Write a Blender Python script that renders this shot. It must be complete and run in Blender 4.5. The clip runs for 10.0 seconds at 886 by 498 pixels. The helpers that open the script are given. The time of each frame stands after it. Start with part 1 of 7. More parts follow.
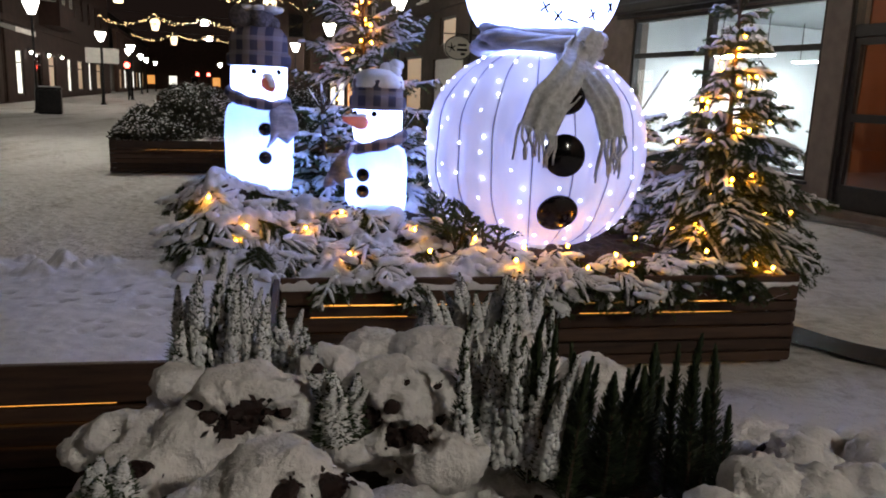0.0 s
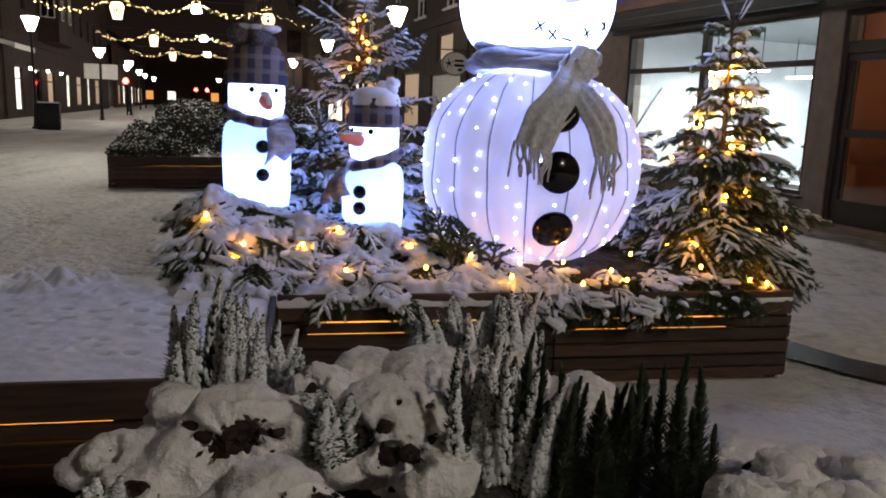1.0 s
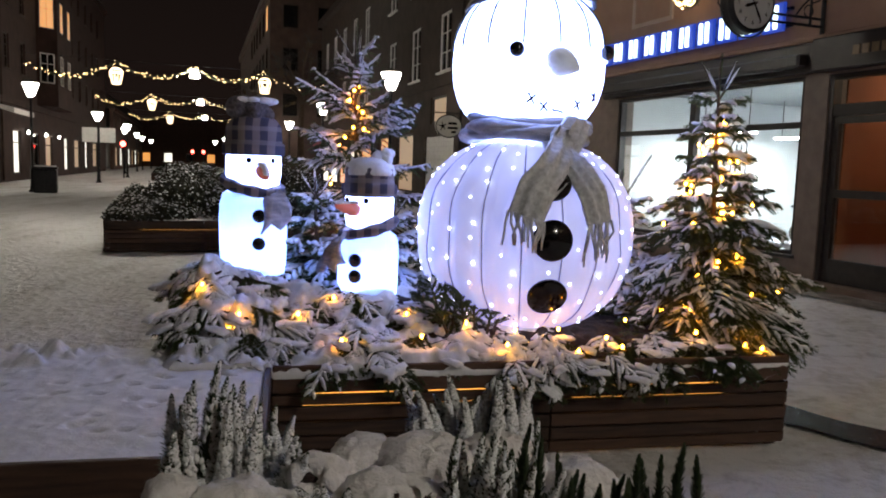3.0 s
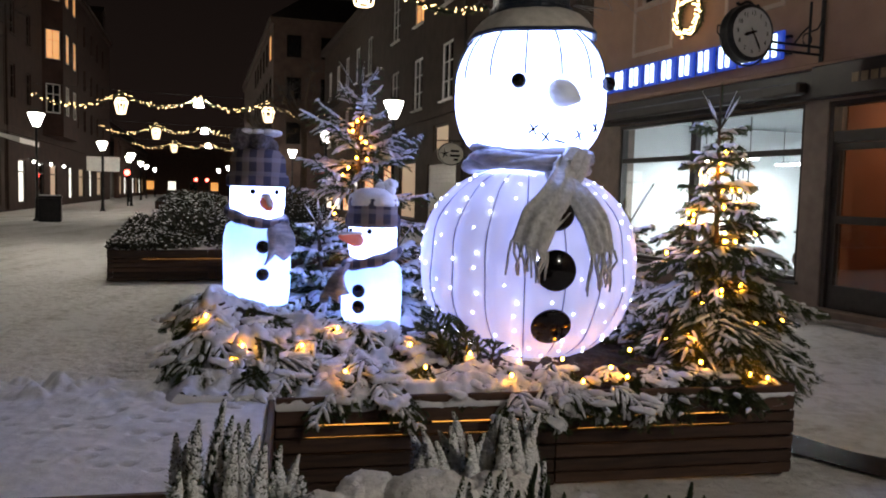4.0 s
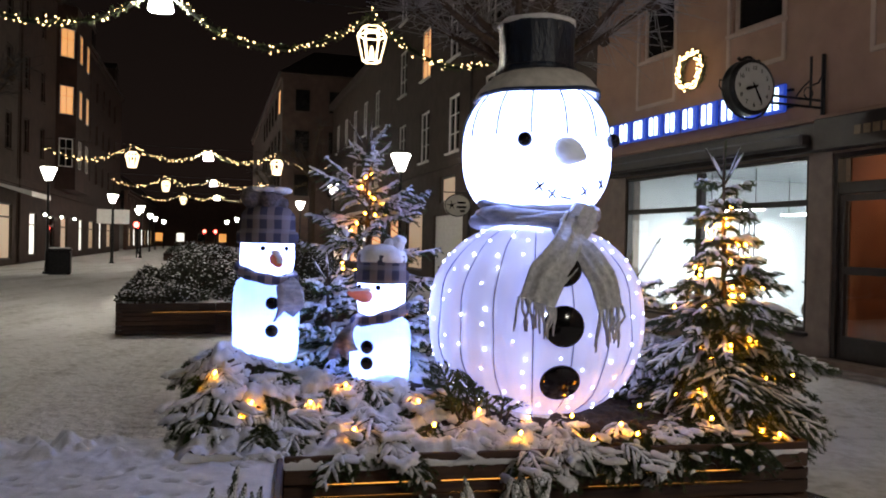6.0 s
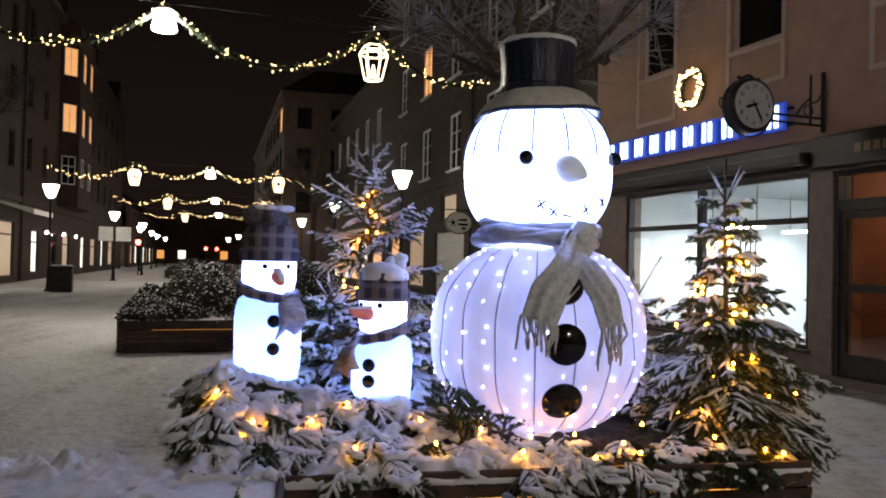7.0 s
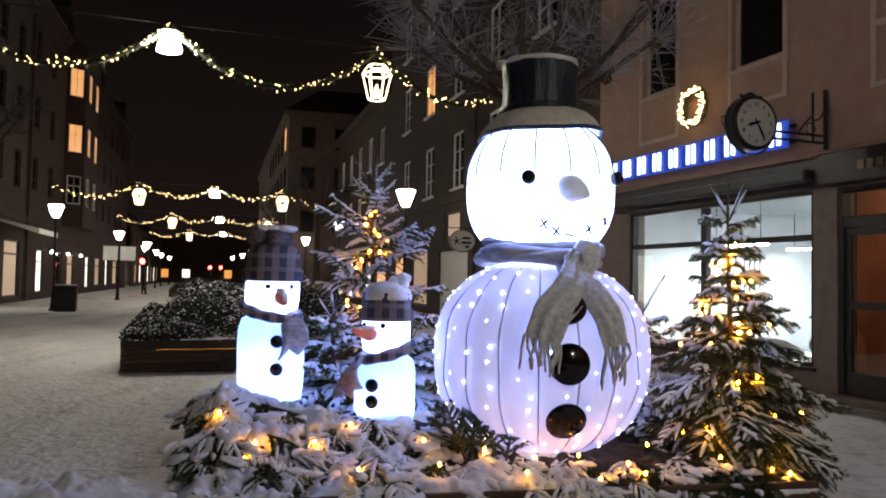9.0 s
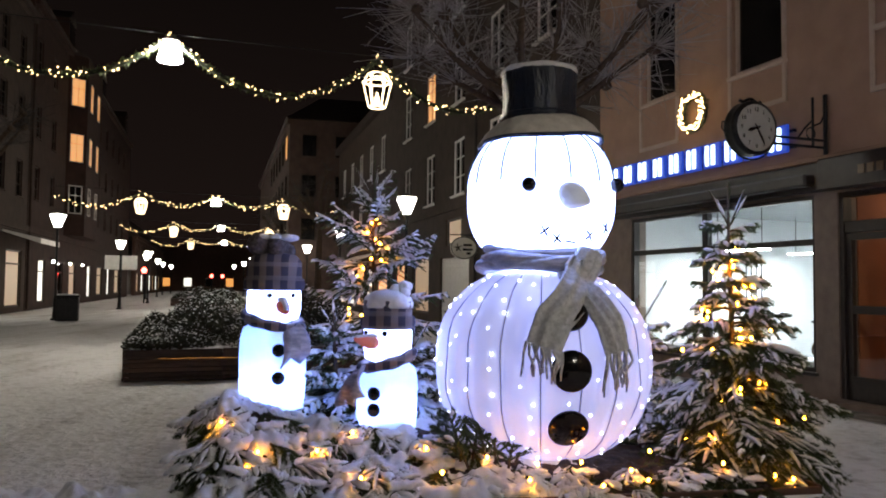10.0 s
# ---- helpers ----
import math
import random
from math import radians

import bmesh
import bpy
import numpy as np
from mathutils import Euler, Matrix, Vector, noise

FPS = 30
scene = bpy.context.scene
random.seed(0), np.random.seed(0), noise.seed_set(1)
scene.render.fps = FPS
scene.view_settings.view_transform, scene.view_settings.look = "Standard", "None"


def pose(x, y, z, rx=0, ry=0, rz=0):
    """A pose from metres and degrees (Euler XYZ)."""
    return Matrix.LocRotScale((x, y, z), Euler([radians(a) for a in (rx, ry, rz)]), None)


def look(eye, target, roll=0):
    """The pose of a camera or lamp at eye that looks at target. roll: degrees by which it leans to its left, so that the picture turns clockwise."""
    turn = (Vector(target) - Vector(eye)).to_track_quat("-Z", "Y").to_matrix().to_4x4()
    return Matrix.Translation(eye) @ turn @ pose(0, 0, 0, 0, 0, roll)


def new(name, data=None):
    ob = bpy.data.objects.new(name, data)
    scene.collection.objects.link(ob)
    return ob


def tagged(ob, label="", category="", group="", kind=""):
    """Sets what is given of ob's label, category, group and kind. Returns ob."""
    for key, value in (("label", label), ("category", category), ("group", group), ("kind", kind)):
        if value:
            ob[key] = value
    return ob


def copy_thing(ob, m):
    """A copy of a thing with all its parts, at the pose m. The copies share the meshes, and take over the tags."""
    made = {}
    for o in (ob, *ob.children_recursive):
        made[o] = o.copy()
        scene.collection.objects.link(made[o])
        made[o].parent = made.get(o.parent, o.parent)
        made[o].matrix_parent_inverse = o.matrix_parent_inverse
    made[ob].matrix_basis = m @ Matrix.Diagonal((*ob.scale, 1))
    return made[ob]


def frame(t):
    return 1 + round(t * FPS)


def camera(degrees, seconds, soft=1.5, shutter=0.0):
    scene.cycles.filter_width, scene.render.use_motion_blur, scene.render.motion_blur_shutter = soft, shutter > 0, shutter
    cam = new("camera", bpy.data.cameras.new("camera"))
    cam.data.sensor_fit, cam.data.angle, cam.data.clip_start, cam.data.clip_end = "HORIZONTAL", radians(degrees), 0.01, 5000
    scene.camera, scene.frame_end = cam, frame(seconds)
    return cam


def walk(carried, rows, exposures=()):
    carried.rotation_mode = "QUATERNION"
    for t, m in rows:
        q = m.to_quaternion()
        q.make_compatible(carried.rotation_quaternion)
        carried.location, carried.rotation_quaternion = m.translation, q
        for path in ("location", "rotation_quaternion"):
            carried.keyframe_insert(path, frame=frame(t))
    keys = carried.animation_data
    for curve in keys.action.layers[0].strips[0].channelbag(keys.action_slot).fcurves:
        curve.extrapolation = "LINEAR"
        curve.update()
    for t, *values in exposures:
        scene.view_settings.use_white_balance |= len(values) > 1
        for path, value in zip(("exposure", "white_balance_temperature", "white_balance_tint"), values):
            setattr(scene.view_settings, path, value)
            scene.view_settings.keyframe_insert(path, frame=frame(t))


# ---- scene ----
cam = camera(60.5, 10.0, soft=1.9)
PATH = [
    (0, (-0.37, -0.088, 1.439), (-0.265, 1.869, 1.037), 2.3),
    (0.5, (-0.364, -0.117, 1.448), (-0.259, 1.843, 1.063), 2.2),
    (1, (-0.361, -0.11, 1.456), (-0.252, 1.854, 1.091), 2.2),
    (1.5, (-0.363, -0.121, 1.476), (-0.248, 1.846, 1.135), 2.1),
    (2, (-0.364, -0.094, 1.487), (-0.243, 1.88, 1.192), 2.0),
    (2.5, (-0.365, -0.115, 1.501), (-0.244, 1.866, 1.25), 1.9),
    (4, (-0.37, -0.13, 1.536), (-0.26, 1.862, 1.392), 1.5),
    (4.5, (-0.378, -0.133, 1.547), (-0.274, 1.861, 1.438), 1.3),
    (5, (-0.382, -0.149, 1.556), (-0.285, 1.847, 1.48), 1.2),
    (5.5, (-0.379, -0.157, 1.566), (-0.287, 1.84, 1.523), 1.2),
    (7, (-0.383, -0.165, 1.577), (-0.298, 1.833, 1.609), 1.2),
    (7.5, (-0.379, -0.168, 1.579), (-0.299, 1.83, 1.626), 1.1),
    (8, (-0.379, -0.161, 1.582), (-0.302, 1.836, 1.642), 1.1),
    (8.5, (-0.377, -0.165, 1.582), (-0.302, 1.832, 1.652), 1.0),
    (9, (-0.378, -0.167, 1.587), (-0.304, 1.83, 1.666), 1.0),
    (9.5, (-0.375, -0.168, 1.589), (-0.303, 1.828, 1.679), 0.7),
    (10, (-0.376, -0.174, 1.592), (-0.306, 1.823, 1.689), 0.6),
]
walk(cam, [(t, look(e, g, r)) for t, e, g, r in PATH], [(0, 0.07, 6500, 4.0), (10, 0.07, 6500, 4.0)])


# ---- world and sky: a night street under low snow cloud ----
world = bpy.data.worlds.new("night_sky")
scene.world = world
world.use_nodes = True
wt = world.node_tree
wbg = wt.nodes["Background"]
wco = wt.nodes.new("ShaderNodeTexCoord")
wse = wt.nodes.new("ShaderNodeSeparateXYZ")
wra = wt.nodes.new("ShaderNodeValToRGB")
wra.color_ramp.elements[0].position, wra.color_ramp.elements[0].color = 0.0, (0.034, 0.021, 0.018, 1)
wra.color_ramp.elements[1].position, wra.color_ramp.elements[1].color = 0.45, (0.0085, 0.0058, 0.0055, 1)
wt.links.new(wco.outputs["Generated"], wse.inputs[0])
wt.links.new(wse.outputs["Z"], wra.inputs[0])
wt.links.new(wra.outputs[0], wbg.inputs["Color"])
wbg.inputs["Strength"].default_value = 0.34

# strengths of all that glows
GLOW_BODY, GLOW_HEAD, GLOW_SMALL = 0.72, 8.0, 0.72
GLOW_STREET, GLOW_HANGING, GLOW_BULB, GLOW_FAIRY = 18.0, 330.0, 125.0, 9.0
WARM = (1.0, 0.31, 0.012)
AMBER = (1.0, 0.62, 0.27)
LAMP_WHITE = (1.0, 0.93, 0.84)

# ---- materials ----


def nodes_of(name):
    m = bpy.data.materials.new(name)
    m.use_nodes = True
    return m, m.node_tree, m.node_tree.nodes["Principled BSDF"]


def surface(name, dark, light, rough=0.7, metal=0.0, scale=20.0, fine=180.0, bump=0.25, dist=0.01, random_by="", stretch=(1, 1, 1), spec=0.4):
    """Two scales of noise mix two tones; the fine one also gives relief."""
    m, t, b = nodes_of(name)
    co = t.nodes.new("ShaderNodeTexCoord")
    mp = t.nodes.new("ShaderNodeMapping")
    mp.inputs["Scale"].default_value = stretch
    t.links.new(co.outputs["Object"], mp.inputs[0])
    n1, n2 = t.nodes.new("ShaderNodeTexNoise"), t.nodes.new("ShaderNodeTexNoise")
    n1.inputs["Scale"].default_value, n2.inputs["Scale"].default_value = scale, fine
    n1.inputs["Detail"].default_value, n2.inputs["Detail"].default_value = 5, 3
    t.links.new(mp.outputs[0], n1.inputs["Vector"])
    t.links.new(mp.outputs[0], n2.inputs["Vector"])
    add = t.nodes.new("ShaderNodeMath")
    add.operation = "MULTIPLY_ADD"
    add.inputs[1].default_value = 0.35
    t.links.new(n2.outputs["Fac"], add.inputs[0])
    sc = t.nodes.new("ShaderNodeMath")
    sc.operation = "MULTIPLY_ADD"
    sc.inputs[1].default_value, sc.inputs[2].default_value = 1.1, -0.22
    t.links.new(n1.outputs["Fac"], sc.inputs[0])
    t.links.new(sc.outputs[0], add.inputs[2])
    last = add
    if random_by:
        src = t.nodes.new("ShaderNodeObjectInfo" if random_by == "object" else "ShaderNodeNewGeometry")
        ra = t.nodes.new("ShaderNodeMath")
        ra.operation = "MULTIPLY_ADD"
        ra.inputs[1].default_value, ra.inputs[2].default_value = 0.5, -0.25
        t.links.new(src.outputs["Random" if random_by == "object" else "Random Per Island"], ra.inputs[0])
        su = t.nodes.new("ShaderNodeMath")
        t.links.new(ra.outputs[0], su.inputs[0])
        t.links.new(add.outputs[0], su.inputs[1])
        last = su
    cr = t.nodes.new("ShaderNodeValToRGB")
    cr.color_ramp.elements[0].position, cr.color_ramp.elements[0].color = 0.2, (*dark, 1)
    cr.color_ramp.elements[1].position, cr.color_ramp.elements[1].color = 0.85, (*light, 1)
    t.links.new(last.outputs[0], cr.inputs[0])
    t.links.new(cr.outputs[0], b.inputs["Base Color"])
    b.inputs["Roughness"].default_value, b.inputs["Metallic"].default_value = rough, metal
    b.inputs["Specular IOR Level"].default_value = spec
    if bump:
        bu = t.nodes.new("ShaderNodeBump")
        bu.inputs["Strength"].default_value, bu.inputs["Distance"].default_value = bump, dist
        t.links.new(add.outputs[0], bu.inputs["Height"])
        t.links.new(bu.outputs[0], b.inputs["Normal"])
    return m


def glowing(name, colour, strength, base=(0.8, 0.8, 0.8), rough=0.6):
    m, t, b = nodes_of(name)
    b.inputs["Base Color"].default_value = (*base, 1)
    b.inputs["Roughness"].default_value = rough
    b.inputs["Emission Color"].default_value = (*colour, 1)
    b.inputs["Emission Strength"].default_value = strength
    return m


def lit_cloth(name, colour, strength, base=(0.75, 0.77, 0.85), scale=9.0, spread=0.25, translucent=0.0):
    """Thin white cloth, as if lit from within: its own uneven glow, with light let through it."""
    m, t, b = nodes_of(name)
    co = t.nodes.new("ShaderNodeTexCoord")
    n1 = t.nodes.new("ShaderNodeTexNoise")
    n1.inputs["Scale"].default_value, n1.inputs["Detail"].default_value = scale, 4
    t.links.new(co.outputs["Object"], n1.inputs["Vector"])
    mr = t.nodes.new("ShaderNodeMapRange")
    mr.inputs["From Min"].default_value, mr.inputs["From Max"].default_value = 0.3, 0.7
    mr.inputs["To Min"].default_value, mr.inputs["To Max"].default_value = strength * (1 - spread), strength * (1 + spread)
    t.links.new(n1.outputs["Fac"], mr.inputs["Value"])
    t.links.new(mr.outputs[0], b.inputs["Emission Strength"])
    b.inputs["Emission Color"].default_value = (*colour, 1)
    b.inputs["Base Color"].default_value = (*base, 1)
    b.inputs["Roughness"].default_value = 0.75
    bu = t.nodes.new("ShaderNodeBump")
    bu.inputs["Strength"].default_value, bu.inputs["Distance"].default_value = 0.5, 0.02
    t.links.new(n1.outputs["Fac"], bu.inputs["Height"])
    t.links.new(bu.outputs[0], b.inputs["Normal"])
    if translucent:
        tr = t.nodes.new("ShaderNodeBsdfTranslucent")
        tr.inputs["Color"].default_value = (0.55, 0.66, 1.0, 1)
        mx = t.nodes.new("ShaderNodeMixShader")
        mx.inputs[0].default_value = translucent
        t.links.new(b.outputs[0], mx.inputs[1])
        t.links.new(tr.outputs[0], mx.inputs[2])
        t.links.new(mx.outputs[0], t.nodes["Material Output"].inputs["Surface"])
    return m


def glass(name, tint=(0.95, 0.97, 0.98), gloss=0.07):
    m, t, b = nodes_of(name)
    tr, gl, mx = t.nodes.new("ShaderNodeBsdfTransparent"), t.nodes.new("ShaderNodeBsdfGlossy"), t.nodes.new("ShaderNodeMixShader")
    tr.inputs["Color"].default_value = (*tint, 1)
    gl.inputs["Roughness"].default_value = 0.02
    mx.inputs[0].default_value = gloss
    t.links.new(tr.outputs[0], mx.inputs[1])
    t.links.new(gl.outputs[0], mx.inputs[2])
    t.links.new(mx.outputs[0], t.nodes["Material Output"].inputs["Surface"])
    return m


def plaid(name, a, b_, c, size=9.0):
    """Woven check of two dark tones and a pale one."""
    m, t, b = nodes_of(name)
    co = t.nodes.new("ShaderNodeTexCoord")
    w1, w2 = t.nodes.new("ShaderNodeTexWave"), t.nodes.new("ShaderNodeTexWave")
    w1.bands_direction, w2.bands_direction = "X", "Z"
    for w in (w1, w2):
        w.inputs["Scale"].default_value, w.inputs["Distortion"].default_value = size, 0.6
        t.links.new(co.outputs["Object"], w.inputs["Vector"])
    r1, r2 = t.nodes.new("ShaderNodeValToRGB"), t.nodes.new("ShaderNodeValToRGB")
    r1.color_ramp.elements[0].position, r1.color_ramp.elements[1].position = 0.45, 0.55
    r2.color_ramp.elements[0].position, r2.color_ramp.elements[1].position = 0.72, 0.8
    t.links.new(w1.outputs["Fac"], r1.inputs[0])
    t.links.new(w2.outputs["Fac"], r2.inputs[0])
    m1, m2 = t.nodes.new("ShaderNodeMix"), t.nodes.new("ShaderNodeMix")
    for mm in (m1, m2):
        mm.data_type = "RGBA"
    m1.inputs[6].default_value, m1.inputs[7].default_value = (*a, 1), (*b_, 1)
    t.links.new(r1.outputs[0], m1.inputs[0])
    t.links.new(m1.outputs[2], m2.inputs[6])
    m2.inputs[7].default_value = (*c, 1)
    hf = t.nodes.new("ShaderNodeMath")
    hf.operation = "MULTIPLY"
    hf.inputs[1].default_value = 0.55
    t.links.new(r2.outputs[0], hf.inputs[0])
    t.links.new(hf.outputs[0], m2.inputs[0])
    t.links.new(m2.outputs[2], b.inputs["Base Color"])
    b.inputs["Roughness"].default_value = 0.9
    nz, bu = t.nodes.new("ShaderNodeTexNoise"), t.nodes.new("ShaderNodeBump")
    nz.inputs["Scale"].default_value = 160
    bu.inputs["Strength"].default_value = 0.5
    bu.inputs["Distance"].default_value = 0.004
    t.links.new(nz.outputs["Fac"], bu.inputs["Height"])
    t.links.new(bu.outputs[0], b.inputs["Normal"])
    return m


SNOW = surface("fresh_snow", (0.66, 0.67, 0.70), (0.86, 0.86, 0.88), 0.75, scale=14, fine=120, bump=0.5, dist=0.012)
SNOW_TWIG = surface("twig_snow", (0.68, 0.69, 0.72), (0.88, 0.88, 0.90), 0.8, scale=40, fine=260, bump=0.4, dist=0.006)
SNOW_LUMP = surface("lump_snow", (0.70, 0.68, 0.68), (0.90, 0.88, 0.88), 0.8, scale=46, fine=190, bump=0.9, dist=0.011)
WOOD = surface("stained_wood", (0.022, 0.012, 0.008), (0.088, 0.047, 0.030), 0.62, scale=3.0, fine=40, bump=0.5, dist=0.004, random_by="object", stretch=(1.2, 14, 14))
NEEDLE = surface("spruce_needles", (0.030, 0.048, 0.018), (0.095, 0.125, 0.045), 0.6, scale=7, fine=60, bump=0, random_by="island")
BARK = surface("bark", (0.035, 0.025, 0.018), (0.12, 0.085, 0.06), 0.9, scale=30, fine=160, bump=0.8)
HEATHER = surface("heather_scales", (0.020, 0.038, 0.018), (0.085, 0.115, 0.055), 0.65, scale=25, fine=90, bump=0, random_by="island")
LEAF = surface("shrub_leaves", (0.016, 0.020, 0.013), (0.05, 0.05, 0.032), 0.6, scale=9, fine=50, bump=0, random_by="island")
SOIL = surface("dark_soil", (0.015, 0.011, 0.008), (0.05, 0.035, 0.025), 0.95, scale=25, fine=150, bump=0.8)
STUCCO = surface("tan_render", (0.30, 0.19, 0.14), (0.40, 0.26, 0.19), 0.9, scale=2.5, fine=90, bump=0.25, dist=0.004)
STUCCO_TRIM = surface("pale_trim", (0.42, 0.32, 0.26), (0.52, 0.41, 0.34), 0.85, scale=5, fine=100, bump=0.2, dist=0.003)
STONE = surface("brown_stone", (0.13, 0.095, 0.075), (0.22, 0.165, 0.135), 0.55, scale=5, fine=130, bump=0.2, dist=0.003)
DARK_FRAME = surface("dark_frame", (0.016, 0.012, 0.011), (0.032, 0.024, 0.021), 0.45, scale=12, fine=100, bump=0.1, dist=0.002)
BLACK = surface("black_metal", (0.010, 0.010, 0.011), (0.03, 0.03, 0.032), 0.42, metal=0.6, scale=18, fine=140, bump=0.15, dist=0.002)
BRICK = surface("brown_brick", (0.022, 0.011, 0.009), (0.055, 0.028, 0.021), 0.9, scale=1.5, fine=14, bump=0.4, dist=0.01)
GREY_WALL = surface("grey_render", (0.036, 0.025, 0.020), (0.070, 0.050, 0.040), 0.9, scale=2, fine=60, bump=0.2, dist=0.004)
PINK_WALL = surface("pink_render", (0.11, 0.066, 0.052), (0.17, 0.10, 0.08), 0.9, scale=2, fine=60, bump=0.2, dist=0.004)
# pink render again, darkened in colour so the corner house looks dimly lit
DIM_PINK = surface("dimmed_pink_render", (0.045, 0.028, 0.023), (0.085, 0.054, 0.044), 0.9, scale=2, fine=60, bump=0.2, dist=0.004)
ROOF = surface("dark_roof", (0.03, 0.022, 0.02), (0.07, 0.05, 0.045), 0.8, scale=4, fine=40, bump=0.3)
WHITE_PAINT = surface("white_paint", (0.62, 0.60, 0.57), (0.78, 0.76, 0.73), 0.5, scale=8, fine=90, bump=0.1, dist=0.002)
SHOP_WHITE = surface("shop_white", (0.72, 0.73, 0.74), (0.84, 0.85, 0.86), 0.6, scale=4, fine=60, bump=0.05, dist=0.002)
SHOP_GREY = surface("shop_grey", (0.22, 0.23, 0.24), (0.34, 0.35, 0.36), 0.6, scale=4, fine=60, bump=0.05, dist=0.002)
ORANGE = surface("orange_wall", (0.34, 0.115, 0.045), (0.42, 0.16, 0.07), 0.7, scale=3, fine=70, bump=0.1, dist=0.002)
WOVEN = surface("woven_wool", (0.42, 0.43, 0.45), (0.84, 0.85, 0.88), 0.95, scale=38, fine=190, bump=0.7, dist=0.007)
SCARF_BLUE = surface("blue_grey_cloth", (0.20, 0.21, 0.26), (0.60, 0.61, 0.68), 0.85, scale=12, fine=130, bump=0.8, dist=0.012, stretch=(1, 1, 3))
HAT_BLACK = surface("black_hat_cloth", (0.006, 0.009, 0.016), (0.022, 0.032, 0.058), 0.36, scale=11, fine=60, bump=1.0, dist=0.025, stretch=(1, 1, 0.35))
BRIM = surface("snowy_brim_cloth", (0.50, 0.48, 0.45), (0.78, 0.75, 0.71), 0.9, scale=16, fine=120, bump=0.5)
BUTTON = surface("glossy_black", (0.003, 0.003, 0.004), (0.008, 0.008, 0.010), 0.14, scale=8, fine=60, bump=0.05, dist=0.003)
# noses have a faint glow added to lift them out of the dark
NOSE_PALE = lit_cloth("pale_nose_cloth", (0.75, 0.78, 0.95), 0.22, (0.7, 0.7, 0.74), 16, 0.35)
NOSE_RED = lit_cloth("red_nose_cloth", (0.9, 0.20, 0.13), 0.16, (0.5, 0.17, 0.13), 20, 0.35)
CABLE = surface("grey_cable", (0.36, 0.35, 0.42), (0.56, 0.55, 0.62), 0.6, scale=30, fine=120, bump=0.1)
DARK_CABLE = surface("green_cable", (0.008, 0.012, 0.008), (0.02, 0.028, 0.018), 0.6, scale=30, fine=120, bump=0.1)
PLAID = plaid("plaid_cloth", (0.05, 0.05, 0.085), (0.20, 0.17, 0.18), (0.27, 0.25, 0.28), 3.6)
FUR = surface("dark_fur", (0.05, 0.045, 0.05), (0.22, 0.20, 0.21), 0.95, scale=60, fine=260, bump=1.0, dist=0.02)
ASPHALT_WET = surface("wet_paving", (0.008, 0.007, 0.007), (0.030, 0.026, 0.025), 0.16, scale=30, fine=170, bump=0.8, dist=0.012, spec=0.5)
CLOCK_FACE = surface("cream_dial", (0.44, 0.45, 0.42), (0.54, 0.55, 0.52), 0.4, scale=6, fine=60, bump=0.03)
BLUE_PANEL = glowing("blue_sign_panel", (0.035, 0.10, 0.80), 0.42, (0.02, 0.04, 0.3))
SIGN_WHITE = glowing("white_sign_tube", (0.72, 0.90, 1.0), 2.6)
GLASS = glass("window_glass")
DARK_GLASS = surface("dark_pane", (0.006, 0.006, 0.007), (0.014, 0.013, 0.013), 0.08, scale=1.5, fine=20, bump=0.02)
LIT_YELLOW = glowing("lit_room_amber", (1.0, 0.40, 0.09), 0.85)
DIM_AMBER = glowing("dim_room_amber", (1.0, 0.55, 0.22), 0.22)
LIT_WHITE = glowing("lit_room_white", (1.0, 0.93, 0.82), 1.3)
LIT_RED = glowing("lit_red", (1.0, 0.05, 0.03), 4.0)
BULB = glowing("fairy_bulb", WARM, GLOW_BULB)
FAIRY = glowing("garland_bulb", AMBER, GLOW_FAIRY)
COOL_LED = glowing("cool_led", (0.80, 0.86, 1.0), 5.5)
ROPE = glowing("warm_rope_light", (1.0, 0.40, 0.07), 1.7)
STREET_GLOW = glowing("street_lamp_glass", LAMP_WHITE, GLOW_STREET)
HANG_GLOW = glowing("hanging_lamp_glass", (1.0, 0.89, 0.79), GLOW_HANGING)
LANTERN_GLOW = glowing("lantern_tube", (1.0, 0.72, 0.42), 4.5)
SHOP_LAMP = glowing("shop_ceiling_lamp", (0.92, 0.97, 1.0), 112.0)
CLOTH_BODY = lit_cloth("lavender_lit_cloth", (0.43, 0.45, 1.0), GLOW_BODY, spread=0.22, scale=5.0)
CLOTH_HEAD = lit_cloth("white_lit_cloth", (0.33, 0.42, 1.0), GLOW_HEAD, spread=0.12)
CLOTH_SMALL = lit_cloth("cyan_lit_cloth", (0.46, 0.76, 1.0), GLOW_SMALL, spread=0.10, translucent=0.45)


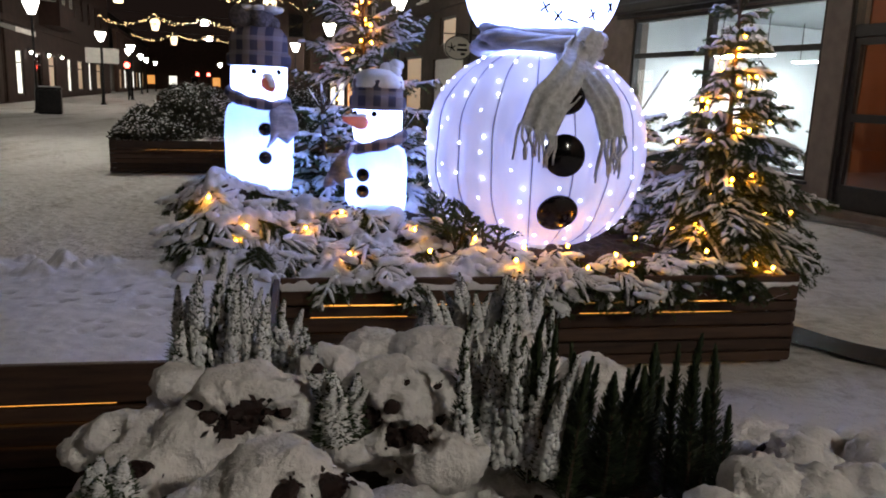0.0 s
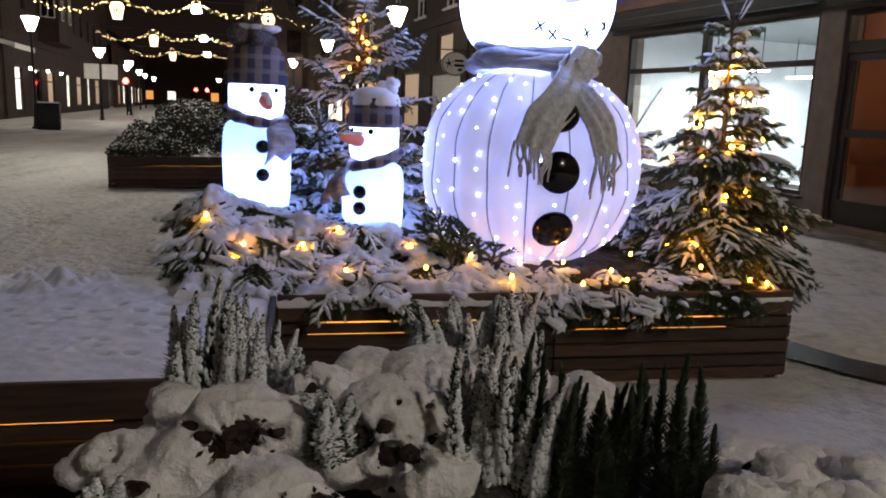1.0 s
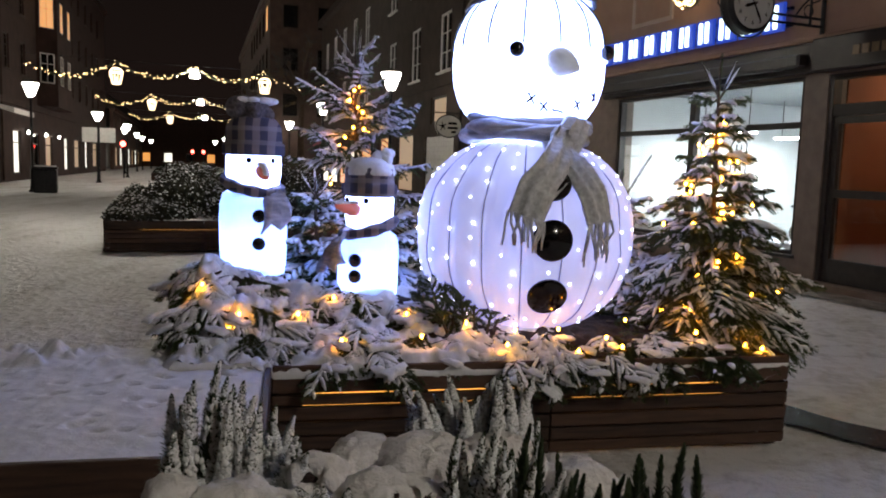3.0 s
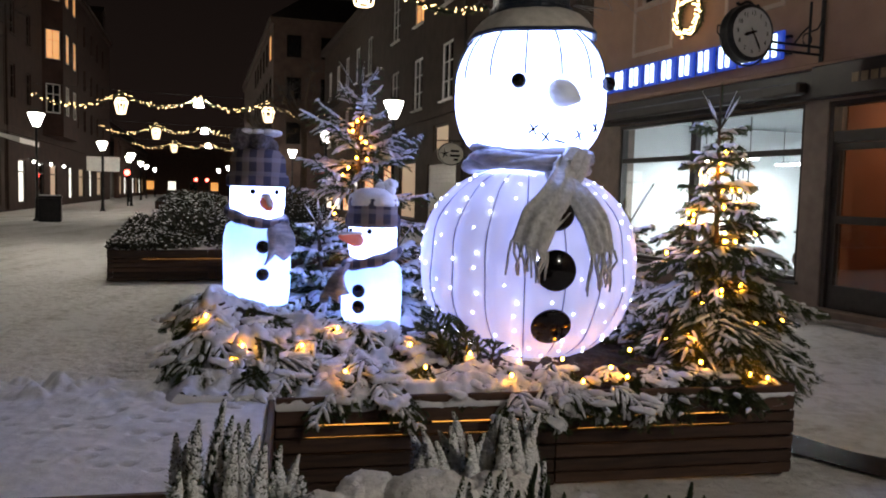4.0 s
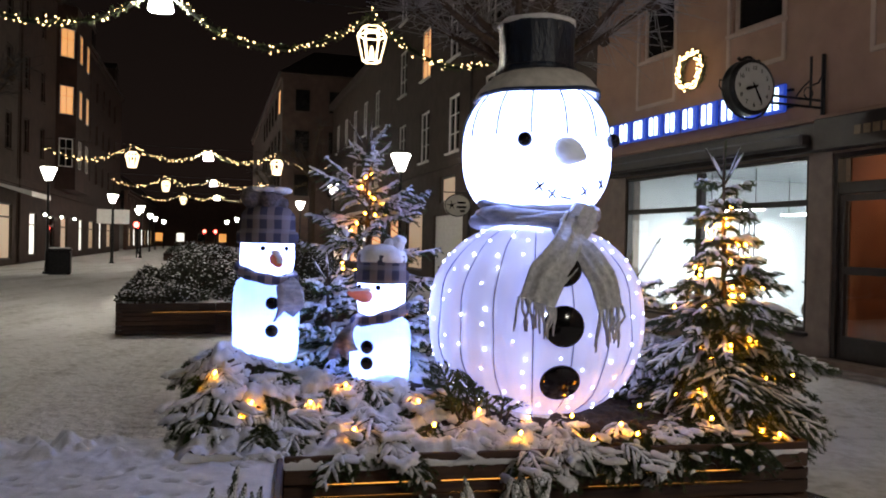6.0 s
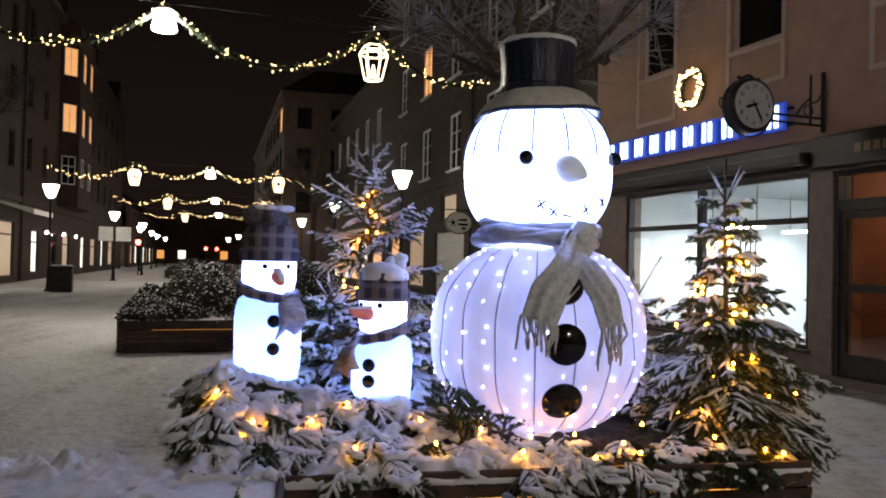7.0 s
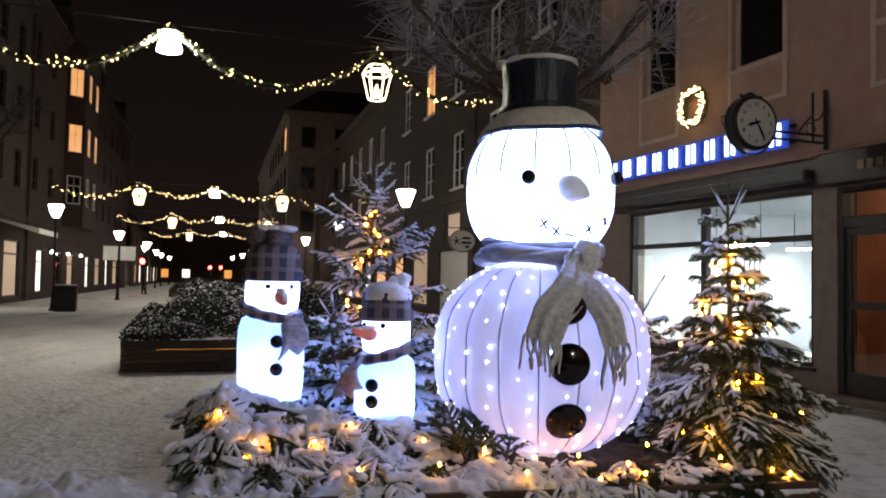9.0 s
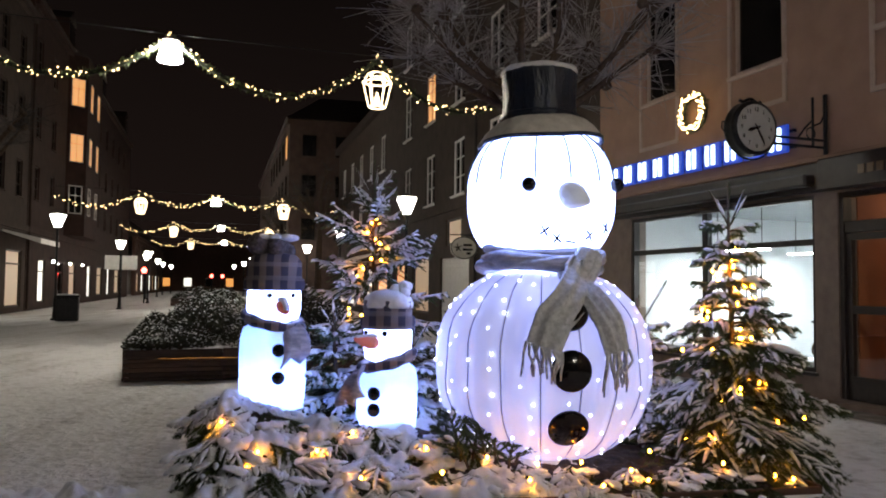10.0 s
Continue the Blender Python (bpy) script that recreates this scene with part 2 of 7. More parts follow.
def ground_material():
    """Trodden snow over paving: pale snow, greyer worn tracks and thin bare patches."""
    m, t, b = nodes_of("trodden_snow")
    co = t.nodes.new("ShaderNodeTexCoord")
    mp = t.nodes.new("ShaderNodeMapping")
    mp.inputs["Rotation"].default_value = (0, 0, radians(-18))
    mp.inputs["Scale"].default_value = (1.0, 0.25, 1.0)
    t.links.new(co.outputs["Object"], mp.inputs[0])
    n1, n2, n3 = (t.nodes.new("ShaderNodeTexNoise") for _ in range(3))
    n1.inputs["Scale"].default_value, n1.inputs["Detail"].default_value = 0.9, 6
    n2.inputs["Scale"].default_value, n2.inputs["Detail"].default_value = 9, 6
    n3.inputs["Scale"].default_value, n3.inputs["Detail"].default_value = 60, 3
    t.links.new(mp.outputs[0], n1.inputs["Vector"])
    t.links.new(co.outputs["Object"], n2.inputs["Vector"])
    t.links.new(co.outputs["Object"], n3.inputs["Vector"])
    a = t.nodes.new("ShaderNodeMath")
    a.operation = "MULTIPLY_ADD"
    a.inputs[1].default_value = 0.45
    t.links.new(n2.outputs["Fac"], a.inputs[0])
    t.links.new(n1.outputs["Fac"], a.inputs[2])
    cr = t.nodes.new("ShaderNodeValToRGB")
    e = cr.color_ramp.elements
    e[0].position, e[0].color = 0.46, (0.22, 0.195, 0.18, 1)
    e[1].position, e[1].color = 0.74, (0.82, 0.81, 0.81, 1)
    mid = e.new(0.57)
    mid.color = (0.62, 0.60, 0.58, 1)
    t.links.new(a.outputs[0], cr.inputs[0])
    # mottle darkens the colour so footprints show where the relief hardly shades
    n4, sr, mx = t.nodes.new("ShaderNodeTexNoise"), t.nodes.new("ShaderNodeValToRGB"), t.nodes.new("ShaderNodeMix")
    n4.inputs["Scale"].default_value, n4.inputs["Detail"].default_value, n4.inputs["Roughness"].default_value = 3.8, 7, 0.68
    t.links.new(co.outputs["Object"], n4.inputs["Vector"])
    sr.color_ramp.elements[0].position, sr.color_ramp.elements[0].color = 0.33, (0.72, 0.705, 0.695, 1)
    sr.color_ramp.elements[1].position, sr.color_ramp.elements[1].color = 0.47, (1, 1, 1, 1)
    t.links.new(n4.outputs["Fac"], sr.inputs[0])
    mx.data_type, mx.blend_type = "RGBA", "MULTIPLY"
    mx.inputs[0].default_value = 1.0
    t.links.new(cr.outputs[0], mx.inputs[6])
    t.links.new(sr.outputs[0], mx.inputs[7])
    t.links.new(mx.outputs[2], b.inputs["Base Color"])
    b.inputs["Roughness"].default_value = 0.7
    bu, b2 = t.nodes.new("ShaderNodeBump"), t.nodes.new("ShaderNodeBump")
    bu.inputs["Strength"].default_value, bu.inputs["Distance"].default_value = 0.9, 0.07
    b2.inputs["Strength"].default_value, b2.inputs["Distance"].default_value = 0.8, 0.014
    t.links.new(n2.outputs["Fac"], bu.inputs["Height"])
    t.links.new(n3.outputs["Fac"], b2.inputs["Height"])
    t.links.new(bu.outputs[0], b2.inputs["Normal"])
    t.links.new(b2.outputs[0], b.inputs["Normal"])
    return m


GROUND_MAT = ground_material()

# ---- mesh helpers ----


class Geo:
    """Vertices and faces of one part."""

    def __init__(self):
        self.v, self.f = [], []

    def add(self, verts, faces):
        k = len(self.v)
        self.v.extend(tuple(p) for p in verts)
        self.f.extend(tuple(i + k for i in q) for q in faces)
        return self

    def box(self, x0, x1, y0, y1, z0, z1, b=0.0):
        if b <= 0:
            p = [(x, y, z) for z in (z0, z1) for y in (y0, y1) for x in (x0, x1)]
            return self.add(p, [(0, 2, 3, 1), (4, 5, 7, 6), (0, 1, 5, 4), (2, 6, 7, 3), (0, 4, 6, 2), (1, 3, 7, 5)])
        bm = bmesh.new()
        lo, hi = (x0, y0, z0), (x1, y1, z1)
        for sx in (0, 1):
            for sy in (0, 1):
                for sz in (0, 1):
                    c = [hi[i] if s else lo[i] for i, s in enumerate((sx, sy, sz))]
                    d = [-b if s else b for s in (sx, sy, sz)]
                    for keep in range(3):
                        bm.verts.new([c[i] if i == keep else c[i] + d[i] for i in range(3)])
        bmesh.ops.convex_hull(bm, input=bm.verts)
        bm.verts.index_update()
        self.add([v.co[:] for v in bm.verts], [[v.index for v in q.verts] for q in bm.faces])
        bm.free()
        return self

    def tube(self, pts, radii, n=8, cap=True, flat=1.0):
        """A tube along pts; radii one number or one per point; flat squeezes its height."""
        pts = [Vector(p) for p in pts]
        if isinstance(radii, (int, float)):
            radii = [radii] * len(pts)
        rings = []
        for i, p in enumerate(pts):
            d = (pts[min(i + 1, len(pts) - 1)] - pts[max(i - 1, 0)]).normalized()
            a = d.cross(Vector((0, 0, 1)) if abs(d.z) < 0.9 else Vector((1, 0, 0))).normalized()
            c = a.cross(d)
            rings.append([p + (a * math.cos(q) + c * math.sin(q) * flat) * radii[i] for q in (2 * math.pi * j / n for j in range(n))])
        vs = [v for r in rings for v in r]
        fs = [(i * n + j, i * n + (j + 1) % n, (i + 1) * n + (j + 1) % n, (i + 1) * n + j) for i in range(len(pts) - 1) for j in range(n)]
        if cap:
            fs += [tuple(range(n))[::-1], tuple(range((len(pts) - 1) * n, len(pts) * n))]
        return self.add(vs, fs)

    def lathe(self, prof, n=32, at=(0, 0, 0), wobble=None):
        """Turn a profile of (radius, height) about z; wobble(angle, height) scales the radius."""
        vs, fs = [], []
        for r, z in prof:
            for j in range(n):
                a = 2 * math.pi * j / n
                k = r * (wobble(a, z) if wobble else 1)
                vs.append((at[0] + k * math.cos(a), at[1] + k * math.sin(a), at[2] + z))
        for i in range(len(prof) - 1):
            for j in range(n):
                fs.append((i * n + j, i * n + (j + 1) % n, (i + 1) * n + (j + 1) % n, (i + 1) * n + j))
        fs += [tuple(range(n))[::-1], tuple(range((len(prof) - 1) * n, len(prof) * n))]
        return self.add(vs, fs)

    def ball(self, c, r, n=10, m=7, sq=(1, 1, 1)):
        prof = [(math.sin(math.pi * i / m), -math.cos(math.pi * i / m)) for i in range(m + 1)]
        prof[0], prof[-1] = (0.02, -1), (0.02, 1)
        vs = [(c[0] + r * sq[0] * p * math.cos(2 * math.pi * j / n), c[1] + r * sq[1] * p * math.sin(2 * math.pi * j / n), c[2] + r * sq[2] * z) for p, z in prof for j in range(n)]
        fs = [(i * n + j, i * n + (j + 1) % n, (i + 1) * n + (j + 1) % n, (i + 1) * n + j) for i in range(m) for j in range(n)]
        return self.add(vs, fs)

    def mesh(self, name, mat, smooth=False):
        me = bpy.data.meshes.new(name)
        me.from_pydata(self.v, [], self.f)
        me.materials.append(mat)
        if smooth:
            me.polygons.foreach_set("use_smooth", [True] * len(me.polygons))
        me.update()
        return me


UNCOUNTED = ("snow_load", "crown", "branch_wood", "needles", "foliage", "scales", "greenery", "bulb_string", "twig_crown", "nose_snow", "cap_snow")


def thing(name, label, category, m=None, group="", kind=""):
    ob = new(name)
    if m is not None:
        ob.matrix_world = m
    return tagged(ob, label, category, group, kind)


def part(name, geo, mat, parent, label="", smooth=False, m=None):
    """One mesh object under a thing or a part; geo may be a ready mesh."""
    me = geo.mesh(name, mat, smooth) if isinstance(geo, Geo) else geo
    ob = new(name, me)
    ob.parent = parent
    if m is not None:
        ob.matrix_local = m
    return tagged(ob, label, kind="stuff" if name in UNCOUNTED else "")


def solid(name, geo, mat, label, category, m=None, group="", kind="", smooth=False):
    """A thing of one mesh."""
    me = geo.mesh(name, mat, smooth) if isinstance(geo, Geo) else geo
    ob = new(name, me)
    if m is not None:
        ob.matrix_world = m
    return tagged(ob, label, category, group, kind)


def sheet(fn, x0, x1, y0, y1, nx, ny):
    """A height field over a rectangle."""
    g = Geo()
    vs = []
    for j in range(ny + 1):
        for i in range(nx + 1):
            x, y = x0 + (x1 - x0) * i / nx, y0 + (y1 - y0) * j / ny
            vs.append((x, y, fn(x, y)))
    w = nx + 1
    return g.add(vs, [(j * w + i, j * w + i + 1, (j + 1) * w + i + 1, (j + 1) * w + i) for j in range(ny) for i in range(nx)])


def fbm(x, y, z=0.0, s=1.0):
    return noise.fractal(Vector((x * s, y * s, z)), 0.8, 2.0, 4)


def bump2(x, y, cx, cy, rx, ry, h):
    q = ((x - cx) / rx) ** 2 + ((y - cy) / ry) ** 2
    return h * math.exp(-q)


STREET = pose(5.43, 10.32, 0, 0, 0, 108)   # x along the shop fronts away from us, y out to the street
BED = pose(1.85, 3.98, 0, 0, 0, 8)         # the big planter: its front right corner, x along the front, y to the back
ROW = STREET @ pose(6, 0, 0, 0, 0, -3.6) @ pose(-6, 0, 0)   # the row bends a little beyond the shop
rnd = random.Random(7)

# ---- ground ----


def ground_height(x, y):
    near = math.exp(-((x / 14) ** 2 + ((y - 8) / 16) ** 2))
    h = 0.012 * fbm(x, y, 0, 0.9) + near * (0.014 * fbm(x, y, 3, 3.5) + 0.010 * fbm(x, y, 5, 8))
    return h - 0.01


def axis(edges):
    out = []
    for a, b, n in edges:
        out += [a + (b - a) * i / n for i in range(n)]
    return out + [edges[-1][1]]


gx = axis([(-420, -60, 8), (-60, -9, 34), (-9, 9, 150), (9, 60, 16), (60, 420, 8)])
gy = axis([(-300, -30, 6), (-30, 0, 20), (0, 14, 130), (14, 70, 70), (70, 600, 12)])
gg = Geo()
gw = len(gx)
gg.add([(x, y, ground_height(x, y)) for y in gy for x in gx],
       [(j * gw + i, j * gw + i + 1, (j + 1) * gw + i + 1, (j + 1) * gw + i) for j in range(len(gy) - 1) for i in range(gw - 1)])
solid("ground", gg, GROUND_MAT, "trodden snow over the pedestrian street paving", "ground", kind="structure", smooth=True)

# wet bare strip beside the planter, with a drain channel
strip = Geo()
for k in range(14):
    t0, t1 = k / 14, (k + 1) / 14
    w = lambda t: 0.19 + 0.035 * math.sin(7 * t + 1) + 0.02 * math.sin(19 * t)
    c = lambda t: Vector((1.95, 4.75, 0.012)).lerp(Vector((3.3, 3.0, 0.012)), t)
    q = Vector((0.79, 0.61, 0))
    a, b = c(t0), c(t1)
    strip.add([a - q * w(t0), b - q * w(t1), b + q * w(t1 + 0.3), a + q * w(t0 + 0.3)], [(0, 1, 2, 3)])
solid("drain_strip", strip, ASPHALT_WET, "wet bare paving strip with melted slush beside planter", "paving", kind="structure")
# darker swept paving in front of the shop
pave = sheet(lambda x, y: 0.014 + 0.006 * fbm(x, y, 9, 2), -3, 7, 0.05, 0.75, 60, 6)
solid("pavement", pave, surface("swept_paving", (0.035, 0.03, 0.028), (0.42, 0.40, 0.39), 0.5, scale=3.5, fine=40, bump=0.6), "half-swept paving with thin snow along shop front", "pavement", STREET, kind="structure")

# ---- buildings ----


def wall_with_holes(x0, x1, z0, z1, y0, y1, holes):
    """A wall slab of one piece with openings cut right through it."""
    g = Geo()
    xs = sorted({x0, x1, *(min(max(v, x0), x1) for h in holes for v in h[:2])})
    zs = sorted({z0, z1, *(min(max(v, z0), z1) for h in holes for v in h[2:])})
    full = {}
    for i in range(len(xs) - 1):
        for k in range(len(zs) - 1):
            cx, cz = (xs[i] + xs[i + 1]) / 2, (zs[k] + zs[k + 1]) / 2
            full[i, k] = not any(h[0] < cx < h[1] and h[2] < cz < h[3] for h in holes)
    n = len(zs)
    at = lambda i, k, s: (i * n + k) * 2 + s
    vs = [(x, y, z) for x in xs for z in zs for y in (y0, y1)]
    fs = []
    for (i, k), f in full.items():
        if not f:
            continue
        fs.append((at(i, k, 0), at(i + 1, k, 0), at(i + 1, k + 1, 0), at(i, k + 1, 0)))
        fs.append((at(i, k + 1, 1), at(i + 1, k + 1, 1), at(i + 1, k, 1), at(i, k, 1)))
        for (di, dk), (p, q) in {(-1, 0): ((i, k), (i, k + 1)), (1, 0): ((i + 1, k + 1), (i + 1, k)), (0, -1): ((i + 1, k), (i, k)), (0, 1): ((i, k + 1), (i + 1, k + 1))}.items():
            if not full.get((i + di, k + dk), False):
                fs.append((at(*p, 0), at(*q, 0), at(*q, 1), at(*p, 1)))
    used = sorted({v for f in fs for v in f})
    to = {v: j for j, v in enumerate(used)}
    return g.add([vs[v] for v in used], [tuple(to[v] for v in f) for f in fs])


def frame_geo(x0, x1, z0, z1, y0, y1, w):
    return wall_with_holes(x0, x1, z0, z1, y0, y1, [(x0 + w, x1 - w, z0 + w, z1 - w)])


def sash_window(parent, x0, x1, z0, z1, pane_mat, frame_mat, deep=-0.12, cols=2, rows=3, lit_label=""):
    """A window with frame, glazing bars, one pane and a sill."""
    fr = frame_geo(x0, x1, z0, z1, deep - 0.03, deep + 0.04, 0.07)
    w = part("window", fr, frame_mat, parent, lit_label)
    for c in range(1, cols):
        x = x0 + (x1 - x0) * c / cols
        part("glazing_bar", Geo().box(x - 0.03, x + 0.03, deep - 0.005, deep + 0.03, z0 + 0.07, z1 - 0.07), frame_mat, w)
    for r in range(1, rows):
        z = z0 + (z1 - z0) * r / rows
        part("glazing_bar", Geo().box(x0 + 0.07, x1 - 0.07, deep - 0.004, deep + 0.022, z - 0.015, z + 0.015), frame_mat, w)
    part("pane", Geo().box(x0 + 0.06, x1 - 0.06, deep - 0.018, deep - 0.008, z0 + 0.06, z1 - 0.06), pane_mat, w)
    part("sill", Geo().box(x0 - 0.06, x1 + 0.06, deep, 0.09, z0 - 0.07, z0 - 0.005, 0.01), frame_mat, w)
    return w


# the shop building
shop = thing("shop_building", "tan rendered town building with lit shop window and neon sign", "building", STREET)
SHOP_HOLES = [(0.25, 4.84, 0.41, 2.96), (-1.55, -0.16, 0.0, 2.95),
              (0.75, 1.85, 5.10, 7.0), (3.32, 4.32, 5.18, 7.0), (-2.3, -0.95, 5.1, 7.0), (-5.4, -3.4, 0.5, 2.9)]
part("wall", wall_with_holes(-24, 6.0, 3.42, 11.5, -0.35, 0.0, [h for h in SHOP_HOLES if h[2] > 4]), STUCCO, shop, "tan rendered upper wall")
part("ground_floor_wall", wall_with_holes(-24, 6.0, 0.0, 3.42, -0.35, -0.004, [h for h in SHOP_HOLES if h[2] < 4]), STONE, shop, "brown stone ground floor wall")
part("side_wall", Geo().box(5.65, 5.996, -9, -0.35, 0, 11.5), STUCCO, shop)
part("roof", Geo().box(-24, 6.1, -9, 0.35, 11.5, 11.9), ROOF, shop)
# tall window surrounds with a panel below each upper window
for x0, x1, zb, zw in ((0.72, 1.98, 4.44, 5.10), (3.30, 4.50, 4.26, 5.18), (-2.45, -0.74, 4.22, 5.1)):
    sur = frame_geo(x0, x1, zb, 7.1, 0.0, 0.035, 0.07)
    sr = part("window_surround", sur, STUCCO_TRIM, shop, "pale raised window surround")
    part("panel", Geo().box(x0 + 0.07, x1 - 0.07, 0.0, 0.012, zb + 0.07, zw - 0.06), STUCCO, sr)
for x0, x1, z0 in ((0.75, 1.85, 5.10), (3.32, 4.32, 5.18), (-2.3, -0.95, 5.1)):
    wn = part("window", frame_geo(x0, x1, z0, 7.0, -0.10, -0.02, 0.06), STUCCO_TRIM, shop)
    part("pane", Geo().box(x0 + 0.05, x1 - 0.05, -0.075, -0.065, z0 + 0.05, 6.95), DARK_GLASS, wn, "dark unlit window pane")
    part("sill", Geo().box(x0 - 0.05, x1 + 0.12, -0.02, 0.08, z0 - 0.07, z0 - 0.002, 0.012), STUCCO_TRIM, wn)
# dark fascia with its awning box above the shop window
part("fascia", Geo().box(0.02, 5.3, 0.0, 0.10, 2.99, 3.40, 0.015), DARK_FRAME, shop, "dark fascia board above shop window")
part("awning_box", Geo().box(0.12, 5.2, 0.10, 0.30, 3.06, 3.24, 0.03), DARK_FRAME, shop, "dark folded awning box")
part("ledge", Geo().box(-24, 6.0, 0.0, 0.06, 3.425, 3.50, 0.01), STUCCO, shop)
part("door_fascia", Geo().box(-3.6, -0.02, 0.0, 0.22, 2.98, 3.42, 0.015), DARK_FRAME, shop, "black fascia above the door")
for k, (a, b) in enumerate(((-0.80, -0.70), (-0.94, -0.84), (-1.08, -0.98), (-1.22, -1.12))):
    part("letter_bar", Geo().box(a, b, 0.222, 0.232, 3.13, 3.25), surface("brass_bar", (0.16, 0.11, 0.06), (0.24, 0.17, 0.10), 0.5), shop)
# shop window frame
sw = part("shop_window", frame_geo(0.25, 4.84, 0.41, 2.96, -0.16, -0.03, 0.06), DARK_FRAME, shop, "dark framed shop window")
part("mullion", Geo().box(2.60, 2.74, -0.15, -0.035, 0.47, 2.90, 0.01), DARK_FRAME, sw)
part("transom", Geo().box(0.31, 4.78, -0.145, -0.04, 2.24, 2.33, 0.01), DARK_FRAME, sw)
for x0, x1, z0, z1 in ((0.31, 2.6, 0.47, 2.24), (2.74, 4.78, 0.47, 2.24), (0.31, 2.6, 2.33, 2.90), (2.74, 4.78, 2.33, 2.90)):
    pn = part("pane", Geo().box(x0, x1, -0.10, -0.092, z0, z1), GLASS, sw)
    pn.visible_shadow = False
part("window_sill", Geo().box(0.2, 4.9, -0.03, 0.06, 0.36, 0.408, 0.008), DARK_FRAME, sw)
# door
dr = part("door", frame_geo(-1.55, -0.16, 0.0, 2.95, -0.18, -0.03, 0.07), DARK_FRAME, shop, "dark framed glass shop door")
part("transom", Geo().box(-1.48, -0.23, -0.17, -0.04, 2.38, 2.54, 0.01), DARK_FRAME, dr)
leaf = part("door_leaf", frame_geo(-1.47, -0.235, 0.02, 2.37, -0.13, -0.07, 0.09).box(-1.38, -0.325, -0.128, -0.072, 1.27, 1.38).box(-1.38, -0.325, -0.128, -0.072, 0.11, 0.42), DARK_FRAME, dr)
for z0, z1 in ((0.42, 1.27), (1.38, 2.28)):
    pn = part("pane", Geo().box(-1.38, -0.325, -0.105, -0.097, z0, z1), GLASS, dr)
    pn.visible_shadow = False
pn = part("pane", Geo().box(-1.48, -0.23, -0.105, -0.097, 2.54, 2.88), GLASS, dr)
pn.visible_shadow = False
part("door_step", Geo().box(-1.6, -0.1, -0.03, 0.25, 0.0, 0.10, 0.012), STONE, dr)
# letters of the shop sign as plain lit bars on blue panels
sign = thing("shop_sign", "lit white bars on glowing blue sign panels above shop window", "sign", STREET @ pose(0, 0, 0))
for k in range(10):
    s1 = 5.45 - k * 0.49
    wd = 0.42
    pnl = part("sign_panel", Geo().box(s1 - wd, s1, 0.065, 0.12, 3.64, 4.06, 0.01), BLUE_PANEL, sign, "blue backlit panel")
    c = s1 - wd / 2
    part("letter_bar", Geo().box(c - 0.115, c - 0.035, 0.121, 0.165, 3.68, 4.02, 0.015), SIGN_WHITE, pnl, "white lit letter stroke")
    part("letter_bar", Geo().box(c + 0.035, c + 0.115, 0.121, 0.165, 3.68, 4.02, 0.015), SIGN_WHITE, pnl, "white lit letter stroke")
part("rail", Geo().box(0.55, 5.5, 0.0, 0.064, 3.70, 3.74).box(0.55, 5.5, 0.0, 0.064, 3.94, 3.98), BLACK, sign)

# shop interior
room = thing("shop_interior", "bright white shop room behind the display window", "room", STREET, kind="structure")
part("floor", Geo().box(-0.05, 5.0, -5.5, -0.36, 0.0, 0.12), SHOP_GREY, room)
part("back_wall", Geo().box(-0.05, 5.0, -5.6, -5.5, 0.0, 3.1), SHOP_WHITE, room)
part("side_wall", Geo().box(-0.07, 0.03, -5.5, -0.36, 0.12, 3.1), SHOP_WHITE, room)
part("side_wall", Geo().box(4.95, 5.05, -5.5, -0.36, 0.12, 3.1), SHOP_WHITE, room)
part("ceiling", Geo().box(-0.05, 5.0, -5.5, -0.36, 3.1, 3.2), SHOP_GREY, room)
for x, y in ((1.0, -1.6), (3.6, -1.6), (1.0, -3.6), (3.6, -3.6)):
    lamp = thing("ceiling_lamp", "slim white ceiling lamp hanging in the shop", "lamp", STREET @ pose(x, y, 2.32), group="shop ceiling lamps")
    part("housing", Geo().box(-0.75, 0.75, -0.10, 0.10, 0.02, 0.06, 0.008), SHOP_WHITE, lamp)
    part("tube", Geo().box(-0.72, 0.72, -0.08, 0.08, 0.0, 0.018), SHOP_LAMP, lamp, "glowing white tube")
    for dx in (-0.6, 0.6):
        part("rod", Geo().tube([(dx, 0, 0.06), (dx, 0, 0.78)], 0.008, 6), BLACK, lamp)


def shelf_unit(x, y, w, h, shelves, seed):
    r = random.Random(seed)
    u = thing("shelf_unit", "white shop shelf unit with small goods", "shelf", STREET @ pose(x, y, 0.12), group="shop shelves")
    part("back_panel", Geo().box(0, w, -0.02, 0, 0, h), SHOP_WHITE, u)
    for sx in (0, w - 0.03):
        part("side_panel", Geo().box(sx, sx + 0.03, 0, 0.35, 0, h), SHOP_WHITE, u)
    for k in range(shelves):
        z = 0.1 + (h - 0.15) * k / (shelves - 1)
        part("shelf", Geo().box(0.03, w - 0.03, 0, 0.34, z, z + 0.025), SHOP_WHITE, u)
        xx = 0.08
        while xx < w - 0.2 and k < shelves - 1:
            bw, bh = r.uniform(0.06, 0.16), r.uniform(0.08, 0.24)
            box = Geo().box(xx, xx + bw, 0.06, 0.26, z + 0.027, z + 0.027 + bh, 0.006)
            ob = solid("goods_box", box, r.choice((SHOP_GREY, SHOP_WHITE, SCARF_BLUE, WHITE_PAINT)), "small packed goods box on a white shelf", "box", STREET @ pose(x, y, 0.12), group="goods on shop shelves")
            xx += bw + r.uniform(0.03, 0.14)
    return u


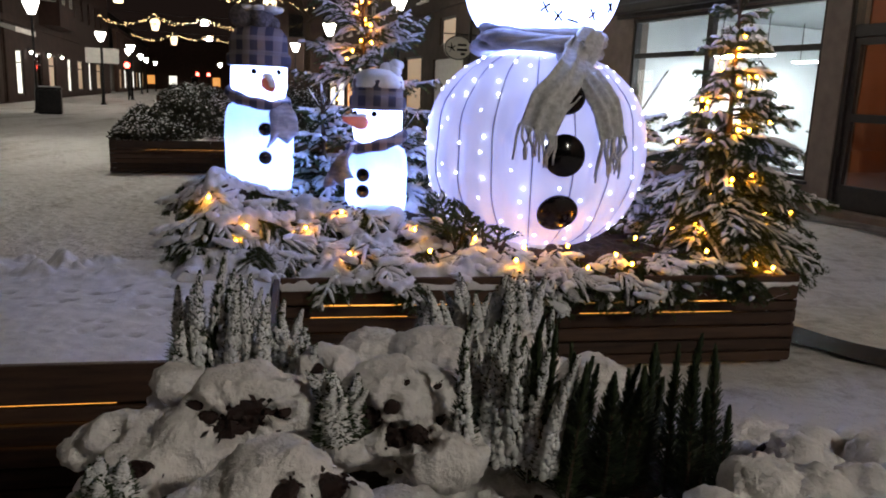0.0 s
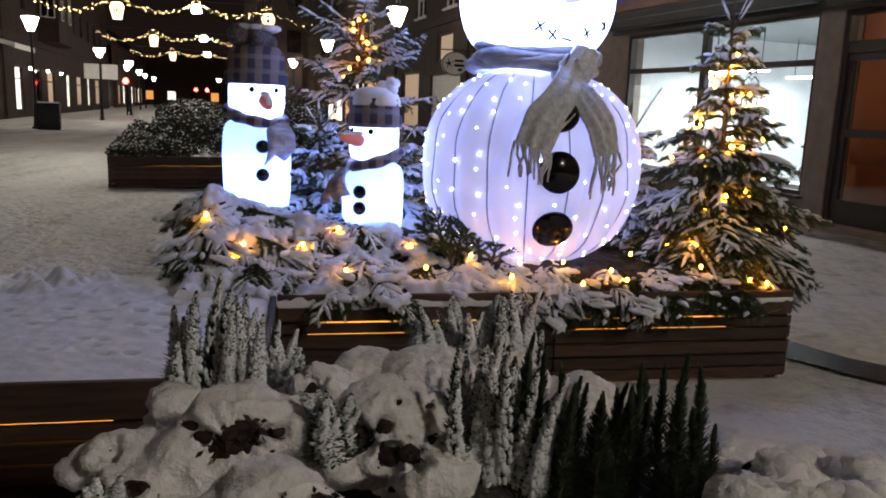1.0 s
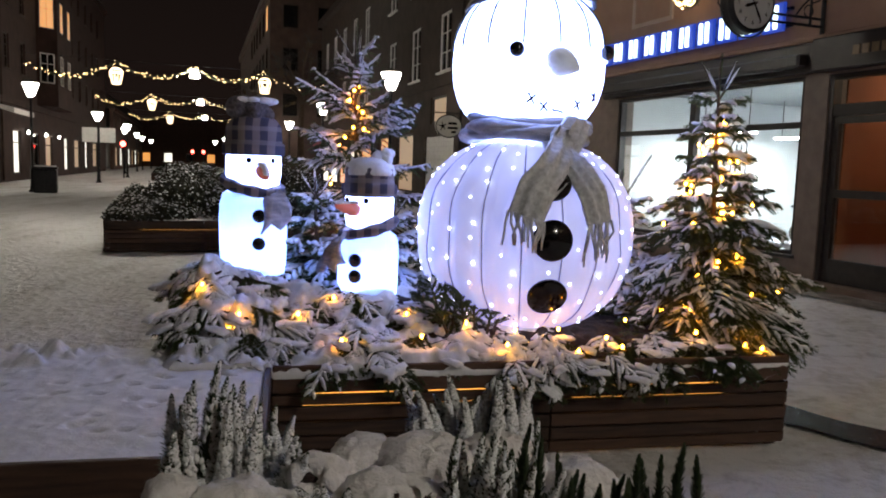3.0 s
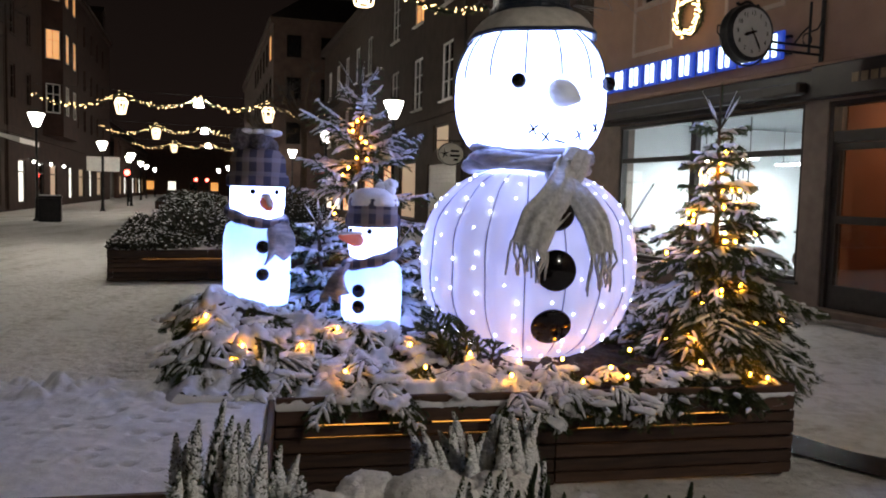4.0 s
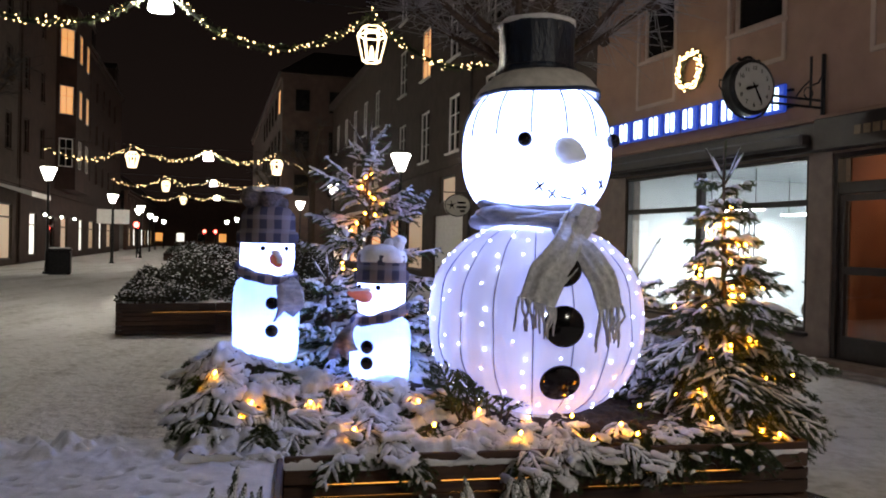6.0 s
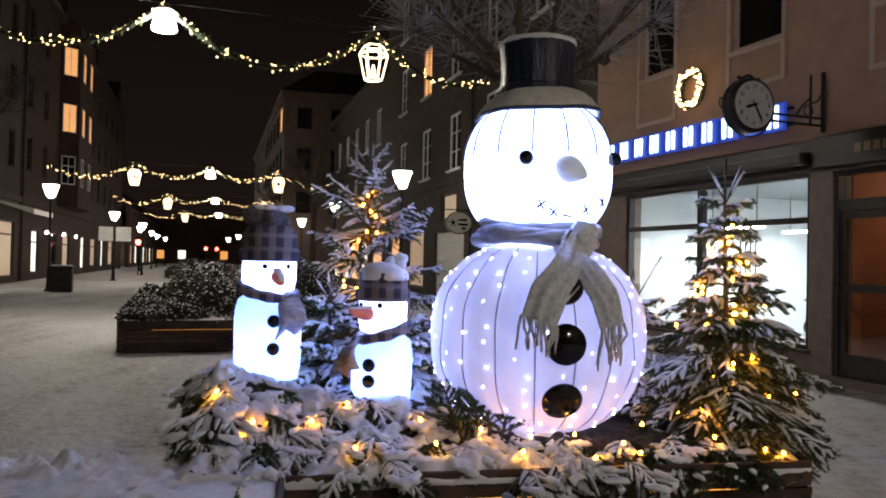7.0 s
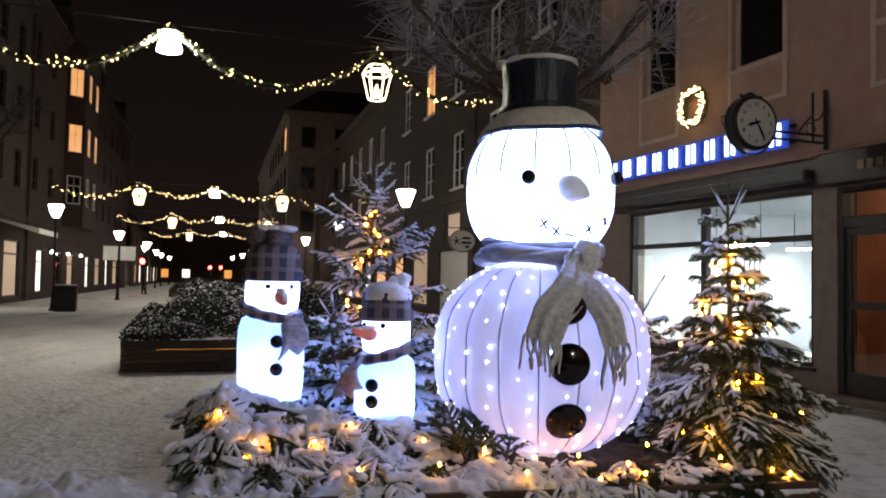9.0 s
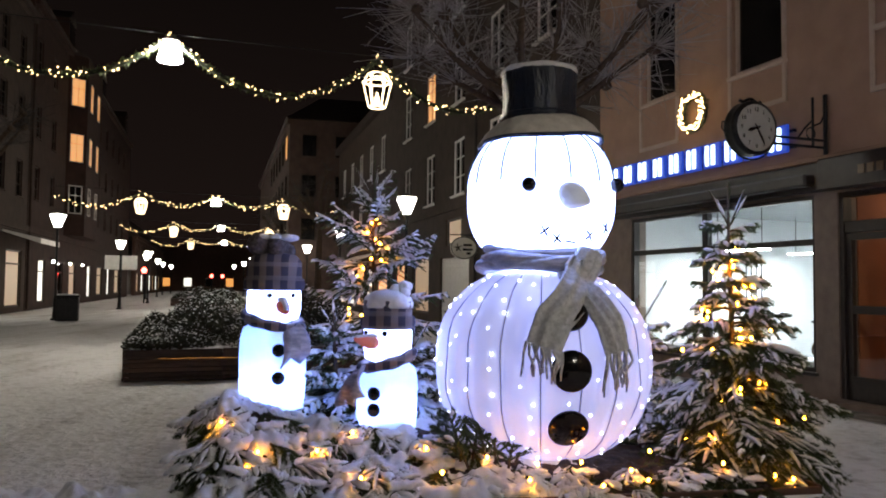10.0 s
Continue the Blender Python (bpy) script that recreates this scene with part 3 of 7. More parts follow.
shelf_unit(0.25, -5.45, 1.9, 2.0, 5, 1)
shelf_unit(2.7, -5.45, 1.9, 2.0, 5, 2)
counter = thing("shop_counter", "white shop counter behind the window", "counter", STREET @ pose(0.5, -2.6, 0.12))
part("body", Geo().box(0, 1.7, 0, 0.6, 0, 0.88, 0.01), SHOP_WHITE, counter)
part("worktop", Geo().box(-0.04, 1.74, -0.04, 0.64, 0.882, 0.93, 0.01), SHOP_GREY, counter)
cab = thing("glass_cabinet", "dark framed glass display cabinet in the shop", "cabinet", STREET @ pose(0.5, -4.4, 0.12))
cg = Geo()
for x in (0, 1.26):
    for y in (0, 0.46):
        cg.box(x, x + 0.04, y, y + 0.04, 0, 2.1)
cg.box(0, 1.3, 0, 0.5, 2.1, 2.16).box(0, 1.3, 0, 0.5, 0.0, 0.1)
part("cabinet_frame", cg, DARK_FRAME, cab)
for z in (0.6, 1.1, 1.6):
    part("glass_shelf", Geo().box(0.04, 1.26, 0.02, 0.48, z, z + 0.012), GLASS, cab)
# wrought ironwork figure and wicker ball in the window
iron = thing("window_ironwork", "black wrought iron display stand in the shop window", "display stand", STREET @ pose(2.1, -0.75, 0.12))
for dx in (0, 0.12, 0.24, 0.36):
    part("bar", Geo().tube([(dx, 0, 0), (dx, 0, 1.95)], 0.010, 6), BLACK, iron)
part("top_rail", Geo().tube([(0, 0, 1.95), (0.1, 0, 2.05), (0.18, 0, 1.98), (0.26, 0, 2.05), (0.36, 0, 1.95)], 0.012, 6), BLACK, iron)
part("base", Geo().box(-0.06, 0.42, -0.15, 0.15, 0, 0.02), BLACK, iron)
wick = Geo()
for k in range(16):
    a = math.pi * k / 16
    wick.tube([(0.17 * math.cos(q) * math.cos(a), 0.17 * math.cos(q) * math.sin(a), 0.17 * math.sin(q) + 0.17) for q in (2 * math.pi * i / 20 for i in range(21))], 0.006, 5, cap=False)
solid("wicker_ball", wick, surface("wicker", (0.07, 0.045, 0.03), (0.2, 0.14, 0.1), 0.8), "brown wicker ball in the shop window", "ornament", STREET @ pose(0.62, -0.55, 0.52))
solid("window_plinth", Geo().box(0.1, 4.9, -0.9, -0.37, 0.12, 0.52, 0.01), SHOP_WHITE, "white display plinth inside shop window", "plinth", STREET)
# hall behind the door
hall = thing("door_hall", "narrow orange-painted hall behind the glass door", "room", STREET, kind="structure")
part("floor", Geo().box(-1.7, -0.12, -2.6, -0.36, 0.0, 0.05), STONE, hall)
part("back_wall", Geo().box(-1.7, -0.12, -2.7, -2.6, 0.0, 3.1), ORANGE, hall)
part("side_wall", Geo().box(-0.17, -0.09, -2.6, -0.36, 0.05, 3.1), ORANGE, hall)
part("side_wall", Geo().box(-1.78, -1.7, -2.6, -0.36, 0.05, 3.1), ORANGE, hall)
part("ceiling", Geo().box(-1.7, -0.12, -2.6, -0.36, 3.1, 3.15), WHITE_PAINT, hall)
# lamp added to brighten the orange walls behind the door
hl = thing("hall_lamp", "added round ceiling lamp lighting the door hall", "lamp", STREET @ pose(-0.9, -1.5, 3.0))
part("globe", Geo().lathe([(0.02, 0), (0.12, 0.02), (0.14, 0.06), (0.12, 0.099)], 16), glowing("hall_lamp_glass", (1, 0.72, 0.5), 32.0), hl, "", True)
sk = thing("wall_socket", "white wall socket on the orange hall wall", "socket", STREET @ pose(-0.97, -2.6, 0.72))
part("plate", Geo().box(-0.05, 0.05, 0.0, 0.012, -0.07, 0.07, 0.004), WHITE_PAINT, sk)
part("insert", Geo().box(-0.03, 0.03, 0.012, 0.016, -0.03, 0.03), WHITE_PAINT, sk)

# bracket clock
clock = thing("street_clock", "round black double-faced bracket clock with cream dial", "clock", STREET @ pose(0, 0, 0))
ALONG = Matrix(((0, 0, -1, 0), (-1, 0, 0, 0), (0, 1, 0, 0), (0, 0, 0, 1)))   # z down the street towards us, y up
CLK = Matrix.Translation((0.0, 1.36, 3.76)) @ ALONG @ Matrix.Scale(0.86, 4)
case = Geo().lathe([(0.36, -0.13), (0.42, -0.12), (0.435, -0.08), (0.425, -0.05), (0.425, 0.05), (0.435, 0.08), (0.42, 0.12), (0.36, 0.13)], 48)
part("case", case, BLACK, clock, "", True, CLK)
for side in (1, -1):
    face = CLK @ (pose(0, 0, 0.132) if side == 1 else pose(0, 0, -0.132, 0, 180, 0))
    dial = part("dial", Geo().lathe([(0.37, 0.0), (0.37, 0.004)], 48), CLOCK_FACE, clock, "cream dial", False, face)
    for h in range(1, 13):
        a = math.radians(90 - 30 * h)
        cu = bpy.data.curves.new("numeral", "FONT")
        cu.body, cu.size, cu.align_x, cu.align_y, cu.extrude = str(h), 0.095, "CENTER", "CENTER", 0.002
        cu.materials.append(BUTTON)
        nm = new("numeral", cu)
        nm.parent = dial
        nm.matrix_local = pose(0.285 * math.cos(a), 0.285 * math.sin(a), 0.006)
    for name, ang, ln, wd in (("hour_hand", 90 - 30 * 8.42, 0.19, 0.028), ("minute_hand", 90 - 6 * 25, 0.30, 0.020)):
        a = math.radians(ang)
        u, q = Vector((math.cos(a), math.sin(a), 0)), Vector((-math.sin(a), math.cos(a), 0))
        g = Geo()
        pts = [-u * 0.07 - q * wd * 0.5, -u * 0.07 + q * wd * 0.5, u * ln * 0.7 + q * wd, u * ln, u * ln * 0.7 - q * wd]
        z0 = Vector((0, 0, 0.012 if name[0] == "h" else 0.018))
        g.add([p + z0 for p in pts] + [p + z0 + Vector((0, 0, 0.004)) for p in pts], [(4, 3, 2, 1, 0), (5, 6, 7, 8, 9)] + [(i, (i + 1) % 5, 5 + (i + 1) % 5, 5 + i) for i in range(5)])
        part(name, g, BUTTON, dial)
br = Geo()
for z in (3.70, 3.60):
    br.tube([(0, 0.02, z), (0, 1.03, z)], 0.018, 8)
br.tube([(0, 0.03, 3.50), (0, 0.03, 4.36)], 0.03, 8)
br.tube([(0, 0.26, 3.60), (0, 0.26, 4.30)], 0.018, 8)
br.tube([(0, 0.03, 4.10), (0, 0.12, 3.95), (0, 0.24, 3.90)], 0.012, 6)
br.tube([(0, 0.26, 3.98), (0, 0.40, 3.86), (0, 0.52, 3.72)], 0.012, 6)
br.tube([(0, 0.30 + 0.08 * math.cos(t), 3.79 + 0.08 * math.sin(t)) for t in (i * 0.5 for i in range(13))], 0.009, 6)
part("bracket", br, BLACK, clock, "black wrought iron wall bracket")
sc_ = Geo().tube([(0, 1.36 + 0.415 * math.cos(a), 3.76 + 0.415 * math.sin(a)) for a in (math.radians(195 + 10 * i) for i in range(16))], 0.013, 6)
sc_.tube([(0, 1.765, 3.67), (0, 1.84, 3.74), (0, 1.83, 3.83), (0, 1.77, 3.82)], 0.010, 6)
part("scroll", sc_, BLACK, clock)
crest = Geo().tube([(0, 1.36 + 0.19 * math.sin(t), 4.125 + 0.05 * math.cos(t * 2) ** 2) for t in (-1.2 + 0.2 * i for i in range(13))], 0.022, 6)
part("crest", crest, BLACK, clock)

# lit wreath on the facade
wreath = thing("wreath", "evergreen wreath with warm fairy lights on tan wall", "wreath", STREET @ pose(2.77, 0.09, 4.69))
wg = Geo()
for k in range(520):
    a, q = rnd.uniform(0, 6.283), rnd.uniform(0, 6.283)
    rr = 0.30 + 0.07 * math.cos(q)
    p = Vector((rr * math.cos(a), 0.06 * math.sin(q), rr * math.sin(a)))
    e = Vector((rnd.uniform(-1, 1), rnd.uniform(-0.5, 1), rnd.uniform(-1, 1))) * 0.05
    f = Vector((rnd.uniform(-1, 1), rnd.uniform(-1, 1), rnd.uniform(-1, 1))) * 0.012
    wg.add([p - f, p + f, p + e], [(0, 1, 2)])
part("greenery", wg, NEEDLE, wreath)
part("ring", Geo().tube([(0.30 * math.cos(a), 0, 0.30 * math.sin(a)) for a in (6.2832 * i / 24 for i in range(25))], 0.045, 6, cap=False), DARK_CABLE, wreath)
wb = Geo().ball((0, 0, 0), 0.017, 6, 4).mesh("bulb", FAIRY, True)
for k in range(84):
    a = 6.2832 * k / 84
    rr = 0.30 + rnd.uniform(-0.065, 0.065)
    part("bulb", wb, None, wreath, m=pose(rr * math.cos(a), 0.075 + rnd.uniform(0, 0.015), rr * math.sin(a)))

# second building in the row, with tall white windows, a pale gate and an oval sign
row2 = thing("town_house", "dark grey rendered town house with tall white windows", "house", ROW)
H2 = [(x, x + 1.25, z, z + 1.95) for x in (8.3, 11.9, 15.6, 19.3, 23.0) for z in (4.75, 8.0, 11.2)]
G2 = [(7.0, 8.6, 0.0, 2.9), (10.0, 13.4, 0.6, 2.8), (15.0, 18.4, 0.0, 2.6), (20.0, 22.6, 0.5, 2.8), (23.8, 26.0, 0.5, 2.8), (15.9, 17.7, 3.05, 3.98)]
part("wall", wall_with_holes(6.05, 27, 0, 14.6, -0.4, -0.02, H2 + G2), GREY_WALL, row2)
part("roof", Geo().box(6.05, 27, -9, 0.3, 14.6, 15.0), ROOF, row2)
# solid near-black core gives the darkness behind the windows
part("core", Geo().box(6.1, 26.9, -8, -1.9, 0, 14.5), DARK_FRAME, row2, "dark block in place of unlit rooms")
for k, h in enumerate(H2):
    sash_window(row2, *h, LIT_YELLOW if k == 10 else DARK_GLASS, WHITE_PAINT, -0.10)
for k, h in enumerate(G2):
    if k == 2:
        gate = part("gate", Geo().box(h[0], h[1], -0.2, -0.12, h[2], h[3]), WHITE_PAINT, row2, "pale ribbed roller gate")
        for j in range(16):
            part("slat", Geo().box(h[0] + 0.02, h[1] - 0.02, -0.12, -0.095, 0.05 + j * 0.158, 0.185 + j * 0.158, 0.006), WHITE_PAINT, gate)
    else:
        wn = part("shop_window", frame_geo(*h, -0.2, -0.08, 0.08), DARK_FRAME, row2)
        part("pane", Geo().box(h[0] + 0.07, h[1] - 0.07, -0.15, -0.14, h[2] + 0.07, h[3] - 0.07), DIM_AMBER if k in (3, 5) else LIT_YELLOW if k == 4 else DARK_GLASS, wn)
part("string_course", Geo().box(6.05, 27, -0.02, 0.08, 4.25, 4.45, 0.01), GREY_WALL, row2)
part("downpipe", Geo().tube([(14.2, 0.05, 0.1), (14.2, 0.05, 14.5)], 0.05, 8), DARK_FRAME, row2)
osign = thing("oval_sign", "pale oval hanging shop sign with dark script bars", "sign", ROW @ Matrix.Translation((13.6, 0.62, 2.77)) @ ALONG)
og = Geo().lathe([(0.40, -0.03), (0.43, -0.02), (0.43, 0.02), (0.40, 0.03)], 40)
og.v = [(x, y * 0.82, z) for x, y, z in og.v]
part("board", og, surface("cream_board", (0.58, 0.56, 0.50), (0.70, 0.68, 0.62), 0.6), osign)
rim = Geo().tube([(0.41 * math.cos(a), 0.335 * math.sin(a), 0.03) for a in (6.2832 * i / 40 for i in range(41))], 0.014, 6, cap=False)
part("rim", rim, BLACK, osign)
for x0, x1, y in ((-0.02, 0.25, 0.09), (-0.04, 0.28, -0.05), (0.08, 0.22, -0.17)):
    part("letter_bar", Geo().box(x0, x1, y - 0.032, y + 0.032, 0.03, 0.036), BUTTON, osign)
star = Geo()
for k in range(5):
    a = math.radians(90 + 72 * k + 8)
    star.tube([(-0.2, 0.0, 0.034), (-0.2 + 0.15 * math.cos(a), 0.15 * math.sin(a), 0.034)], [0.024, 0.006], 6, flat=0.3)
part("emblem", star, BUTTON, osign)
part("arm", Geo().tube([(0.62, 0.40, 0), (-0.45, 0.40, 0)], 0.016, 6), BLACK, osign)

# third building farther on, a protruding corner house, and a pale awning with lit shop below
row3 = thing("town_house", "dim low rendered town house far down the street", "house", ROW)
H3 = [(x, x + 1.1, z, z + 1.8) for x in (28.5, 31.6, 34.7, 37.8, 40.9) for z in (4.4, 7.4)]
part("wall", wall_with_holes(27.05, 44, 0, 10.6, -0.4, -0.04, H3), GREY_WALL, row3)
part("roof", Geo().box(27.05, 44, -9, 0.25, 10.6, 11.0), ROOF, row3)
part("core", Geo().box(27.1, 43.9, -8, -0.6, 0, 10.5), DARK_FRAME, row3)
for k, h in enumerate(H3):
    sash_window(row3, *h, DARK_GLASS, WHITE_PAINT, -0.10, 2, 2)
for x in (27.4, 30.4, 33.6, 36.8, 40.0):
    wn = part("shop_window", frame_geo(x, x + 2.2, 0.4, 2.6, -0.04, 0.02, 0.08), DARK_FRAME, row3)
    part("pane", Geo().box(x + 0.07, x + 2.13, -0.035, 0.0, 0.47, 2.53), LIT_YELLOW if x in (27.4, 33.6) else LIT_WHITE, wn, "lit shop pane")
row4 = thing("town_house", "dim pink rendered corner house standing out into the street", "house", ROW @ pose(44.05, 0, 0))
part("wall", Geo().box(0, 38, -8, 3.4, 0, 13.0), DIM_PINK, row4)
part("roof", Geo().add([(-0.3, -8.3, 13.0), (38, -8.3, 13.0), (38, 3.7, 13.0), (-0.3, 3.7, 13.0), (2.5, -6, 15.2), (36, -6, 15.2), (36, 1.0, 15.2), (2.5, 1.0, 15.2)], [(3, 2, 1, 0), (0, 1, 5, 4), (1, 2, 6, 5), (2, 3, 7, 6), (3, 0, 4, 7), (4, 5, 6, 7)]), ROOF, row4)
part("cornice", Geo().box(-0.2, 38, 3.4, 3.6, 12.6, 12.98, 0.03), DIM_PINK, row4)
# frames coloured dark as well, for the same dimness
for y in (-5.6, -3.2, -0.8, 1.5):
    for z in (4.6, 7.6, 10.4):
        wn = part("window", Geo().box(-0.05, 0.0, y, y + 1.1, z, z + 1.6), GREY_WALL, row4)
        part("pane", Geo().box(-0.07, -0.051, y + 0.08, y + 1.02, z + 0.08, z + 1.52), DARK_GLASS, wn)
for x in (1.2, 4.4, 7.6, 10.8, 14, 17.2):
    for z in (4.6, 7.6, 10.4):
        wn = part("window", Geo().box(x, x + 1.2, 3.4, 3.45, z, z + 1.7), GREY_WALL, row4)
        part("pane", Geo().box(x + 0.08, x + 1.12, 3.451, 3.47, z + 0.08, z + 1.62), LIT_YELLOW if (x, z) == (1.2, 10.4) else DARK_GLASS, wn)
aw = thing("awning", "pale awning with red edge over a lit shop", "awning", ROW @ pose(28.6, 0, 0))
ag = Geo().add([(0, 0.0, 3.3), (8, 0.0, 3.3), (8, 1.5, 2.8), (0, 1.5, 2.8), (0, 0, 3.25), (8, 0, 3.25), (8, 1.5, 2.75), (0, 1.5, 2.75)],
               [(0, 1, 2, 3), (7, 6, 5, 4), (0, 4, 5, 1), (1, 5, 6, 2), (2, 6, 7, 3), (3, 7, 4, 0)])
part("canvas", ag, WHITE_PAINT, aw)
part("valance", Geo().box(0, 8, 1.5, 1.53, 2.5, 2.78), surface("red_cloth", (0.25, 0.05, 0.05), (0.4, 0.12, 0.1), 0.8), aw)

# ---- buildings across the street ----
LEFT = pose(-10.06, -2.66, 0, 0, 0, -75.6)     # x towards us along the front, y out to the street


def shop_front(b, s_, mat):
    wn = part("shop_window", frame_geo(*s_, -0.2, -0.05, 0.09), DARK_FRAME, b)
    part("pane", Geo().box(s_[0] + 0.08, s_[1] - 0.08, -0.13, -0.12, s_[2] + 0.08, s_[3] - 0.08), mat, wn)
    part("door_rail", Geo().box(s_[0] + 0.09, s_[1] - 0.09, -0.118, -0.06, s_[3] - 0.75, s_[3] - 0.67), DARK_FRAME, wn)


def left_house(x0, x1, h, mat, label, cols, rows, shops, lit=(), roof_h=3.2):
    """A house of the far row: window columns and rows, shop fronts with their panes, a roof with an eave."""
    b = thing("town_house", label, "house", LEFT)
    wins = [(x, x + 1.25, z, z + 1.9) for x in cols for z in rows]
    part("wall", wall_with_holes(x0, x1, 0, h, -0.4, 0, wins + [q[0] for q in shops]), mat, b)
    part("roof", Geo().add([(x0, 0.4, h), (x1, 0.4, h), (x1, -9, h), (x0, -9, h), (x0, -2.6, h + roof_h), (x1, -2.6, h + roof_h), (x1, -9, h + roof_h), (x0, -9, h + roof_h)],
                           [(0, 1, 5, 4), (4, 5, 6, 7), (1, 2, 6, 5), (3, 0, 4, 7), (2, 3, 7, 6), (3, 2, 1, 0)]), ROOF, b)
    # near-black filling in place of dark rooms, as in the other houses
    part("core", Geo().box(x0 + 0.05, x1 - 0.05, -9, -1.6, 0, h - 0.05), DARK_FRAME, b, "dark block in place of unlit rooms")
    part("cornice", Geo().box(x0, x1, 0.0, 0.25, h - 0.35, h - 0.02, 0.03), mat, b)
    # unlit windows get a dark frame colour in place of shade
    for k, w_ in enumerate(wins):
        sash_window(b, *w_, LIT_YELLOW if k in lit else DARK_GLASS, GREY_WALL if k not in lit else WHITE_PAINT, -0.12, 2, 3)
    for s_, m_ in shops:
        shop_front(b, s_, m_)
    part("string_course", Geo().box(x0, x1, 0.0, 0.12, 4.25, 4.6, 0.02), mat, b)
    return b


def bay(b, x0, x1, z0, z1, out, mat, rows, lit):
    """A canted bay window over several storeys, glazed on its front and both slanting cheeks."""
    c = 0.9
    ring = [(x0, 0.0), (x0 + c, out), (x1 - c, out), (x1, 0.0)]
    g = Geo().add([(x, y, z) for z in (z0, z1) for x, y in ring], [(0, 1, 5, 4), (1, 2, 6, 5), (2, 3, 7, 6), (3, 2, 1, 0), (4, 5, 6, 7)])
    bw = part("bay", g, mat, b, "projecting brick bay with lit stair windows")
    for k, z in enumerate(rows):
        for (ax, ay), (bx, by) in zip(ring, ring[1:]):
            u = Vector((bx - ax, by - ay, 0))
            ln = u.length
            m = Matrix.Translation((ax, ay, 0)) @ pose(0, 0, 0, 0, 0, math.degrees(math.atan2(u.y, u.x)))
            n = 1 if ln < 2 else 2
            for j in range(n):
                a = ln * (j + 0.5) / n - 0.48
                fr = part("window", frame_geo(a, a + 0.96, z, z + 1.9, 0.0, 0.04, 0.06).box(a + 0.46, a + 0.50, 0.005, 0.032, z + 0.05, z + 1.85).box(a + 0.05, a + 0.91, 0.005, 0.03, z + 1.2, z + 1.25), WHITE_PAINT, bw, m=m)
                part("pane", Geo().box(a + 0.05, a + 0.91, 0.003, 0.012, z + 0.05, z + 1.85), LIT_YELLOW if k in lit else DARK_GLASS, fr)
    part("cap", Geo().add([(x, y, z1 + 0.01) for x, y in ring] + [(x0 + 0.5, 0.0, z1 + 0.7), (x1 - 0.5, 0.0, z1 + 0.7)], [(0, 1, 4), (1, 2, 5, 4), (2, 3, 5), (3, 2, 1, 0)]), ROOF, bw)
    return bw


def dormer(b, x, z, w, h):
    d = part("dormer", Geo().box(x - w / 2, x + w / 2, -2.2, 0.05, z, z + h), BRICK, b)
    part("gable", Geo().add([(x - w / 2 - 0.1, 0.12, z + h), (x + w / 2 + 0.1, 0.12, z + h), (x, 0.12, z + h + 0.8), (x - w / 2 - 0.1, -2.4, z + h), (x + w / 2 + 0.1, -2.4, z + h), (x, -2.4, z + h + 0.8)], [(0, 1, 2), (5, 4, 3), (0, 2, 5, 3), (2, 1, 4, 5), (1, 0, 3, 4)]), ROOF, d)
    part("pane", Geo().box(x - w / 2 + 0.2, x + w / 2 - 0.2, 0.05, 0.08, z + 0.3, z + h - 0.15), DARK_GLASS, d)


brick = left_house(-93, -45.6, 17.2, BRICK, "tall dark brick town house with lit bay windows",
                   [-48.1, -52.2, -66.4, -70.6, -74.8, -79.0, -83.2, -87.4], (6.2, 9.7, 13.5),
                   [((-50.4, -48.6, 0.4, 2.9), LIT_WHITE), ((-55.8, -53.4, 0.5, 2.9), DARK_GLASS), ((-60.5, -58.0, 0.5, 2.9), DIM_AMBER), ((-67.4, -65.6, 0.4, 2.9), LIT_WHITE),
                    ((-73.5, -70.5, 0.5, 2.9), DIM_AMBER), ((-78.5, -76.8, 0.4, 2.9), LIT_WHITE), ((-85.5, -82.0, 0.5, 2.9), DIM_AMBER)])
bay(brick, -63.4, -55.6, 4.7, 17.0, 1.1, BRICK, (6.2, 9.7, 13.5), (1, 2))
for x in (-56.0, -71.0, -87.5):
    dormer(brick, x, 17.3, 2.2, 1.9)
part("downpipe", Geo().tube([(-45.9, 0.06, 0.1), (-45.9, 0.06, 17.0)], 0.07, 8), GREY_WALL, brick)
for x in (-51.6, -57.0, -62.0):
    lantern_ = part("wall_lamp", Geo().box(x - 0.06, x + 0.06, 0.0, 0.16, 3.0, 3.06).box(x - 0.05, x + 0.05, 0.06, 0.16, 2.72, 2.99), BLACK, brick)
    part("lamp_glass", Geo().ball((x, 0.22, 2.84), 0.10, 8, 6), STREET_GLOW, lantern_, "glowing wall lamp glass", True)
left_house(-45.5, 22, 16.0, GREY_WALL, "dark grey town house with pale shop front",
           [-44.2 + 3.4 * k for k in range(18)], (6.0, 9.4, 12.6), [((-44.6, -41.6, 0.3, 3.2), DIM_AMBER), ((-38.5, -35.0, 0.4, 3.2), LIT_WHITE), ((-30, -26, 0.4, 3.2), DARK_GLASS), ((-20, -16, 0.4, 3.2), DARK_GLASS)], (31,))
# far end of the street
left_house(-150, -101, 7.4, PINK_WALL, "low rendered house at the far street end", [-105 - 5.0 * k for k in range(8)], (4.7,),
           [((-106 - 6 * k, -103 - 6 * k, 0.4, 2.8), LIT_WHITE if k % 2 else DIM_AMBER) for k in range(7)])
far = thing("town_house", "distant dim house closing the end of the street", "house", STREET @ pose(150, 0, 0))
# warm lighter wall colour stands in for the haze glowing at the street end
part("wall", Geo().box(0, 8, -30, 40, 0, 9), PINK_WALL, far)
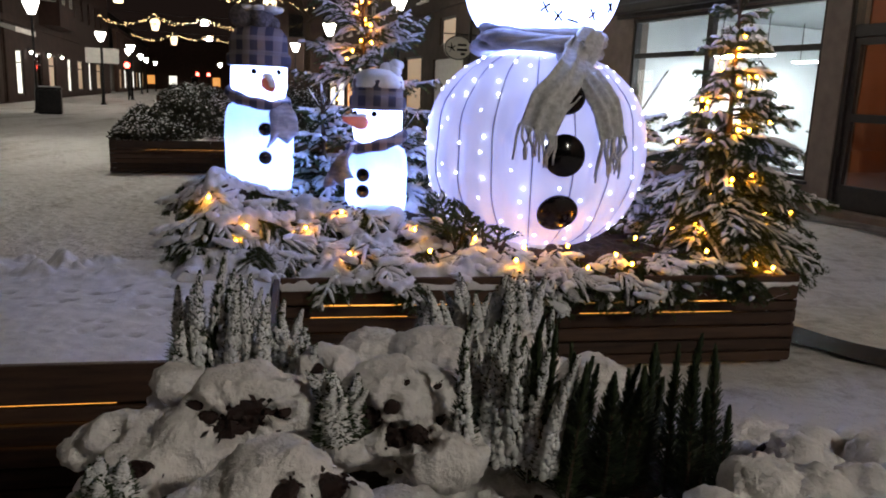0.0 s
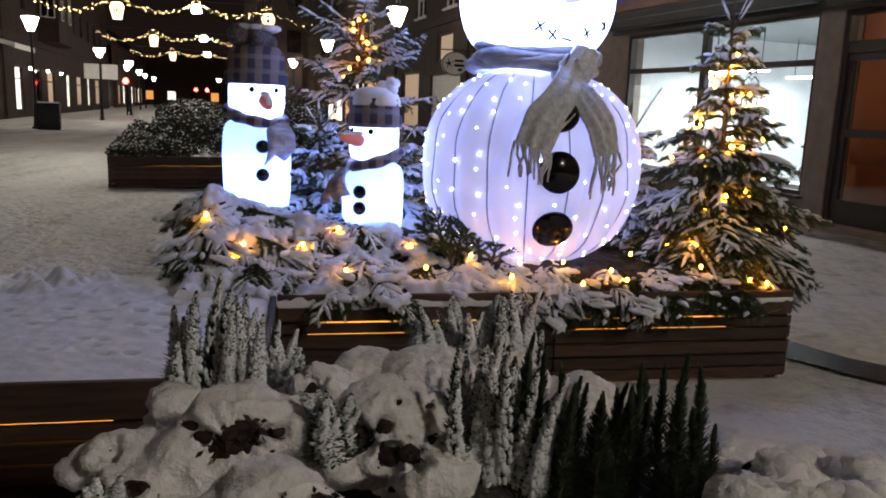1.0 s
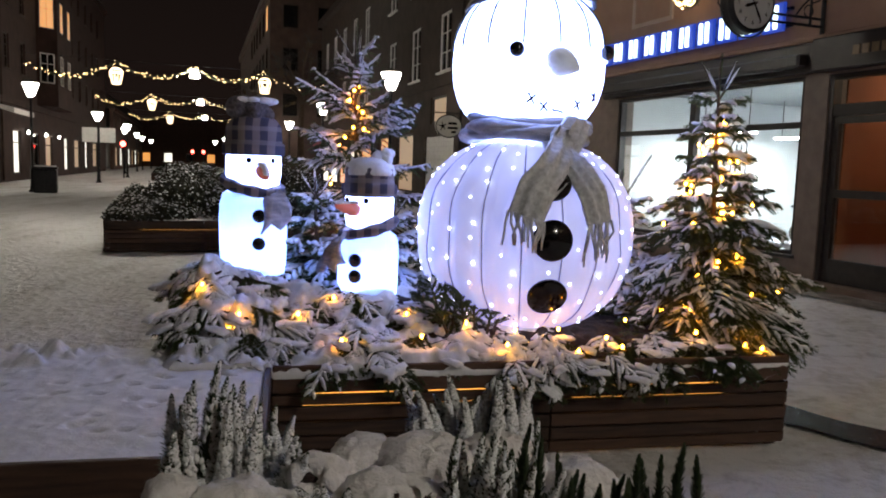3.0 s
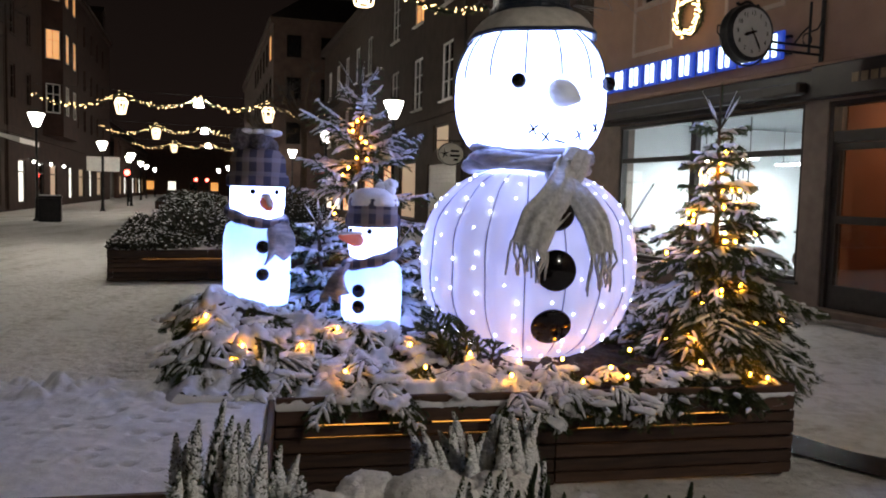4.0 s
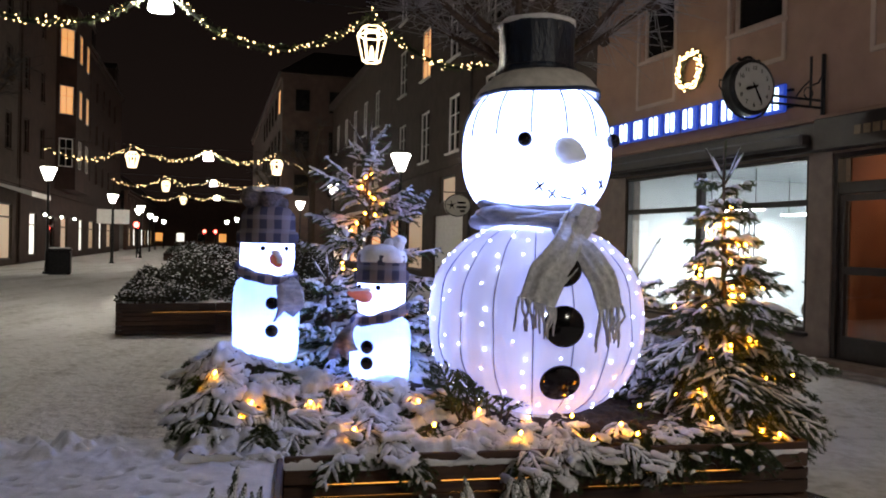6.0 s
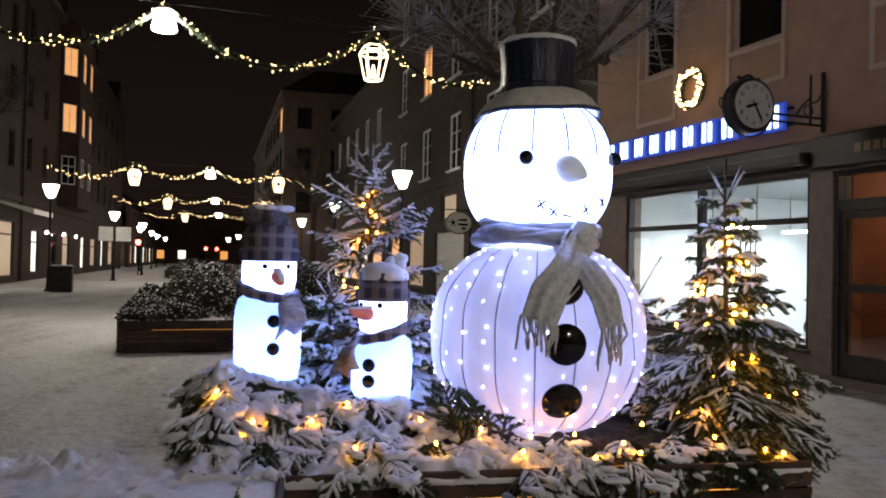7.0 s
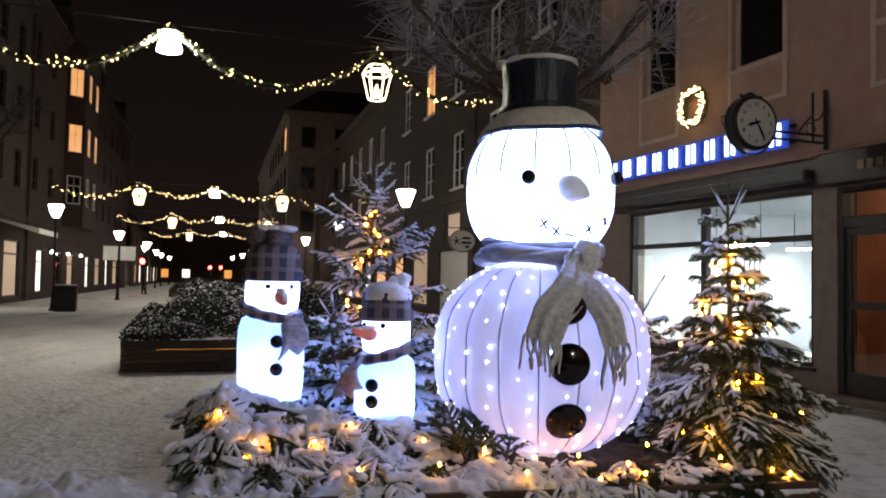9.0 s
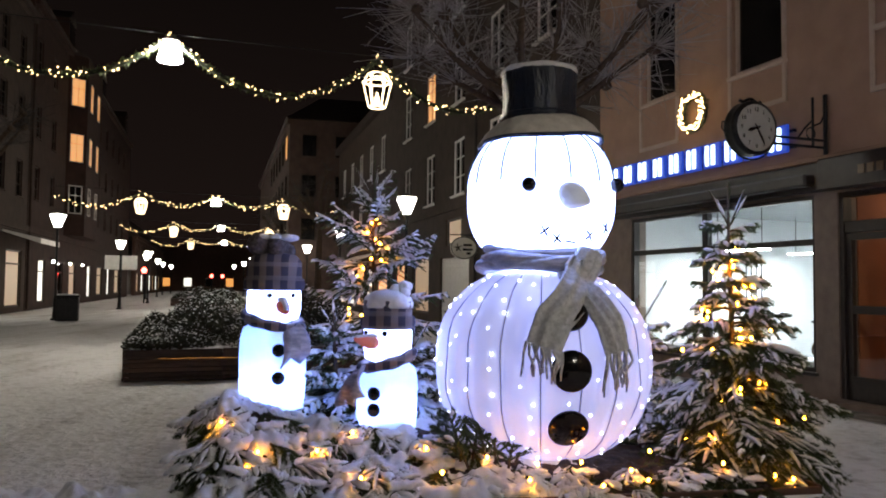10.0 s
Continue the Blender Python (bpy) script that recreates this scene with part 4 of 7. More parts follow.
part("roof", Geo().box(-0.3, 8.3, -30, 40, 9, 9.5), ROOF, far)
for k in range(14):
    part("window", Geo().box(-0.05, 0.0, -20 + 4 * k, -18.6 + 4 * k, 1.0, 2.6), LIT_WHITE if k % 3 == 0 else LIT_YELLOW if k % 3 == 1 else DARK_GLASS, far)
la = thing("awning", "pale folded awning over the shop across the street", "awning", LEFT @ pose(-45.2, 0, 0))
part("canvas", Geo().add([(0, 0, 4.1), (4.5, 0, 4.1), (4.5, 1.7, 3.7), (0, 1.7, 3.7), (0, 0, 4.0), (4.5, 0, 4.0), (4.5, 1.7, 3.45), (0, 1.7, 3.45)],
                         [(0, 1, 2, 3), (7, 6, 5, 4), (0, 4, 5, 1), (1, 5, 6, 2), (2, 6, 7, 3), (3, 7, 4, 0)]), WHITE_PAINT, la)
# closing row behind the viewer
back = thing("town_house", "plain brick house closing the street behind", "house", STREET @ pose(-40, 0, 0))
part("wall", wall_with_holes(-4, 0, 0, 12, -6, 30, []), BRICK, back)
part("roof", Geo().box(-4.2, 0.2, -6, 30, 12, 12.4), ROOF, back)

# ---- street lamps, bin, signs ----


def street_lamp(x, y, z, master=None):
    m = pose(x, y, 0)
    if master:
        c = copy_thing(master, m)
        c.scale = (1, 1, z / 4.3)
        return c
    o = thing("street_lamp", "black post street lamp with glowing conical glass head", "lamp", m, group="street lamps")
    part("post", Geo().tube([(0, 0, 0), (0, 0, 0.9), (0, 0, 0.95), (0, 0, 4.0)], [0.09, 0.08, 0.055, 0.045], 12), BLACK, o)
    part("base", Geo().lathe([(0.16, 0), (0.16, 0.06), (0.10, 0.12), (0.09, 0.3)], 16), BLACK, o)
    part("shade", Geo().lathe([(0.10, 3.86), (0.13, 3.88), (0.31, 4.36), (0.31, 4.38), (0.26, 4.40)], 24), STREET_GLOW, o, "glowing white conical glass", True)
    part("cap", Geo().lathe([(0.32, 4.405), (0.31, 4.43), (0.14, 4.49), (0.05, 4.54)], 24), BLACK, o)
    return o


first_lamp = street_lamp(-15.35, 32.0, 4.3)
for x, y, z in ((-18.1, 46.0, 4.0), (-21.3, 60, 3.95), (-26.4, 74, 4.2), (-30, 88, 4.2), (-0.7, 24.0, 4.30), (-4.1, 37.0, 4.3), (-7.7, 51, 4.1), (-12.0, 65, 4.1), (-17.5, 80, 4.2), (-22, 96, 4.2), (-34, 102, 4.2), (-38, 118, 4.2), (-27, 112, 4.2)):
    street_lamp(x, y, z, first_lamp)
bin_ = thing("litter_bin", "dark square litter bin with snowy lid", "bin", pose(-14.65, 31.6, 0, 0, 0, 20))
part("body", Geo().box(-0.42, 0.42, -0.35, 0.35, 0.0, 0.95, 0.04), BLACK, bin_)
part("lid", Geo().box(-0.45, 0.45, -0.38, 0.38, 0.955, 1.05, 0.03), BLACK, bin_)
part("snow_cap", Geo().box(-0.38, 0.38, -0.30, 0.30, 1.052, 1.10, 0.02), SNOW, bin_, "thin snow on the lid")
sp = thing("street_signpost", "pale double street signboards on a dark post", "sign", pose(-19.0, 48.5, 0, 0, 0, 15))
part("post", Geo().tube([(0, 0, 0), (0, 0, 3.3)], 0.05, 8), BLACK, sp)
for x in (-0.95, 0.05):
    part("board", Geo().box(x, x + 0.9, -0.08, -0.05, 2.4, 3.3, 0.01), WHITE_PAINT, sp)
tl = thing("traffic_light", "red traffic light on a dark post", "traffic light", pose(-21.4, 59.5, 0))
part("post", Geo().tube([(0, 0, 0), (0, 0, 2.1)], 0.06, 8), BLACK, tl)
part("housing", Geo().box(-0.18, 0.18, -0.12, 0.12, 2.1, 2.9, 0.04), BLACK, tl)
part("lens", Geo().ball((0, -0.13, 2.55), 0.22, 12, 8, (1, 0.4, 1)), glowing("red_signal", (1, 0.04, 0.03), 30), tl, "lit red lens", True)
for x in (-25.6, -27.0):
    copy_thing(tl, pose(x, 100, 0))

# ---- garlands across the street with lanterns and hanging lamps ----


def garland(s, z, wide, lamp_w, lantern_w, density, seed, start=0.2, droop=0.2):
    """A light garland over the street at distance s, looped between hanging points; w runs from the shops to the far side."""
    r = random.Random(seed)
    o = thing("light_garland", "evergreen garland of warm lights strung across street", "garland", STREET @ pose(s, 0, 0), group="street garlands")
    g, bl, wire = Geo(), Geo(), Geo()
    hangs = sorted([start, wide] + lamp_w + lantern_w)
    for a, b in zip(hangs, hangs[1:]):
        za = z if a not in (start, wide) else z - 0.3
        zb = z if b not in (start, wide) else z - 0.3
        sag = droop * (b - a)
        n = max(10, int((b - a) * 4))
        pts = [(0, a + (b - a) * i / n, za + (zb - za) * i / n - sag * 4 * (i / n) * (1 - i / n)) for i in range(n + 1)]
        wire.tube(pts, 0.05, 6)
        for p, q in zip(pts, pts[1:]):
            for k in range(density):
                f = r.random()
                c = Vector(p).lerp(Vector(q), f)
                e = Vector((r.gauss(0, 1), r.gauss(0, 0.6), r.gauss(0, 1))).normalized() * r.uniform(0.08, 0.17)
                t_ = Vector((r.uniform(-1, 1), r.uniform(-1, 1), r.uniform(-1, 1))) * 0.028
                g.add([c - t_, c + t_, c + e], [(0, 1, 2)])
            for k in range(5 if s < 12 else 3):
                c = Vector(p).lerp(Vector(q), r.random()) + Vector((r.gauss(0, 0.06), 0, r.gauss(0, 0.06)))
                bl.ball(c, r.uniform(0.011, 0.022) if s < 12 else r.uniform(0.020, 0.036), 6, 4)
    part("wire", wire, DARK_CABLE, o)
    part("greenery", g, NEEDLE, o)
    lights = part("bulb_string", bl, FAIRY, o, "warm white garland bulbs", True)
    part("cable", Geo().tube([(0, start - 0.2, z + 0.12), (0, wide / 2, z + 0.04), (0, wide, z + 0.12)], 0.012, 5), BLACK, o, "steel span cable")
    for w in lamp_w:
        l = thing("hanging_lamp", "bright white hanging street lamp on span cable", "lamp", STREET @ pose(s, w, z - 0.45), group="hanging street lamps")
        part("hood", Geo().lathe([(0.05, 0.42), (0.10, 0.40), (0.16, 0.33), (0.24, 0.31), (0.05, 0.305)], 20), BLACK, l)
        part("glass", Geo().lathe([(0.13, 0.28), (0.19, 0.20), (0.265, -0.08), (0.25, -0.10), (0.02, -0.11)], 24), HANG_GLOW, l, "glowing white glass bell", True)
    for w in lantern_w:
        l = thing("light_lantern", "outline lantern of warm light tubes hanging from garland", "lantern", STREET @ pose(s, w, z - 0.75), group="garland lanterns")
        top, mid, bot = [], [], []
        for k in range(6):
            a = math.pi / 3 * k + 0.3
            top.append(Vector((0.22 * math.cos(a), 0.22 * math.sin(a), 0.40)))
            mid.append(Vector((0.34 * math.cos(a), 0.34 * math.sin(a), 0.20)))
            bot.append(Vector((0.20 * math.cos(a), 0.20 * math.sin(a), -0.40)))
        for ring in (top, mid, bot):
            part("tube", Geo().tube(ring + [ring[0]], 0.019, 6), LANTERN_GLOW, l)
        for k in range(6):
            part("tube", Geo().tube([top[k], mid[k], bot[k]], 0.019, 6), LANTERN_GLOW, l)
        part("candle", Geo().lathe([(0.06, -0.36), (0.06, -0.16), (0.045, -0.14), (0.02, -0.04)], 8), LANTERN_GLOW, l, "", True)
        part("hook", Geo().tube([(0, 0, 0.40), (0, 0, 0.72)], 0.012, 5), BLACK, l)
    return o


garland(9.3, 7.0, 17.6, [8.8], [4.12, 13.4], 46, 11, droop=0.235)
garland(36.0, 6.5, 14.4, [6.24], [2.48, 10.15], 16, 12, -1.2, 0.17)
garland(57.0, 6.5, 12.4, [4.6], [0.62, 8.26], 12, 13, -3.0, 0.17)
garland(79.0, 6.45, 10.4, [2.76], [-1.2, 6.3], 9, 14, -5.0, 0.17)
# unseen garland behind the viewer, added so its lamp lights the foreground
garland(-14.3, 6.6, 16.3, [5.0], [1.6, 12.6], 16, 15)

# ---- the wooden planter, its deck and their snow ----


def slat_mesh(name, ln, h, th=0.028):
    return Geo().box(0, ln, -th, 0.0, 0.0, h, 0.004).mesh(name, WOOD)


BOARDS = [(0.36, 0.138), (0.298, 0.049), (0.218, 0.069), (0.140, 0.066), (0.066, 0.064), (0.0, 0.056)]   # bottom, height


def slatted_face(parent, m, lengths, r):
    """Boards laid one above another with open joints, cut where the lengths meet."""
    for z, h in BOARDS:
        x = 0.0
        for ln in lengths:
            ob = part("slat", slat_mesh("slat", ln - 0.006, h), None, parent, m=m @ pose(x + 0.003, r.uniform(-0.003, 0.003), z + 0.02, 0, 0, r.uniform(-0.12, 0.12)))
            x += ln


planter = thing("planter", "long stained wooden slat planter filled with snowy fir branches", "planter", BED)
slatted_face(planter, pose(-3.45, 0, -0.06), [0.6], rnd)
slatted_face(planter, pose(-2.85, 0, 0), [1.45, 1.4], rnd)
slatted_face(planter, pose(0, 0, 0, 0, 0, 90), [1.2, 1.2], rnd)
slatted_face(planter, pose(-3.45, 2.4, -0.06, 0, 0, -90), [1.2, 1.2], rnd)
slatted_face(planter, pose(0, 2.4, 0, 0, 0, 180), [1.4, 1.4, 0.65], rnd)
for x in (-3.40, -2.8, -1.42, -0.06):
    for y in (0.03, 2.33):
        part("post", Geo().box(x - 0.03, x + 0.03, y - 0.025, y + 0.03, 0.0, 0.48), WOOD, planter)
part("liner", Geo().box(-3.37, -0.1, 0.10, 2.30, 0.02, 0.44), SOIL, planter, "dark planter liner")
rope = Geo()
for a, b in ((-3.35, -2.95), (-2.65, -2.1), (-2.05, -1.55), (-1.3, -0.75), (-0.7, -0.3)):
    rope.tube([(a, 0.055, 0.358), (b, 0.055, 0.358)], 0.008, 6)
for a, b in ((-2.7, -2.2), (-2.0, -1.75), (-1.25, -0.95), (-0.8, -0.35)):
    rope.tube([(a, 0.055, 0.297), (b, 0.055, 0.297)], 0.007, 6)
part("rope_light", rope, ROPE, planter, "warm rope light inside the slats")

DECK = BED @ pose(-2.88, 0, 0)
deck = thing("bench_deck", "low stained wooden slat deck under deep snow", "deck", DECK)
slatted_face(deck, pose(-5.2, -1.15, 0), [1.3, 1.3, 1.3, 1.3], rnd)
slatted_face(deck, pose(0, -1.15, 0, 0, 0, 90), [1.12], rnd)
part("base", Geo().box(-5.1, -0.06, -1.06, -0.02, 0.0, 0.44), SOIL, deck)
part("base", Geo().box(-5.1, -1.35, -0.02, 0.55, 0.0, 0.44), SOIL, deck)
rope = Geo()
for a, b in ((-3.3, -2.2), (-2.0, -1.35), (-1.25, -0.5)):
    rope.tube([(a, -1.09, 0.352), (b, -1.09, 0.352)], 0.008, 6)
    rope.tube([(a + 0.15, -1.09, 0.291), (b - 0.1, -1.09, 0.291)], 0.006, 6)
part("rope_light", rope, ROPE, deck, "warm rope light inside the slats")

PRINTS = []
for k in range(90):
    a, c = rnd.uniform(-2.6, -0.2), rnd.uniform(-0.95, -0.1)
    PRINTS.append((a, c))


def deck_snow(x, y):
    z = 0.505 + 0.012 * fbm(x, y, 1, 2.2) + 0.006 * fbm(x, y, 2, 9)
    z += bump2(x, y, -1.55, 0.34, 0.15, 0.10, 0.15) + bump2(x, y, -1.95, 0.38, 0.26, 0.13, 0.19) + bump2(x, y, -2.5, 0.45, 0.3, 0.14, 0.20) + bump2(x, y, -3.1, 0.42, 0.3, 0.14, 0.17)
    z += 0.12 * max(0, fbm(x, y, 5, 5)) * math.exp(-((y - 0.35) / 0.25) ** 2)
    if y > 0.45:
        z -= (y - 0.45) ** 2 * 6
    for a, c in PRINTS if x > -2.7 else ():
        q = (x - a) ** 2 + ((y - c) * 1.6) ** 2
        if q < 0.0012:
            z -= 0.024 * (1 - q / 0.0012)
    e = min(0.02 - x, y + 1.17, 0.06) / 0.06
    return z - 0.03 * (1 - max(e, 0)) ** 2


solid("deck_snow", sheet(deck_snow, -5.2, 0.015, -1.165, 0.75, 400, 150), SNOW, "smooth snow with bird prints on the deck", "snow", DECK, kind="stuff", smooth=True)
side = Geo()
n_ = 60
vs = []
for i in range(n_ + 1):
    x = -5.2 + 5.215 * i / n_
    vs += [(x, -1.166, deck_snow(x, -1.165) - 0.0005), (x, -1.15, 0.47 + 0.008 * fbm(x, 3, 0, 6))]
side.add(vs, [(2 * i, 2 * i + 1, 2 * i + 3, 2 * i + 2) for i in range(n_)])
vs = []
for i in range(31):
    y = -1.165 + 1.2 * i / 30
    vs += [(0.0145, y, deck_snow(0.015, y) - 0.0005), (0.004, y, 0.47 + 0.008 * fbm(y, 8, 0, 6))]
side.add(vs, [(2 * i + 1, 2 * i, 2 * i + 2, 2 * i + 3) for i in range(30)])
solid("deck_snow_edge", side, SNOW, "rounded snow edge over the deck boards", "snow", DECK, kind="stuff", smooth=True)


def mound(x, y):
    """Snow and branches heaped in the planter, in the planter's own axes."""
    z = 0.50 + 0.025 * fbm(x, y, 4, 3) + 0.022 * fbm(x, y, 6, 8) + 0.012 * fbm(x, y, 8, 20)
    z += bump2(x, y, -3.35, 1.0, 0.36, 0.42, 0.30) + bump2(x, y, -2.85, 0.8, 0.7, 0.42, 0.20)
    z += bump2(x, y, -2.0, 0.9, 0.8, 0.5, 0.15) + bump2(x, y, -1.0, 0.6, 1.1, 0.45, 0.06) + bump2(x, y, -3.3, 0.40, 0.4, 0.25, 0.07)
    e = min(x + 3.45, 0.0 - x, y + 0.03 if x > -2.86 else 1.0, 2.4 - y)
    f = min(max((-3.26 - x) / 0.17, 0), 1)
    z -= f * f * (3 - 2 * f) * max(z - 0.455, 0)
    return z - 0.05 * math.exp(-max(e, 0) / 0.05)


def brush_snow(x, y):
    """Snow that lies in pats over the brushwood and sinks between them; whole along the front left edge."""
    pat = 0.062 * fbm(x, y, 11, 4.2) + 0.040 * fbm(x, y, 15, 11) + 0.002
    whole = 1 / (1 + math.exp((y - 0.30) / 0.05)) * (1 if x < -1.65 else max(0, 1 - (x + 1.65) / 0.25))
    near_men = sum(math.exp(-((x - a) ** 2 + (y - b) ** 2) / 0.10) for a, b in ((-2.99, 1.2), (-2.3, 0.85)))
    bare = 0.055 * min(max((x + 1.35) / 0.3, 0), 1)
    return mound(x, y) + min(0.05, pat + 0.035 * whole + 0.03 * near_men - bare)


# soil-dark sheet gives the shaded gaps between the fir branches
solid("brushwood", sheet(mound, -3.44, -0.01, -0.028, 2.385, 200, 120), SOIL, "dark brushwood sheet standing for shaded gaps in the planter", "brushwood", BED, kind="stuff", smooth=True)
solid("planter_snow", sheet(brush_snow, -3.44, -0.01, -0.03, 2.39, 240, 150), SNOW, "uneven snow blanket heaped in the wooden planter", "snow", BED, kind="stuff", smooth=True)
lip = Geo()
vs = []
for i in range(121):
    x = -3.44 + 3.43 * i / 120
    hang = 0.03 + 0.035 * max(0, fbm(x, 0, 12, 3.0))
    hang = hang if x > -2.86 else 0.0
    vs += [(x, -0.03, max(mound(x, -0.03), brush_snow(x, -0.03))), (x, -0.045 if x > -2.86 else -0.031, 0.485), (x, -0.036 if x > -2.86 else -0.03, 0.485 - hang * (1 if x < -1.2 else 0.2))]
lip.add(vs, [(3 * i + j, 3 * i + j + 1, 3 * i + j + 4, 3 * i + j + 3) for i in range(120) for j in range(2)])
solid("planter_snow_edge", lip, SNOW, "snow lip hanging over the planter edge", "snow", BED, kind="stuff", smooth=True)
# shovelled ridge of snow on the ground beyond the deck
solid("snow_ridge", sheet(lambda x, y: -0.03 + (0.30 + 0.10 * fbm(x, y, 2, 2.5) + 0.05 * fbm(x, y, 7, 7)) * math.exp(-((y - 0.5) / 0.33) ** 2) * min(1, (x + 0.01) * 3, (4.01 - x) * 3), 0, 4.0, -0.3, 1.4, 120, 60), SNOW, "shovelled lumpy ridge of street snow", "snow", BED @ pose(-8.2, 0.75, 0), kind="stuff", smooth=True)

# ---- spruce foliage ----


def bent(p0, d, ln, sag, n=6, lift=0.0):
    """Points along a twig from p0 in direction d that sags and lifts again at its tip."""
    return [Vector(p0) + Vector(d) * ln * t + Vector((0, 0, -sag * ln * t * t + lift * ln * t ** 4)) for t in (i / n for i in range(n + 1))]


def needles(g, pts, r, per_m=620, ln=0.025, wid=0.0030):
    tot = sum((b - a).length for a, b in zip(pts, pts[1:]))
    for k in range(int(tot * per_m)):
        f = r.random() * (len(pts) - 1)
        i = int(f)
        p = pts[i].lerp(pts[i + 1], f - i)
        d = (pts[i + 1] - pts[i]).normalized()
        e = Vector((r.gauss(0, 1), r.gauss(0, 1), r.gauss(0, 1)))
        e = (e - d * e.dot(d)).normalized()
        if e.z < -0.3 and r.random() < 0.4:
            e.z = -e.z
        q = d.cross(e) * wid
        g.add([p - q, p + q, p + (e + d * 0.9).normalized() * ln * r.uniform(0.75, 1.2)], [(0, 1, 2)])


def twig_snow(g, pts, r, rad=0.014, amount=1.0):
    """Lumpy snow lying along a twig."""
    n = len(pts)
    rr = [rad * r.uniform(0.65, 1.5) * (0.4 if i in (0, n - 1) else 1.0) * amount for i in range(n)]
    g.tube([p + Vector((r.uniform(-0.3, 0.3) * rr[i], r.uniform(-0.3, 0.3) * rr[i], 0.5 * rr[i] + 0.003)) for i, p in enumerate(pts)], rr, 6, True, 0.8)


def frond(g_n, g_s, g_w, p0, d, ln, r, snow=0.8, sag=0.25, lift=0.15, step=0.055, rad=0.014, sprig=0.42, per_m=620):
    """A spruce branch: a main twig with side twigs on both sides, needles and snow."""
    d = Vector(d).normalized()
    main = bent(p0, d, ln, sag, 7, lift)
    g_w.tube(main, [0.007 * (1 - 0.75 * i / 7) + 0.0015 for i in range(8)], 5)
    side_ = d.cross(Vector((0, 0, 1))).normalized()
    needles(g_n, main[1:], r, per_m)
    if r.random() < snow + 0.1:
        twig_snow(g_s, main[2:], r, rad * 1.15)
    t = 0.16
    while t < 0.97:
        i = min(int(t * 7), 6)
        p = main[i].lerp(main[i + 1], t * 7 - i)
        sl = (ln * sprig * (1.05 - t) * r.uniform(0.75, 1.2) + 0.035) * min(1, 0.45 + 2.2 * t)
        for sg in (1, -1):
            q = (d * r.uniform(0.75, 1.1) + side_ * sg * r.uniform(0.6, 0.95) + Vector((0, 0, r.uniform(-0.28, 0.04)))).normalized()
            tw = bent(p, q, sl, r.uniform(0.2, 0.6), 4)
            needles(g_n, tw, r, per_m)
            if r.random() < snow:
                twig_snow(g_s, tw[:4] if r.random() < 0.6 else tw, r, rad * r.uniform(0.75, 1.15))
        t += step / ln * r.uniform(0.8, 1.3)


def spruce(x, y, z, h, levels, seed, label, snow=0.8, rad=0.014, step=0.05, shoots=4, shoot=0.24, shoot_at=0.84, per_m=620, sprig=0.42):
    """levels: rows of (height share, branches, length, rise, sag)."""
    r = random.Random(seed)
    o = thing("spruce_tree", label, "tree", pose(x, y, z), group="spruces in the planter")
    gn, gs, gw_ = Geo(), Geo(), Geo()
    trunk = Geo().tube([(0.012 * math.sin(5 * t), 0.01 * math.cos(4 * t), h * t) for t in (i / 10 for i in range(11))], [0.030 * (1 - 0.85 * i / 10) for i in range(11)], 8)
    for f, n, ln, up, sag in levels:
        a0 = r.uniform(0, 6.28)
        for j in range(n):
            a = a0 + 6.283 * j / n + r.uniform(-0.3, 0.3)
            d = Vector((math.cos(a), math.sin(a), up + r.uniform(-0.12, 0.12)))
            frond(gn, gs, gw_, (0, 0, max(0.01, h * (f + r.uniform(-0.05, 0.05)))), d, ln * r.uniform(0.62, 1.16), r, snow, sag * r.uniform(0.7, 1.25), 0.16, step, rad, sprig, per_m)
    for j in range(shoots):
        a = 6.283 * j / shoots + 0.25
        sh = bent((0, 0, h * shoot_at), Vector((0.55 * math.cos(a), 0.55 * math.sin(a), 0.83)), shoot * r.uniform(0.75, 1.1), 0.0, 4)
        needles(gn, sh, r, 700, 0.016)
        gw_.tube(sh, 0.0045, 5)
        twig_snow(gs, sh[1:], r, 0.006)
    lead = [Vector((0, 0, h * (0.84 + 0.17 * i / 5))) for i in range(6)]
    needles(gn, lead, r, 700, 0.016)
    part("trunk", trunk, BARK, o, "", True)
    part("branch_wood", gw_, BARK, o)
    part("crown", gn, NEEDLE, o, "dark green spruce needles")
    part("snow_load", gs, SNOW_TWIG, o, "fresh snow on the twigs", True)
    return o


LOW = ((0.08, 11, 1.0, 0.05, 0.5), (0.22, 11, 0.95, 0.2, 0.55), (0.36, 10, 0.88, 0.3, 0.55), (0.50, 9, 0.76, 0.4, 0.5), (0.64, 8, 0.6, 0.5, 0.45), (0.78, 6, 0.44, 0.6, 0.35))


def low_levels(spread):
    return [(f, n, ln * spread, up, sag) for f, n, ln, up, sag in LOW]


spruce(1.60, 4.55, 0.47, 1.78, ((0.0, 12, 0.52, 0.0, 0.55), (0.05, 14, 0.64, 0.05, 0.62), (0.11, 14, 0.66, 0.12, 0.70), (0.17, 13, 0.62, 0.14, 0.66), (0.23, 13, 0.58, 0.2, 0.66), (0.29, 12, 0.52, 0.22, 0.62), (0.35, 11, 0.47, 0.24, 0.60), (0.41, 10, 0.42, 0.26, 0.55), (0.48, 10, 0.39, 0.28, 0.5), (0.55, 8, 0.33, 0.3, 0.45), (0.62, 7, 0.28, 0.3, 0.4), (0.70, 7, 0.22, 0.35, 0.35), (0.80, 6, 0.17, 0.3, 0.3)),
       21, "young spruce heavy with snow and warm fairy lights", 0.50, 0.0120, 0.042, 4, 0.27, 0.85, 800, 0.56)
